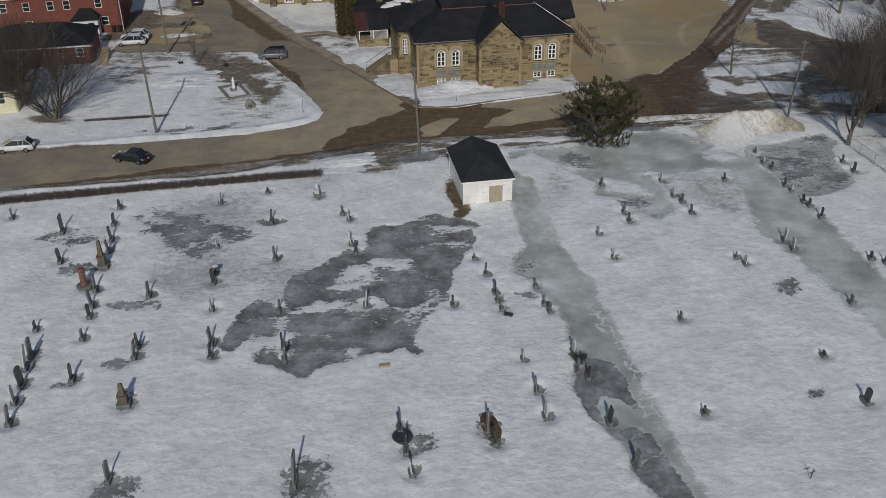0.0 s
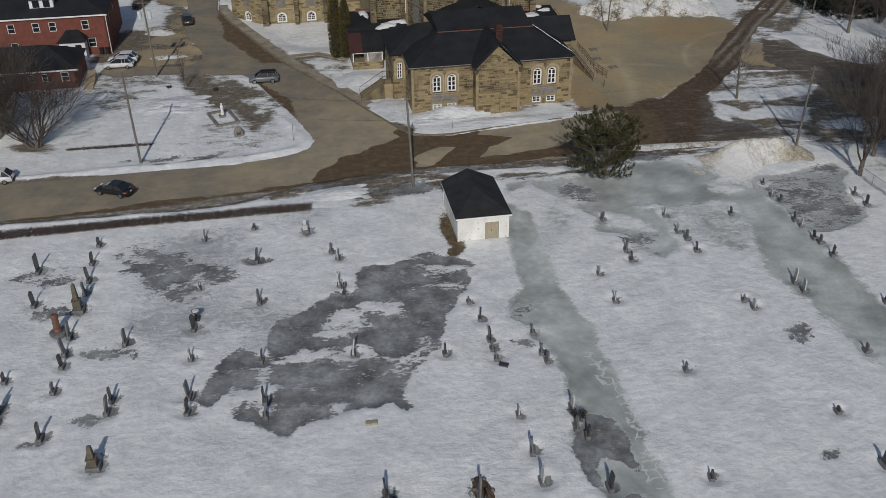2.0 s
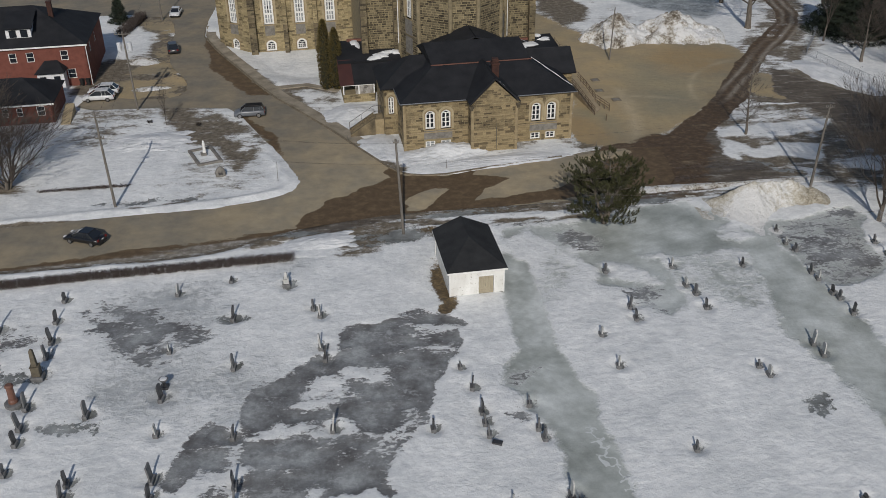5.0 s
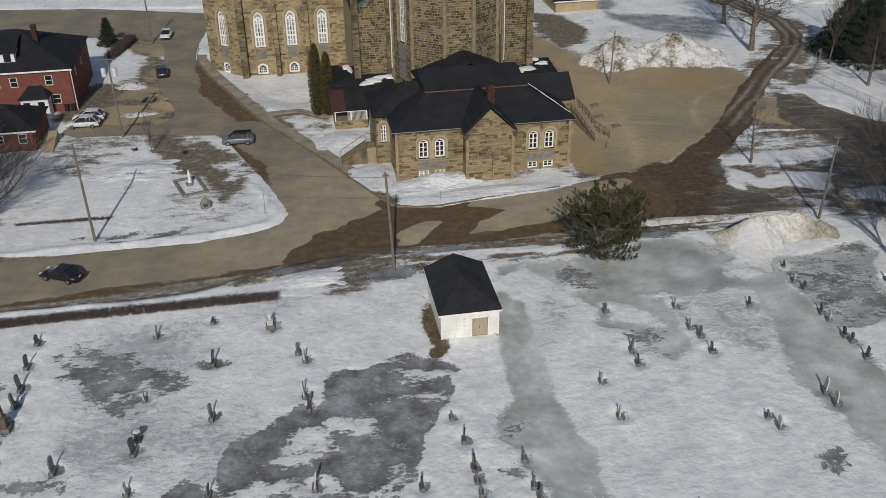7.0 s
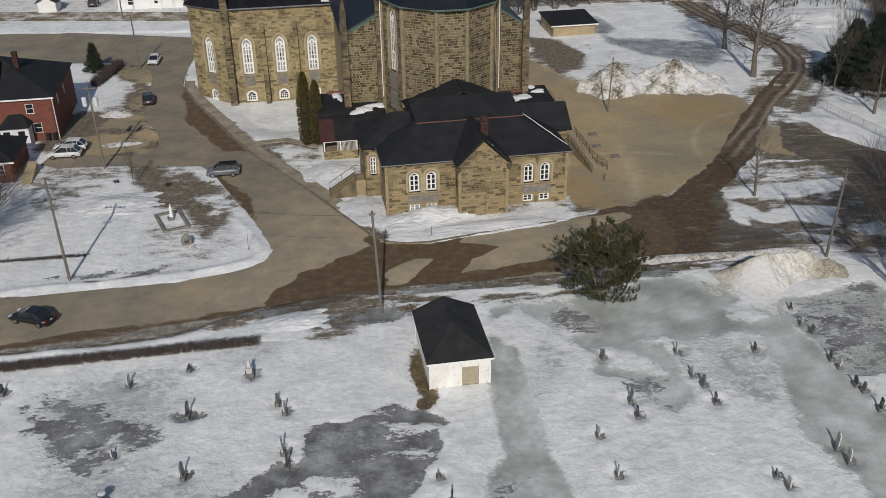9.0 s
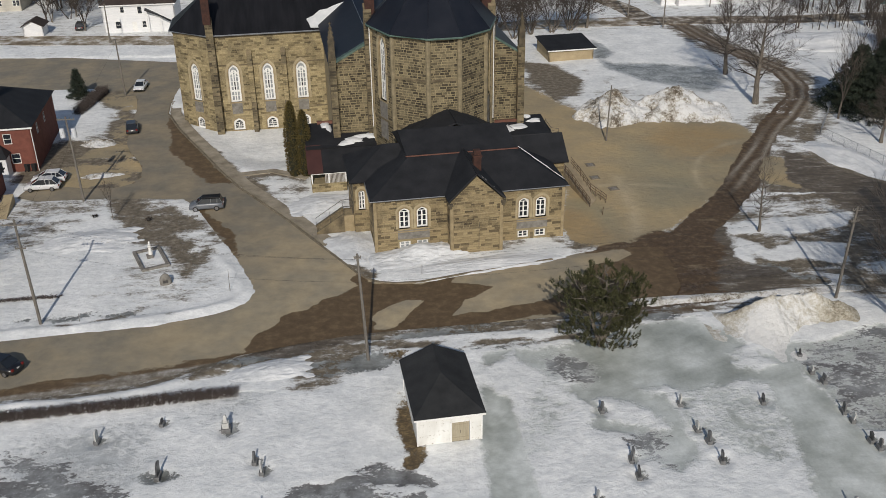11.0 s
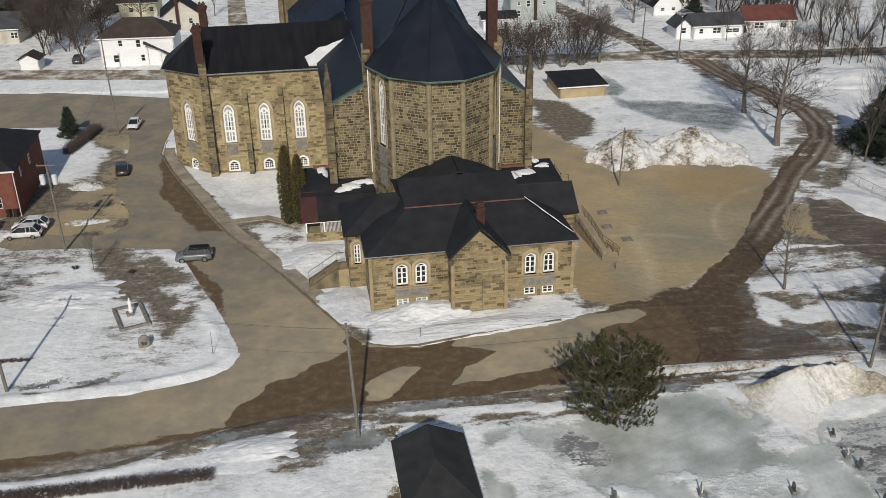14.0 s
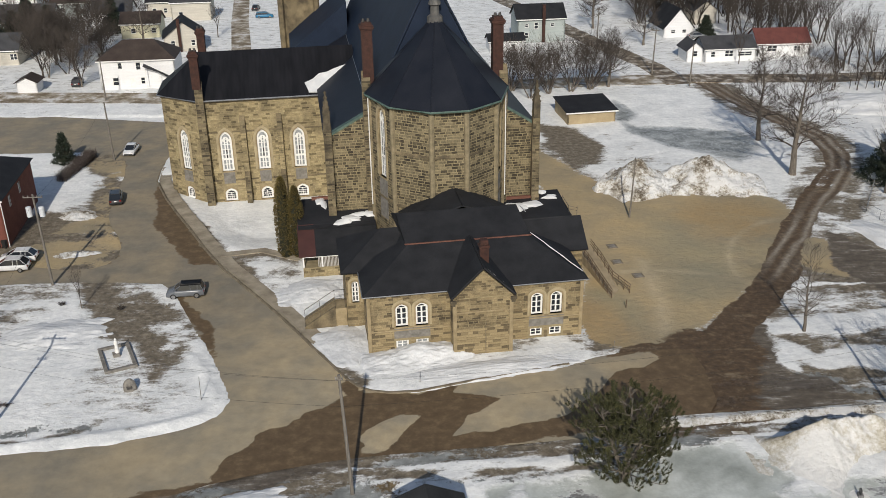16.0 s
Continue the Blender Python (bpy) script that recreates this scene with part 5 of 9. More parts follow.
def hall():
    t = thing("parish_hall", pose(-3.3, 35.0, 0, 0, 0, TH), "two-storey tan sandstone parish hall with black hipped roof", "building")
    E = 6.6
    W = 22.2
    up, low = (2.85, 1.25, 2.55, "low"), (0.25, 1.3, 0.95, "rect")

    def fill(m, ops, glaze="glass"):
        for c, z, w, h, kind in ops:
            if kind == "low":
                window(t, m, c, z, w, h, "low", 2, 3, frame_w=0.19)
            elif kind == "slit":
                window(t, m, c, z, w, h, "low", 2, 4)
            else:
                window(t, m, c, z, w, h, "rect", 2, 2, frame_w=0.17, surround=None, glazing=glaze)
    ops = [(3.4, *up), (5.45, *up), (3.4, *low), (5.45, *low)]
    m, _ = wall(t, (0, 0), (8.4, 0), -0.3, E, ops, single=100, stone=0.72, course=0.27)
    fill(m, ops, "pale_glass")
    m, _ = wall(t, (8.4, 0), (8.4, -2.2), -0.3, E)
    m, _ = wall(t, (8.4, -2.2), (14.3, -2.2), -0.3, E, (), 0.5, (2.95, 9.45), single=100, stone=0.72, course=0.27)
    wall(t, (14.3, -2.2), (14.3, 0), -0.3, E)
    ops = [(17.4 - 14.3, *up), (19.45 - 14.3, *up), (17.4 - 14.3, *low), (19.45 - 14.3, *low)]
    m, _ = wall(t, (14.3, 0), (W, 0), -0.3, E, ops, single=100, stone=0.72, course=0.27)
    fill(m, ops)
    wall(t, (W, 0), (W, 7.2), -0.3, E)
    wall(t, (W, 7.2), (24.3, 7.2), -0.3, E - 0.1)
    wall(t, (24.3, 7.2), (24.3, 14), -0.3, E - 0.1, (), 0.5, (3.4, 9.0))
    wall(t, (24.3, 14), (-1.8, 14), -0.3, E)
    wall(t, (-1.8, 14), (-1.8, 5.8), -0.3, E)
    ops = [(0.95, 3.0, 0.75, 2.5, "slit")]
    m, _ = wall(t, (-1.8, 5.8), (0, 5.8), -0.3, E, ops)
    fill(m, ops)
    wall(t, (0, 5.8), (0, 0), -0.3, E)
    # string courses and corner piers
    for a, b, z in (((0, 0), (8.4, 0), 2.35), ((8.4, -2.2), (14.3, -2.2), 4.9), ((14.3, 0), (W, 0), 2.35)):
        mm, ln = frame_at(a, b)
        bm = bmesh.new()
        box(bm, 0, ln, -0.08, 0.02, z, z + 0.16, 0.02)
        part("string_course", moved(bm, mm), M["trim_stone"], t)
    for u, v in ((0, 0), (W, 0), (8.4, -2.2), (14.3, -2.2)):
        bm = bmesh.new()
        box(bm, u - 0.1 if u < 10 else u - 0.28, u + 0.28 if u < 10 else u + 0.1, v - 0.1, v + 0.4, -0.3, E - 0.1, 0.03)
        part("corner_pier", bm, M["trim_stone"], t)
    for c0, ww in ((4.43, 3.7), (18.43, 3.7)):
        bm = bmesh.new()
        box(bm, c0 - ww / 2, c0 + ww / 2, -0.055, 0.0, 1.5, 2.6)
        part("apron_panel", bm, M["grey_stone"], t, "grey stained stone panel under the windows")
    bm = bmesh.new()
    tube(bm, [(11.6, -2.32, 0.4), (11.6, -2.32, 3.9)], 0.03, 5)
    part("conduit", bm, M["iron"], t)
    for u in (8.32, 14.38):
        bm = bmesh.new()
        box(bm, u - 0.3, u + 0.3, -2.5, -2.1, E - 0.45, E - 0.12, 0.03)
        box(bm, u - 0.2, u + 0.2, -2.42, -2.1, E - 0.75, E - 0.45, 0.03)
        part("kneeler", bm, M["stone_soot"], t, "dark stepped stone at the gable foot")
    # roofs
    e = E + 0.1
    front = [[(-0.45, -0.45, e), (W + 0.45, -0.45, e), (17.7, 5.4, 9.4), (4.8, 5.4, 9.4)],
             [(-0.45, 7.0, e), (-0.45, -0.45, e), (4.8, 5.4, 9.4), (4.8, 7, 9.4)],
             [(W + 0.45, -0.45, e), (W + 0.45, 7.5, e), (17.7, 7.0, 9.4), (17.7, 5.4, 9.4)]]
    roof(t, front, M["shingle"], "front_roof", "black asphalt shingles")
    roof(t, [[(8.15, -2.42, e - 0.1), (11.35, -2.42, 9.75), (11.35, 5.6, 9.75), (8.15, 2.6, e - 0.1)][::-1],
             [(14.55, -2.42, e - 0.1), (14.55, 2.6, e - 0.1), (11.35, 5.6, 9.75), (11.35, -2.42, 9.75)][::-1]], M["shingle"], "gable_roof", "black shingle gable roof")
    main = [[(-2.3, 5.3, e), (2.2, 5.3, e), (5.0, 10, 9.5), (2.4, 10, 9.5)],
            [(-2.3, 14.6, e), (-2.3, 5.3, e), (2.4, 10, 9.5)],
            [(W, 6.7, e - 0.1), (24.8, 6.7, e - 0.1), (24.8, 10.2, 9.2), (14, 10.2, 9.2)],
            [(24.8, 14.6, e), (-2.3, 14.6, e), (2.4, 10, 9.4), (24.8, 10.2, 9.2)],
            [(2.2, 5.3, e), (4.85, 7.0, 9.42), (5.0, 10, 9.5)], [(2.2, 5.3, e), (4.85, 5.4, 9.42), (4.85, 7.0, 9.42)]]
    roof(t, main, M["shingle"], "main_roof", "black asphalt shingles")
    upper = [[(4.6, 5.5, 9.45), (17.9, 5.5, 9.45), (17.4, 10, 11.1), (4.2, 10, 11.1)],
             [(4.6, 5.5, 9.45), (4.2, 10, 11.1), (4.0, 14.5, 9.3)],
             [(17.9, 5.5, 9.45), (18.3, 14.5, 9.3), (17.4, 10, 11.1)],
             [(18.3, 14.5, 9.3), (4.0, 14.5, 9.3), (4.2, 10, 11.1), (17.4, 10, 11.1)]]
    roof(t, upper, M["shingle"], "upper_roof", "black asphalt shingles")
    link = [[(5.2, 10, 9.2), (11.4, 10, 11.3), (11.4, 17, 11.3), (5.2, 17, 8.2)][::-1],
            [(17.6, 10, 9.2), (17.6, 17, 8.2), (11.4, 17, 11.3), (11.4, 10, 11.3)][::-1]]
    roof(t, link, M["shingle"], "link_roof", "black shingle roof against the church")
    bm = bmesh.new()
    box(bm, 5.3, 17.5, 10, 17, 4, 8.3)
    part("link_wall", bm, M["mortar"], t)
    bm = bmesh.new()
    box(bm, 4.5, 18.0, 5.34, 5.5, 9.4, 9.5)
    part("flashing", bm, M["rust_flash"], t, "rust-red ridge flashing")
    for a, b in (((-0.5, -0.5, e - 0.04), (8.0, -0.5, e - 0.04)), ((14.7, -0.5, e - 0.04), (W + 0.5, -0.5, e - 0.04)), ((-0.5, -0.5, e - 0.04), (-0.5, 5.3, e - 0.04))):
        gutter(t, [a, b], M["galv"], 0.06)
    for a, b in (((17.95, 5.6, 9.62), (22.2, 0.4, 7.2)), ((11.6, -2.2, 9.7), (14.3, -1.9, 6.95)), ((18.2, 9.0, 10.6), (18.6, 13.5, 9.5))):
        bm = bmesh.new()
        p, q = Vector(a), Vector(b)
        tube(bm, [p.lerp(q, i / 8) + Vector((0.03 * (i % 3), 0, 0)) for i in range(9)], [0.03, 0.05, 0.04, 0.07, 0.05, 0.06, 0.03, 0.05, 0.03], 6)
        part("roof_snow", bm, M["snow"], t, "thin line of snow left in the roof valley")
    # chimney
    bm = bmesh.new()
    box(bm, 11.5, 12.4, 0.3, 1.1, 8.2, 10.7, 0.02)
    c = part("chimney", bm, M["chimney_brick"], t, "dark red brick chimney")
    bm = bmesh.new()
    box(bm, 11.4, 12.5, 0.2, 1.2, 10.7, 10.95, 0.03)
    box(bm, 11.55, 12.35, 0.35, 1.05, 10.95, 11.5, 0.05)
    part("cap", bm, M["chimney_brick"], c, "sooty brick cap")
    return t


hall()


# ---- the church ----
def chimney_stack(parent, x, y, z0, z1, w=1.3):
    bm = bmesh.new()
    box(bm, x - w / 2, x + w / 2, y - w / 2, y + w / 2, z0, z1 - 0.9, 0.02)
    for k, (g, a, b) in enumerate(((0.1, 0.9, 0.7), (0.2, 0.7, 0.45), (0.1, 0.45, 0.3), (-0.08, 0.3, 0.0))):
        box(bm, x - w / 2 - g, x + w / 2 + g, y - w / 2 - g, y + w / 2 + g, z1 - a, z1 - b, 0.02)
    c = part("chimney", bm, M["chimney_brick"], parent, "tall dark red brick chimney")
    bm = bmesh.new()
    for dx in (-0.28, 0.28):
        bm2 = bmesh.new()
        lathe(bm2, [(0.2, z1), (0.16, z1 + 0.35)], 8)
        bmesh.ops.translate(bm2, vec=(x + dx, y, 0), verts=bm2.verts)
        me = bpy.data.meshes.new("tmp")
        bm2.to_mesh(me)
        bm2.free()
        bm.from_mesh(me)
        bpy.data.meshes.remove(me)
    part("flue", bm, M["iron"], c)


def buttress(parent, m, s, z0, steps, w=0.8, top_pin=None, shaft=None):
    """A stepped buttress on a wall's face; steps are (height of top, depth)."""
    bm = bmesh.new()
    z = z0
    for i, (zt, dp) in enumerate(steps):
        box(bm, s - w / 2, s + w / 2, -dp, 0.1, z, zt, 0.02)
        nd = steps[i + 1][1] if i + 1 < len(steps) else 0.0
        v = [(s - w / 2, -dp, zt), (s + w / 2, -dp, zt), (s + w / 2, -nd, zt + (dp - nd) * 1.3), (s - w / 2, -nd, zt + (dp - nd) * 1.3)]
        slab(bm, v, 0.12)
        lay(parent, m @ Matrix.Translation((s - w / 2, -dp, 0)), courses(w, z + 0.05, zt - 0.05, [], None, 0.33, 0.6), 0, "facing", shaft if shaft and i == 1 else "stone_dark")
        z = zt
    b = part("buttress", moved(bm, m), M["stone_weather"], parent, "stepped dark sandstone buttress")
    if top_pin:
        bm = bmesh.new()
        q = steps[-1][1] / 2
        for zz, r in ((top_pin[0], 0.42), ):
            box(bm, s - r, s + r, -q - r, -q + r, steps[-1][0], zz, 0.03)
        for lv in range(5):
            f = (lv + 0.5) / 5
            rr, zz = 0.42 * (1 - f), top_pin[0] + (top_pin[1] - top_pin[0]) * f
            for dx, dy in ((-1, -1), (1, -1), (1, 1), (-1, 1)):
                box(bm, s + dx * rr - 0.1, s + dx * rr + 0.1, -q + dy * rr - 0.1, -q + dy * rr + 0.1, zz - 0.1, zz + 0.12, 0.03)
        a = [(s - 0.42, -q - 0.42), (s + 0.42, -q - 0.42), (s + 0.42, -q + 0.42), (s - 0.42, -q + 0.42)]
        vs = [bm.verts.new((x, y, top_pin[0])) for x, y in a]
        ap = bm.verts.new((s, -q, top_pin[1]))
        for k in range(4):
            bm.faces.new((vs[k], vs[(k + 1) % 4], ap))
        part("pinnacle", moved(bm, m), M["stone_soot"], b, "sooty stone pinnacle with crockets")
    return b


M["pier_stone"] = simple("pier_stone", (0.16, 0.132, 0.08), (0.29, 0.24, 0.15), 1.5, 0.9)
M["stone_weather"] = simple("weathered_sandstone", (0.07, 0.056, 0.036), (0.24, 0.19, 0.112), 0.7, 0.9, 0, 0.6, 0.03, fine=8)
M["stone_dark"] = stone_mat("grey_sandstone", (0.075, 0.061, 0.038), (0.15, 0.125, 0.075), (0.245, 0.205, 0.124), 0.4)


def church():
    t = thing("church", pose(5.2, 61.3, 0, 0, 0, TH), "large Gothic sandstone church with apse, aisles and dark blue-black roofs", "church")
    B = -1.0
    # apse: five faces, a band half way up, a pier at each corner
    ap = [(-8.45, 0), (-8.45, -1.5), (-6.45, -6.9), (-2.45, -9.8), (1.5, -9.8), (5.4, -6.9), (7.35, -1.5), (7.35, 0)]
    EZ = 20.6
    for i in range(len(ap) - 1):
        ops = []
        m, ln = frame_at(ap[i], ap[i + 1])
        if i in (1, 5):
            ops = [(ln / 2, 11.3, 1.7, 8.3, "arch")]
        m, ln = wall(t, ap[i], ap[i + 1], B, EZ, ops, 0.7, stone=0.6, course=0.34, stones="stone_dark")
        for c, z, w, h, k in ops:
            window(t, m, c, z, w, h, "arch", 3, 5, deep=0.2, frame_w=0.22)
            bm = bmesh.new()
            box(bm, c - 1.0, c + 1.0, -0.065, 0.0, z - 5.2, z - 0.22)
            part("stain_panel", moved(bm, m), M["grey_stone"], t, "grey lead-stained stone under the window")
        for z, hh in ((15.0, 0.3), (EZ - 0.45, 0.35), (8.6, 0.3)):
            if ops and z == 15.0:
                for a, b in ((0, ln / 2 - 1.1), (ln / 2 + 1.1, ln)):
                    bm = bmesh.new()
                    box(bm, a, b, -0.12, 0.02, z, z + hh, 0.03)
                    part("string_course", moved(bm, m), M["stone_weather"], t)
                continue
            bm = bmesh.new()
            box(bm, 0, ln, -0.12, 0.02, z, z + hh, 0.03)
            part("string_course", moved(bm, m), M["stone_weather"], t)
    for x, y in ap[1:-1]:
        bm = bmesh.new()
        tube(bm, [(x, y, B), (x, y, EZ - 0.2)], 0.32, 8)
        part("corner_pier", bm, M["pier_stone"], t)
    for x, y in ((-8.73, -1.9), (7.63, -1.9)):
        bm = bmesh.new()
        tube(bm, [(x, y, 7.0), (x, y, EZ - 0.3), (x * 0.99, y, EZ - 0.05)], 0.065, 8)
        part("downpipe", bm, M["white_paint"], t, "white-painted downpipe")
    mid = -0.55
    apex = (mid, -0.8, 29.3)
    grow = 1.07
    rim = [(mid + (x - mid) * grow, y * grow if y < 0 else y, EZ + 0.05) for x, y in ap]
    rim[0] = (rim[0][0], 0.5, EZ + 0.05)
    rim[-1] = (rim[-1][0], 0.5, EZ + 0.05)
    roof(t, [[rim[i], rim[i + 1], apex] for i in range(len(rim) - 1)], M["roof_metal"], "apse_roof", "dark blue-black faceted apse roof", 0.2)
    gutter(t, [(x, y, z - 0.12) for x, y, z in rim], M["copper"], 0.13, "gutter", "green copper gutter")
    for i in range(1, len(rim) - 1):
        bm = bmesh.new()
        tube(bm, [Vector(rim[i]), Vector(apex)], 0.07, 5)
        part("hip_roll", bm, M["roof_metal"], t)
    bm = bmesh.new()
    lathe(bm, [(0.95, 28.2), (0.9, 29.0), (0.55, 29.3), (0.5, 30.2), (0.75, 30.4), (0.6, 30.9), (0.2, 31.4)], 10)
    part("finial", moved(bm, Matrix.Translation((mid, -0.8, 0))), M["lead"], t, "grey metal roof finial")
    # aisle end walls
    for sgn in (-1, 1):
        a, b = ((-13.5, 0), (-8.45, 0)) if sgn < 0 else ((7.35, 0), (11.7, 0))
        m, ln = wall(t, a, b, B, 15.2, (), 0.7, (5.05, 17.9) if sgn < 0 else (0.0, 17.9), stones="stone_dark", course=0.34, stone=0.6)
        bm = bmesh.new()
        x0, x1 = (0, ln) if sgn < 0 else (ln, 0)
        flat_prism(bm, [(x0, 15.2), (x1, 17.95), (x1, 18.25), (x0, 15.5)], -0.2, 0.75)
        part("coping", moved(bm, m), M["copper"], t, "green copper coping")
        bm = bmesh.new()
        box(bm, 0, ln, -0.12, 0.02, 15.0, 15.25, 0.03)
        part("string_course", moved(bm, m), M["stone_weather"], t)
        buttress(t, m, -0.1 if sgn < 0 else ln + 0.1, B, [(6, 1.0), (11, 0.8), (16.2, 0.6)], 0.95, (18.0, 21.0))
        buttress(t, m, 4.75 if sgn < 0 else 0.25, B, [(12, 0.9), (22.0, 0.75)], 1.0)
        chimney_stack(t, -8.4 if sgn < 0 else 6.95, 0.1, 21.5, 28.6, 1.25)
    wall(t, (-13.5, 22.3), (-13.5, 0), B, 15.0, [], 0.7, stones=None)
    wall(t, (11.7, 0), (11.7, 55), B, 15.0, [], 0.7, stones=None)
    # nave and aisle roofs
    NL = 55
    roof(t, [[(-14.0, 0.4, 14.9), (-8.3, 0.4, 18.1), (-8.3, NL, 18.1), (-14.0, NL, 14.9)][::-1],
             [(12.2, 0.4, 14.9), (12.2, NL, 14.9), (7.1, NL, 18.1), (7.1, 0.4, 18.1)][::-1]], M["roof_metal"], "aisle_roof", "dark blue-black aisle roofs")
    roof(t, [[(-8.4, 0.2, 18.1), (-0.65, 0.2, 33.5), (-0.65, NL, 33.5), (-8.4, NL, 18.1)][::-1],
             [(7.2, 0.2, 18.1), (7.2, NL, 18.1), (-0.65, NL, 33.5), (-0.65, 0.2, 33.5)][::-1]], M["roof_blue"], "nave_roof", "steep dark blue nave roof")
    bm = bmesh.new()
    flat_prism(bm, [(-8.3, 18), (7.1, 18), (-0.65, 33.3)], 0.3, 0.8)
    part("nave_gable", bm, M["roof_blue"], t)
    gutter(t, [(-8.5, 0, 18.2), (-8.5, NL, 18.2)], M["galv"], 0.07, "eave_edge")
    # transept with canted end
    tr = [(-13.5, 22.3), (-30.6, 22.3), (-36.0, 26.6), (-36.0, 34.0), (-30.6, 38.3), (-13.5, 38.3)]
    TZ = 14.4
    faces = [(tr[2], tr[1], [(3.45, 3.9, 1.55, 5.9, "arch"), (3.45, -0.65, 1.5, 1.9, "low")]),
             (tr[1], tr[0], [(c, 3.9, 1.65, 5.9, "arch") for c in (3.2, 8.35, 13.45)] + [(c, -0.65, 1.7, 1.9, "low") for c in (3.2, 8.35, 13.45)]),
             (tr[3], tr[2], []), (tr[4], tr[3], []), (tr[5], tr[4], [])]
    for a, b, ops in faces:
        m, ln = wall(t, a, b, B, TZ, ops, 0.7, course=0.32, stone=0.72, stones="stone_olive")
        for c, z, w, h, k in ops:
            window(t, m, c, z, w, h, k, 2 if k == "arch" else 4, 5 if k == "arch" else 3, deep=0.14, frame_w=0.27)
            if k == "arch":
                bm = bmesh.new()
                box(bm, c - 0.8, c + 0.8, -0.06, 0.0, z - 1.9, z - 0.2)
                part("stain_panel", moved(bm, m), M["grey_stone"], t, "grey lead-stained stone under the window")
        if ln > 15:
            for s in (5.8, 10.9):
                buttress(t, m, s, B, [(3.4, 1.0), (9.6, 0.6), (11.4, 0.5)], 0.75, shaft="stone_olive")
            buttress(t, m, 0.35, B, [(5.5, 1.25), (11, 1.0), (16.2, 0.75)], 1.1)
            for z in (2.4, 9.6):
                for s0, s1 in ((0, 2.2), (4.2, 7.3), (9.4, 12.5), (14.4, ln)):
                    bm = bmesh.new()
                    box(bm, s0, s1, -0.1, 0.02, z, z + 0.22, 0.02)
                    part("string_course", moved(bm, m), M["stone_weather"], t)
        bm = bmesh.new()
        box(bm, 0, ln, -0.16, 0.02, TZ - 0.4, TZ, 0.03)
        part("cornice", moved(bm, m), M["stone_weather"], t)
    rz = 19.4
    g = 0.5
    q = [(-8.4, 22.3 - g, TZ + 0.1), (-30.8, 22.3 - g, TZ + 0.1), (-36.5, 26.4, TZ + 0.1), (-36.5, 34.2, TZ + 0.1), (-30.8, 38.8, TZ + 0.1), (-8.4, 38.8, TZ + 0.1)]
    r0, r1 = (-8.4, 30.3, rz), (-30.6, 30.3, rz)
    roof(t, [[q[1], q[0], r0, r1], [q[2], q[1], r1], [q[3], q[2], r1], [q[4], q[3], r1], [q[5], q[4], r1, r0]], M["transept_roof"], "transept_roof", "black ribbed metal transept roof")
    gutter(t, [(x, y, z - 0.1) for x, y, z in q], M["galv"], 0.12, "gutter", "pale metal gutter")
    chimney_stack(t, -30.4, 22.0, 16.2, 21.4, 1.15)
    chimney_stack(t, -30.6, 37.4, 15.2, 21.4, 1.15)
    # far side roof and tower beyond the transept
    bm = bmesh.new()
    box(bm, -17.0, -8.0, 44, 58, B, 15.8)
    part("far_wall", bm, M["stone_weather"], t)
    bm = bmesh.new()
    flat_prism(bm, [(-17.6, 15.7), (-8.2, 15.7), (-8.2, 23.2)], 43.6, 58)
    bmesh.ops.recalc_face_normals(bm, faces=bm.faces)
    part("far_roof", bm, M["roof_blue"], t, "dark blue far side roof")
    bm = bmesh.new()
    box(bm, -18.5, -12.5, 58, 65, B, 29, 0.1)
    tw = part("tower", bm, M["stone_weather"], t, "stone tower of the church front")
    bm = bmesh.new()
    for x in (-18.6, -12.6):
        tube(bm, [(x, 57.9, B), (x, 57.9, 29.5)], 0.55, 6)
    part("tower_buttress", bm, M["stone_weather"], tw)
    bm = bmesh.new()
    slab(bm, [(-18.8, 57.2, 22.5), (-15.5, 57.2, 27.5), (-15.5, 57.9, 27.5), (-18.8, 57.9, 22.5)], 0.25)
    part("coping", bm, M["copper"], tw, "green copper coping")
    # snow lying in the valleys
    for pts in ([(-15.2, 22.1, 14.75), (-13.5, 22.0, 14.72), (-12.3, 23.0, 15.33), (-9.7, 26.3, 17.4), (-11.4, 25.7, 17.03), (-12.4, 25.2, 16.72), (-13.6, 25.0, 16.6), (-14.6, 24.1, 16.04), (-15.7, 23.6, 15.73), (-15.4, 22.8, 15.2)],):
        bm = bmesh.new()
        slab(bm, [Vector(p) + Vector((0, 0, 0.12)) for p in pts], 0.2)
        part("roof_snow", bm, M["snow"], t, "snow patch in the roof valley")
    return t


def roof_rib_mat(name, lo, hi, rough):
    """Metal roofing with standing seams."""
    m, n, l, b = material(name, rough, 0.0)
    big = tex(n, l, 0.35, 5, stretch=(2.5, 0.5, 0.5))
    l.new(ramp(n, l, big, lo, hi), b.inputs["Base Color"])
    c = n.new("ShaderNodeTexCoord")
    w = n.new("ShaderNodeTexWave")
    w.inputs["Scale"].default_value = 0.55
    w.bands_direction = "X"
    l.new(c.outputs["Object"], w.inputs["Vector"])
    bump(n, l, b, w.outputs["Fac"], 0.35, 0.05)
    return m


M["transept_roof"] = roof_rib_mat("ribbed_black_roof", (0.008, 0.0085, 0.01), (0.018, 0.018, 0.021), 0.55)
M["roof_blue"] = simple("dark_blue_slate", (0.010, 0.017, 0.034), (0.016, 0.026, 0.048), 0.4, 0.6, 0, 0.25, 0.01, fine=9)
for _k in ("transept_roof", "roof_blue"):
    M[_k].node_tree.nodes["Principled BSDF"].inputs["Specular IOR Level"].default_value = 0.15
church()


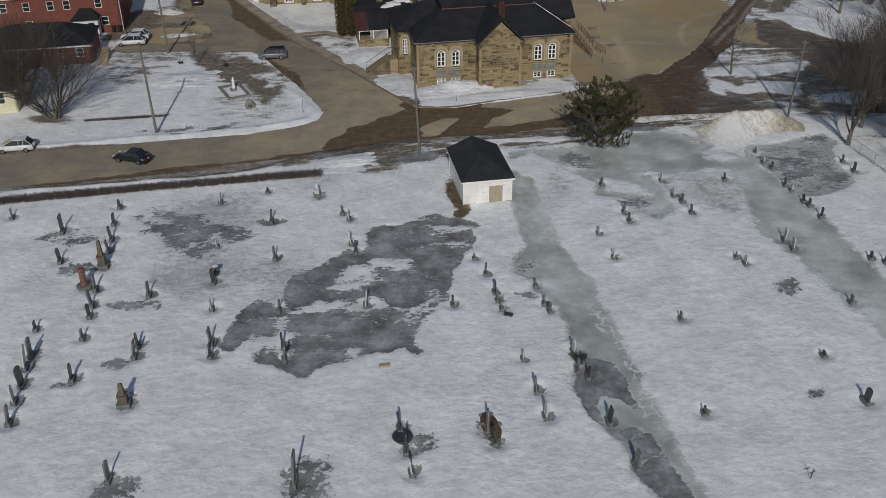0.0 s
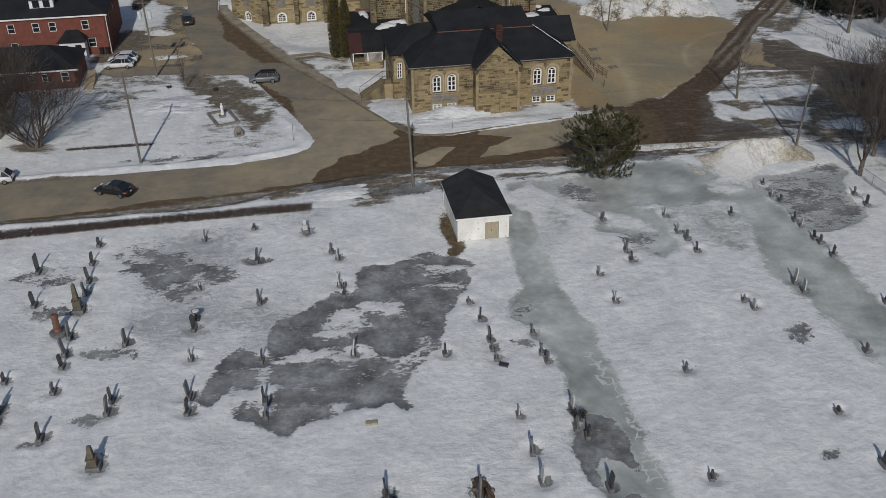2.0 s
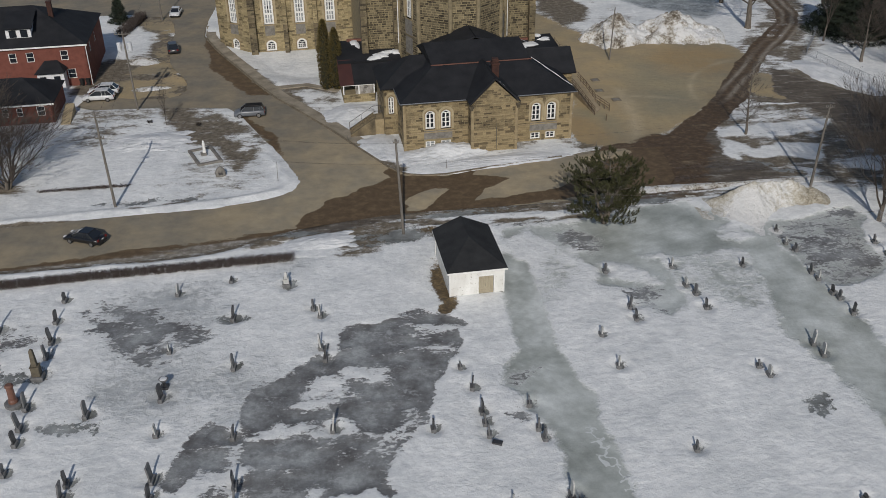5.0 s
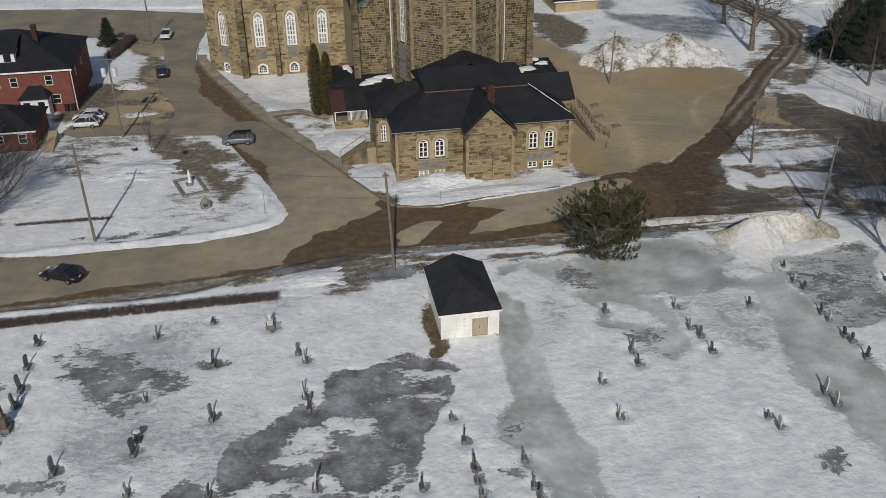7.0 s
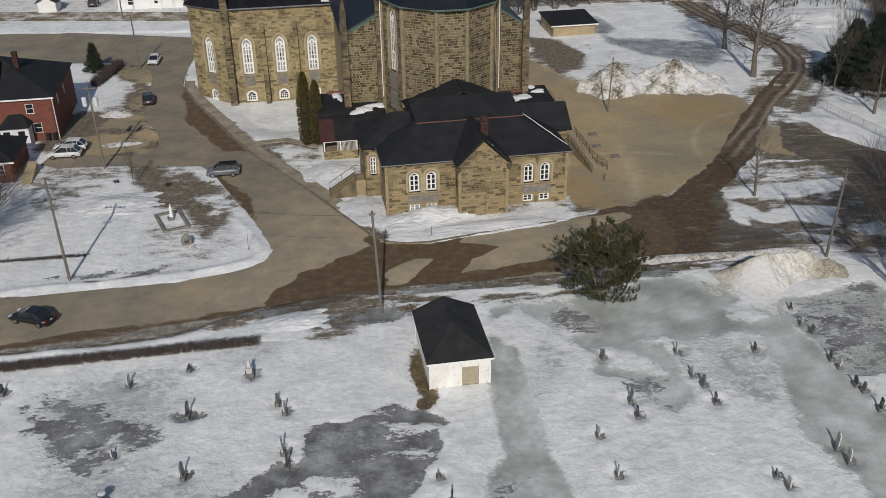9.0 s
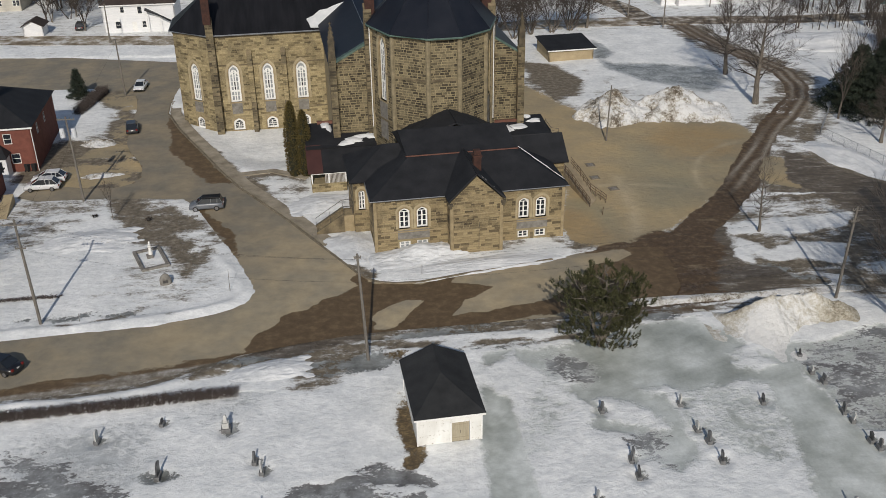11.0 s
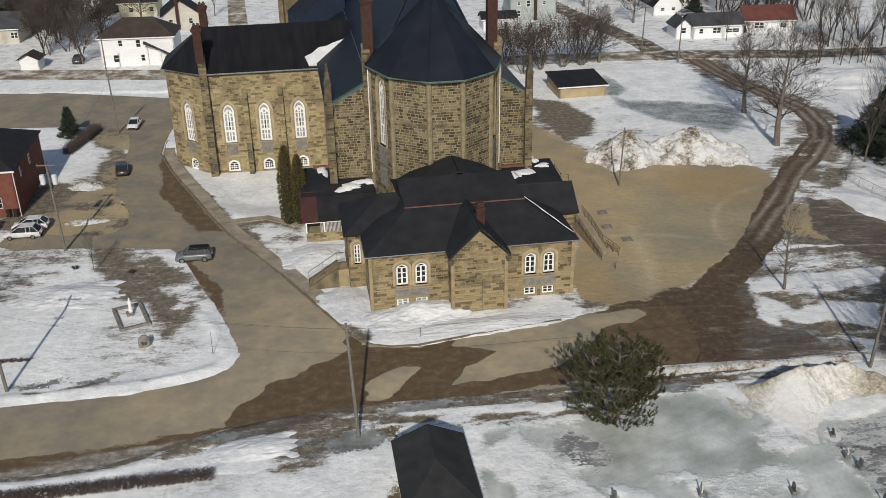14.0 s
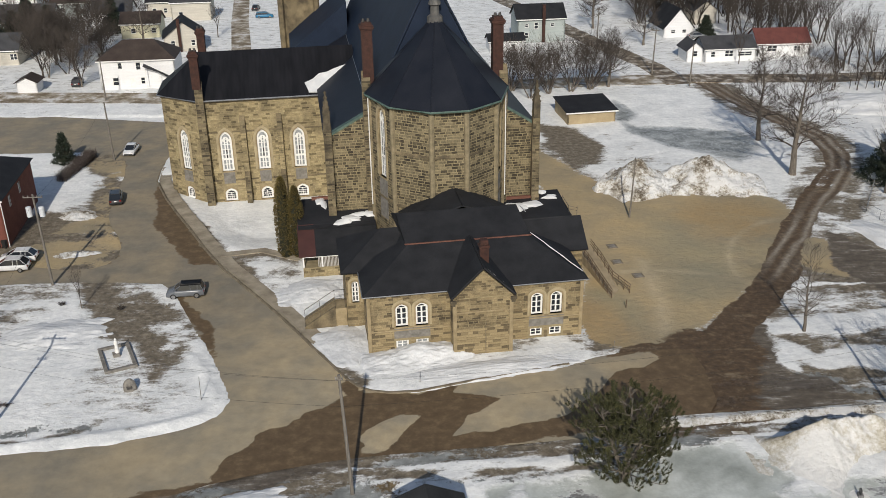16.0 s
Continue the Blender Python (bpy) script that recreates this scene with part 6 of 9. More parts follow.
# ---- poles ----
def utility_pole(x, y, h, lean=(0, 0), arms=((0.5, 1.2),), label="weathered wooden utility pole with crossarm", cans=0, turn=0):
    t = thing("utility_pole", pose(x, y, 0, 0, 0, turn), label, "pole", "utility poles")
    bm = bmesh.new()
    tube(bm, [(0, 0, -0.3), (lean[0] * 0.5, lean[1] * 0.5, h / 2), (lean[0], lean[1], h)], [0.17, 0.14, 0.11], 10)
    part("post", bm, M["wood_grey"], t)
    for down, half in arms:
        z = h - down
        k = z / h
        bm = bmesh.new()
        box(bm, lean[0] * k - half, lean[0] * k + half, lean[1] * k - 0.17, lean[1] * k - 0.05, z - 0.06, z + 0.06, 0.01)
        a = part("crossarm", bm, M["wood_grey"], t)
        for s in (-1, -0.5, 0.5, 1):
            bm = bmesh.new()
            lathe(bm, [(0.03, 0.05), (0.06, 0.1), (0.045, 0.16), (0.06, 0.2), (0.02, 0.25)], 8)
            part("insulator", moved(bm, Matrix.Translation((lean[0] * k + s * half * 0.93, lean[1] * k - 0.11, z))), M["grey_stone"], a)
    for i in range(cans):
        s = (-1, 1)[i % 2]
        bm = bmesh.new()
        lathe(bm, [(0.2, -0.62), (0.32, -0.6), (0.32, 0.45), (0.28, 0.58), (0.1, 0.62)], 14)
        part("transformer", moved(bm, Matrix.Translation((lean[0] + s * 0.72, lean[1] - 0.1, h - 2.1))), M["galv_light"], t, "pale grey can transformer")
    return t


M["galv_light"] = simple("pale_grey_steel", (0.5, 0.52, 0.54), (0.62, 0.64, 0.66), 2, 0.5)
utility_pole(-37.3, 22.4, 11.6, (-0.3, 0.3), ((0.5, 1.2), (3.0, 0.5)))
utility_pole(-4.1, 13.2, 11.0, (-0.5, 0.6), ((0.35, 0.3),), "weathered wooden utility pole leaning slightly beside the road")
utility_pole(44.4, 20.4, 10.4, (0.6, 0.4), ((0.4, 0.5), (1.6, 0.4)), "dark wooden utility pole at the end of the snow bank")
utility_pole(-41.2, 53.0, 11.5, (-0.3, 0.3), ((0.35, 1.1),), "wooden utility pole with two grey can transformers", 2)
utility_pole(-46.3, 98.2, 9.5, (-0.2, 0.2), (), "plain wooden pole beside the car park")


# ---- headstones ----
M["marble"] = simple("white_marble", (0.4, 0.4, 0.38), (0.6, 0.6, 0.58), 1.5, 0.6)
M["granite"] = simple("grey_granite", (0.1, 0.1, 0.1), (0.2, 0.2, 0.2), 2.5, 0.5, fine=60)
M["dark_granite"] = simple("dark_granite", (0.03, 0.03, 0.032), (0.07, 0.07, 0.072), 2.5, 0.35, fine=60)
M["brown_stone"] = simple("brown_sandstone", (0.08, 0.068, 0.048), (0.15, 0.128, 0.092), 2.0, 0.85)
M["red_granite"] = simple("red_granite", (0.13, 0.06, 0.042), (0.2, 0.1, 0.07), 2.0, 0.5)
TONES = [("dark_granite", "dark weathered stone"), ("granite", "grey granite"), ("dark_granite", "dark granite"), ("granite", "grey granite"), ("marble", "weathered white marble")]


def slab_mesh(w, th, h, top):
    """An upright stone: broad face to the east and west, with the given kind of top."""
    n = 6
    if top == "round":
        pts = [(-w / 2, 0), (-w / 2, h - w * 0.35)] + [(-w / 2 * math.cos(math.pi * i / n), h - w * 0.35 + w * 0.35 * math.sin(math.pi * i / n)) for i in range(1, n)] + [(w / 2, h - w * 0.35), (w / 2, 0)]
    elif top == "point":
        pts = [(-w / 2, 0), (-w / 2, h - w * 0.3), (0, h), (w / 2, h - w * 0.3), (w / 2, 0)]
    else:
        pts = [(-w / 2, 0), (-w / 2, h), (w / 2, h), (w / 2, 0)]
    bm = bmesh.new()
    flat_prism(bm, pts[::-1], -th / 2, th / 2)
    bmesh.ops.recalc_face_normals(bm, faces=bm.faces)
    bmesh.ops.bevel(bm, geom=[e for e in bm.edges if e.calc_face_angle(0) > 1.0], offset=0.015, segments=1, affect="EDGES")
    bmesh.ops.rotate(bm, cent=(0, 0, 0), matrix=Matrix.Rotation(math.pi / 2, 3, "Z"), verts=bm.verts)
    return bm


hr = random.Random(11)


def headstone(x, y, h, i):
    key, word = TONES[(i * 7 + int(h * 10)) % 5]
    top = ("round", "flat", "point", "round")[(i * 3 + int(h * 10)) % 4]
    lean = hr.uniform(-7, 7)
    kind = ("round-topped", "square-topped", "pointed", "round-topped")[(i * 3 + int(h * 10)) % 4]
    t = thing("headstone", pose(x, y, 0.0, 0, 0, hr.uniform(-9, 9)), f"{kind} {word} headstone standing in melted snow", "headstone", "headstones")
    w = min(0.85, 0.36 + 0.25 * h) * hr.uniform(0.85, 1.15)
    b = bmesh.new()
    box(b, -0.2, 0.2, -w * 0.62, w * 0.62, -0.15, 0.22, 0.02)
    part("base", b, M["granite"], t)
    bm = slab_mesh(w, 0.1 + 0.025 * h, h, top)
    part("slab", moved(bm, Matrix.Translation((0, 0, 0.2)) @ Matrix.Rotation(radians(lean), 4, "Y")), M[key], t)
    return t


for i, (x, y, h) in enumerate(WEST + MID + SOUTH + EAST + NORTH):
    if (x, y) not in MONUMENTS:
        headstone(x, y, h * 0.9, i)


def grave_bed(x, y, turn):
    """A low oval bed of leaves and earth inside a ring of field stones."""
    t = thing("grave_bed", pose(x, y, 0, 0, 0, turn), "oval grave bed of brown leaves and scattered field stones", "grave bed")
    r = random.Random(44)
    bm = bmesh.new()
    rings = []
    for k, (f, z) in enumerate(((1.0, -0.05), (0.82, 0.12), (0.5, 0.2), (0.2, 0.24))):
        rings.append([bm.verts.new((0.75 * f * math.cos(a * math.tau / 18) * r.uniform(0.9, 1.1), 1.75 * f * math.sin(a * math.tau / 18) * r.uniform(0.9, 1.1), z + r.uniform(-0.04, 0.06))) for a in range(18)])
    for a, b in zip(rings, rings[1:]):
        for k in range(18):
            bm.faces.new((a[k], a[(k + 1) % 18], b[(k + 1) % 18], b[k]))
    bm.faces.new(rings[-1])
    part("earth", bm, M["leaf_litter"], t, "heaped brown leaves")
    for k in range(9):
        a = k * math.tau / 9 + r.uniform(-0.3, 0.3)
        f = r.uniform(0.55, 1.0)
        bm = bmesh.new()
        bmesh.ops.create_icosphere(bm, subdivisions=1, radius=r.uniform(0.13, 0.24))
        for v in bm.verts:
            v.co = Vector((v.co.x * r.uniform(0.8, 1.2), v.co.y * r.uniform(0.8, 1.2), v.co.z * 0.7))
        part("field_stone", moved(bm, Matrix.Translation((0.8 * f * math.cos(a), 1.8 * f * math.sin(a), 0.05 + 0.15 * (1 - f)))), M["granite"], t)


M["leaf_litter"] = simple("leaf_litter", (0.035, 0.022, 0.014), (0.17, 0.105, 0.06), 4.0, 0.95, 0, 0.8, 0.05, fine=11)
grave_bed(-1.1, -35.6, 12)


def obelisk(x, y, h, w, mt, label):
    t = thing("monument", pose(x, y, 0, 0, 0, 4), label, "monument")
    bm = bmesh.new()
    box(bm, -w * 1.25, w * 1.25, -w * 1.25, w * 1.25, -0.15, 0.3, 0.03)
    part("plinth", bm, M["granite"], t)
    bm = bmesh.new()
    box(bm, -w * 0.85, w * 0.85, -w * 0.85, w * 0.85, 0.3, 0.3 + h * 0.3, 0.03)
    box(bm, -w * 0.97, w * 0.97, -w * 0.97, w * 0.97, 0.3 + h * 0.3, 0.38 + h * 0.3, 0.02)
    part("die", bm, mt, t)
    bm = bmesh.new()
    z = 0.38 + h * 0.3
    a = [bm.verts.new((sx * w * 0.55, sy * w * 0.55, z)) for sx, sy in ((-1, -1), (1, -1), (1, 1), (-1, 1))]
    b = [bm.verts.new((sx * w * 0.36, sy * w * 0.36, h * 0.93)) for sx, sy in ((-1, -1), (1, -1), (1, 1), (-1, 1))]
    ap = bm.verts.new((0, 0, h))
    for k in range(4):
        bm.faces.new((a[k], a[(k + 1) % 4], b[(k + 1) % 4], b[k]))
        bm.faces.new((b[k], b[(k + 1) % 4], ap))
    part("shaft", bm, mt, t)


def planter_monument(x, y, h, label):
    """A pedestal that carries a wide shallow bowl."""
    t = thing("planter_monument", pose(x, y, 0), label, "monument")
    bm = bmesh.new()
    box(bm, -0.35, 0.35, -0.35, 0.35, -0.15, 0.22, 0.03)
    part("base", bm, M["dark_granite"], t)
    bm = bmesh.new()
    lathe(bm, [(0.25, 0.22), (0.18, 0.3), (0.14, h - 0.25), (0.2, h - 0.1)], 10)
    part("pedestal", bm, M["dark_granite"], t)
    bm = bmesh.new()
    lathe(bm, [(0.16, h - 0.12), (0.32, h), (0.4, h + 0.16), (0.34, h + 0.16), (0.2, h + 0.06), (0.05, h + 0.04)], 16)
    b = part("bowl", bm, M["granite"], t, "shallow grey stone bowl")
    bm = bmesh.new()
    lathe(bm, [(0.36, h + 0.12), (0.3, h + 0.19), (0.1, h + 0.23)], 14)
    part("snow_fill", bm, M["snow"], b, "snow lying in the bowl")


planter_monument(-25.2, -12.0, 0.8, "dark stone pedestal with a shallow bowl among the graves")
obelisk(-36.5, -9.7, 3.1, 0.42, M["brown_stone"], "tall brown sandstone obelisk on a square granite plinth")
obelisk(-29.9, -30.9, 2.2, 0.42, M["brown_stone"], "short tapered brown stone monument in melted snow")
obelisk(-16.1, 3.6, 1.6, 0.32, M["marble"], "small weathered monument on bare earth by the hedge")
col = thing("column_monument", pose(-37.4, -13.2, 0), "polished red granite column monument on a round base", "monument")
bm = bmesh.new()
lathe(bm, [(0.75, -0.1), (0.75, 0.2), (0.6, 0.25)], 16)
part("base", bm, M["granite"], col)
bm = bmesh.new()
lathe(bm, [(0.4, 0.25), (0.4, 0.45), (0.32, 0.55), (0.28, 1.7), (0.35, 1.8), (0.35, 1.95), (0.25, 2.05)], 14)
part("column", bm, M["red_granite"], col)
bm = bmesh.new()
box(bm, -0.48, 0.48, -0.22, 0.22, -0.1, 0.3, 0.04)
solid("flat_marker", bm, M["door_tan"], pose(-9.1, -27.8, 0, 0, 0, 6), "low tan stone block marker in the snow", "marker")
bm = bmesh.new()
box(bm, -0.4, 0.4, -0.25, 0.25, -0.1, 0.25, 0.03)
solid("flat_marker", bm, M["dark_granite"], pose(2.2, -21.2, 0, 0, 0, -20), "low black granite marker in the snow", "marker")
cr = thing("grave_cross", pose(21.1, -43.1, 0, 0, 0, 25), "thin dark iron cross leaning in the snow", "cross")
bm = bmesh.new()
tube(bm, [(0, 0, -0.1), (0.12, 0, 1.0)], 0.035, 6)
part("upright", bm, M["iron"], cr)
bm = bmesh.new()
tube(bm, [(-0.2, 0, 0.75), (0.38, 0, 0.68)], 0.035, 6)
part("arm", bm, M["iron"], cr)


# ---- woody plants ----
def limb(vs, fs, path, radii, sides):
    k = len(vs)
    for i, p in enumerate(path):
        d = (path[min(i + 1, len(path) - 1)] - path[max(i - 1, 0)]).normalized()
        a = d.cross(Vector((0.3, 0.9, 0.31))).normalized()
        b = d.cross(a)
        for q in range(sides):
            w = q * math.tau / sides
            vs.append(p + (a * math.cos(w) + b * math.sin(w)) * radii[i])
    for i in range(len(path) - 1):
        for q in range(sides):
            r = (q + 1) % sides
            fs.append((k + i * sides + q, k + i * sides + r, k + (i + 1) * sides + r, k + (i + 1) * sides + q))


def branch(r, vs, fs, p, d, length, rad, level, last, up, spread, forks):
    steps = 3 if level < 3 else 2
    path, radii = [p.copy()], [rad]
    for i in range(steps):
        d = (d + Vector((r.gauss(0, 0.13), r.gauss(0, 0.13), r.gauss(0, 0.07) + up))).normalized()
        path.append(path[-1] + d * length / steps)
        radii.append(rad * (1 - 0.5 * (i + 1) / steps))
    limb(vs, fs, path, radii, 6 if level == 0 else 4 if level < 3 else 3)
    if level >= last:
        return
    n = forks + (1 if r.random() < 0.5 else 0)
    for i in range(n):
        t = r.uniform(0.35, 1.0) if i else 1.0
        k = min(int(t * steps), steps - 1)
        q = path[k].lerp(path[k + 1], t * steps - k)
        side = Vector((r.gauss(0, 1), r.gauss(0, 1), r.gauss(0, 0.35))).normalized()
        nd = (d + side * (spread if i else spread * 0.55)).normalized()
        branch(r, vs, fs, q, nd, length * r.uniform(0.58, 0.82), max(radii[k + 1] * 0.72, 0.012), level + 1, last, up, spread, forks)


TREES = {}


def tree_meshes(key, seed, h, stems, last, up, spread, forks, trunk, rad):
    r = random.Random(seed)
    tv, tf, bv, bf = [], [], [], []
    for s in range(stems):
        a = s * math.tau / stems + r.uniform(-0.4, 0.4)
        lean = 0.0 if stems == 1 else r.uniform(0.25, 0.6)
        d = Vector((math.cos(a) * lean, math.sin(a) * lean, 1)).normalized()
        p = Vector((math.cos(a) * 0.2 * (stems > 1), math.sin(a) * 0.2 * (stems > 1), -0.2))
        path = [p, p + d * h * trunk * 0.5, p + d * h * trunk + Vector((r.gauss(0, 0.1), r.gauss(0, 0.1), 0))]
        limb(tv, tf, path, [rad * 1.25, rad, rad * 0.85], 8)
        for i in range(3 if stems > 1 else 5):
            t = r.uniform(0.6, 1.0)
            q = path[0].lerp(path[2], t)
            w = r.uniform(0, math.tau)
            nd = (d + Vector((math.cos(w), math.sin(w), r.uniform(-0.1, 0.5))) * spread).normalized()
            branch(r, bv, bf, q, nd, h * (1 - trunk) * r.uniform(0.34, 0.46), rad * 0.55, 1, last, up, spread, forks)
        branch(r, bv, bf, path[2], d, h * (1 - trunk) * 0.45, rad * 0.75, 1, last, up, spread, forks)
    out = []
    for name, v, f, mt in (("trunk", tv, tf, "bark"), ("crown", bv, bf, "twig")):
        me = bpy.data.meshes.new(name)
        me.from_pydata(v, [], f)
        me.materials.append(M[mt])
        out.append(me)
    TREES[key] = out


def leader_tree(key, seed, h, rad, last=5):
    """A tree with one stem up to its tip and side branches all the way round it."""
    r = random.Random(seed)
    tv, tf, bv, bf = [], [], [], []
    path = [Vector((0, 0, -0.2))]
    n = 8
    for i in range(n):
        path.append(path[-1] + Vector((r.gauss(0, 0.08), r.gauss(0, 0.08), h * 0.84 / n)))
    radii = [rad * 1.3, rad] + [rad * (1 - 0.13 * i) for i in range(1, n)]
    limb(tv, tf, path, radii, 8)
    w = r.uniform(0, math.tau)
    for i in range(24):
        t = 0.25 + 0.75 * i / 23
        k = min(int(t * n), n - 1)
        q = path[k].lerp(path[k + 1], t * n - k)
        w += 2.4 + r.gauss(0, 0.35)
        rise = 0.45 + 0.9 * max(0, t - 0.3) + r.gauss(0, 0.12)
        d = Vector((math.cos(w), math.sin(w), rise)).normalized()
        branch(r, bv, bf, q, d, h * (0.205 - 0.1 * t) * r.uniform(0.75, 1.25), radii[k] * 0.36, 1, last, 0.05, 0.62, 3)
    branch(r, bv, bf, path[-1], Vector((0, 0, 1)), h * 0.12, radii[-1], 1, last, 0.06, 0.5, 3)
    out = []
    for name, v, f, mt in (("trunk", tv, tf, "bark"), ("crown", bv, bf, "twig")):
        me = bpy.data.meshes.new(name)
        me.from_pydata(v, [], f)
        me.materials.append(M[mt])
        out.append(me)
    TREES[key] = out


leader_tree("maple", 3, 15.5, 0.4)
leader_tree("maple_b", 8, 13, 0.33)
tree_meshes("clump", 4, 9, 5, 5, 0.03, 0.5, 3, 0.16, 0.13)
tree_meshes("clump_b", 14, 11, 4, 5, 0.06, 0.42, 3, 0.18, 0.15)
leader_tree("young", 31, 9.5, 0.15, 3)
tree_meshes("spread", 24, 12.5, 1, 6, 0.05, 0.5, 3, 0.17, 0.22)
tree_meshes("slim", 5, 10, 1, 4, 0.1, 0.38, 3, 0.3, 0.13)
tree_meshes("slim_b", 15, 12, 2, 4, 0.12, 0.34, 3, 0.25, 0.13)
tree_meshes("shrub", 6, 2.2, 7, 4, 0.05, 0.5, 3, 0.1, 0.035)


def bare_tree(key, x, y, label, scale=1.0, turn=0.0, name="bare_tree", category="tree", flat=1.0, group=""):
    t = thing(name, pose(x, y, 0, 0, 0, turn), label, category, group)
    t.scale = (scale * flat, scale * flat, scale)
    for nm, me in zip(("trunk", "crown"), TREES[key]):
        ob = new(nm, me)
        ob.parent = t
    return t


bare_tree("maple", 58.7, 82.4, "large bare maple with spreading branches beside the dirt track", 1.22, 20)
bare_tree("maple_b", 59.4, 99.0, "bare maple beside the snow-covered field", 1.15, 120)
bare_tree("young", 42.2, 36.4, "small leafless tree with pale bark on the snowy island", 1.1, 40)
bare_tree("clump", -51.8, 28.5, "big multi-stemmed bare tree on the lawn", 1.0, 10, flat=1.75)
bare_tree("clump", -59.5, 37.5, "dark multi-stemmed bare tree beside the yellow house", 1.3, 200)
bare_tree("clump_b", -56.8, 33.0, "tall multi-stemmed bare tree near the houses", 0.95, 80)
bare_tree("spread", 48.5, 11.5, "big spreading bare tree with fine twigs at the churchyard fence", 1.12, 30)
bare_tree("spread", 52.5, 16.5, "two-stemmed bare tree behind the churchyard fence", 1.0, 75)
bare_tree("clump_b", 57.0, 21.5, "multi-stemmed bare tree behind the fence", 1.1, 200)
bare_tree("clump", 55.0, 9.5, "bushy bare tree at the churchyard fence", 1.0, 300)
for i, (x, y, k_, sc) in enumerate(((60, 15, "slim_b", 1.1), (62, 26, "clump_b", 1.2), (58, 4, "clump_b", 1.1), (66, 34, "clump", 1.2), (54, -2, "clump", 0.9), (57, 12.5, "clump_b", 1.0), (61.5, 9, "clump", 1.2), (64.5, 20.5, "clump_b", 1.1), (59.5, 20, "clump", 1.0))):
    bare_tree(k_, x, y, "dense grey bare tree in the thicket behind the fence", sc, i * 47, group="thicket trees")
for i, (x, y, k_, sc) in enumerate(((70.4, 63.3, "maple_b", 0.75), (78, 68, "clump_b", 0.9), (84, 72, "clump", 1.1), (76, 56, "clump_b", 0.9), (83, 60, "clump", 1.1))):
    bare_tree(k_, x, y, "bare tree standing behind the chain-link fence", sc, i * 67, group="trees behind the fence")
bare_tree("slim", 68.8, 74.0, "bare tree beside the chain-link fence", 1.2, 10)
bare_tree("slim_b", 76.0, 84.0, "slim bare tree next to the dark conifer", 1.2, 50)
for i, (x, y, k, sc) in enumerate(((25.0, 127.5, "clump_b", 0.95), (29.0, 130.5, "clump", 1.1), (33.5, 131.5, "clump_b", 1.05), (37.5, 133, "clump", 1.25), (22, 133, "clump", 1.1), (41.5, 134.5, "maple_b", 0.85))):
    bare_tree(k, x, y, "bare deciduous tree behind the tan garage", sc, i * 67, group="trees behind the garage")
for i, (x, y, k, sc) in enumerate(((-71, 158, "spread", 0.95), (-65.4, 144.5, "spread", 0.85), (-77, 164, "spread", 1.0), (-81, 172, "clump_b", 1.0), (-69, 172, "maple_b", 1.0), (-86, 176, "maple_b", 0.9), (-75, 153, "slim_b", 0.8), (-62, 182, "maple_b", 0.9), (-45.5, 190, "slim", 0.9))):
    bare_tree(k, x, y, "tall bare tree among the far houses", sc, i * 51, group="far house trees")
for i, (x, y, k, sc) in enumerate(((57, 170, "maple_b", 0.8), (49, 190, "maple_b", 0.9), (62, 195, "clump_b", 1.0), (68, 188, "maple_b", 0.8), (73, 150, "slim", 0.8), (46, 150, "slim", 0.8), (52, 206, "maple", 0.8))):
    bare_tree(k, x, y, "bare street tree in deep snow", sc, i * 83, group="far street trees")
for x, y, sc in ((7.2, -28.6, 0.5), (-38.4, 47.6, 0.3), (-31.5, 46.2, 0.3)):
    bare_tree("shrub", x, y, "low leafless shrub poking through the snow", sc, x * 31, "bare_shrub", "shrub", group="bare shrubs")


def tuft_field(places, blades, size, seed, width):
    """Short flat needles in tufts, each pointing out from the given way."""
    r = np.random.RandomState(seed)
    p = np.repeat(np.array([q[0] for q in places]), blades, 0)
    d = np.repeat(np.array([q[1] for q in places]), blades, 0)
    v = d + r.normal(0, 0.55, p.shape)
    v /= np.linalg.norm(v, axis=1)[:, None]
    s = np.cross(v, r.normal(0, 1, p.shape))
    s /= np.linalg.norm(s, axis=1)[:, None]
    ln = size * r.uniform(0.6, 1.2, (len(p), 1))
    base, tip = p, p + v * ln
    co = np.stack([base - s * width, base + s * width, tip + s * width * 0.5, tip - s * width * 0.5], 1).reshape(-1, 3)
    fs = np.arange(len(co)).reshape(-1, 4)
    return co, fs


def needle_mat(name, lo, hi):
    m, n, l, b = material(name, 0.7)
    r = n.new("ShaderNodeNewGeometry").outputs["Random Per Island"]
    c = mixc(n, l, 1.0, ramp(n, l, r, lo, hi, 0.1, 0.9), ramp(n, l, tex(n, l, 0.8, 3), (0.65, 0.65, 0.65), (1.25, 1.25, 1.2)), "MULTIPLY")
    l.new(c, b.inputs["Base Color"])
    return m


M["pine_needle"] = needle_mat("pine_needles", (0.022, 0.027, 0.01), (0.085, 0.083, 0.03))
M["cedar_leaf"] = needle_mat("cedar_foliage", (0.055, 0.046, 0.012), (0.16, 0.12, 0.038))
M["spruce_needle"] = needle_mat("spruce_needles", (0.012, 0.02, 0.014), (0.035, 0.048, 0.03))


def leaf_part(name, co, fs, mt, parent, label=""):
    me = bpy.data.meshes.new(name)
    me.from_pydata(co.tolist(), [], fs.tolist())
    me.materials.append(mt)
    ob = new(name, me)
    ob.parent = parent
    if label:
        ob["label"] = label
    return ob


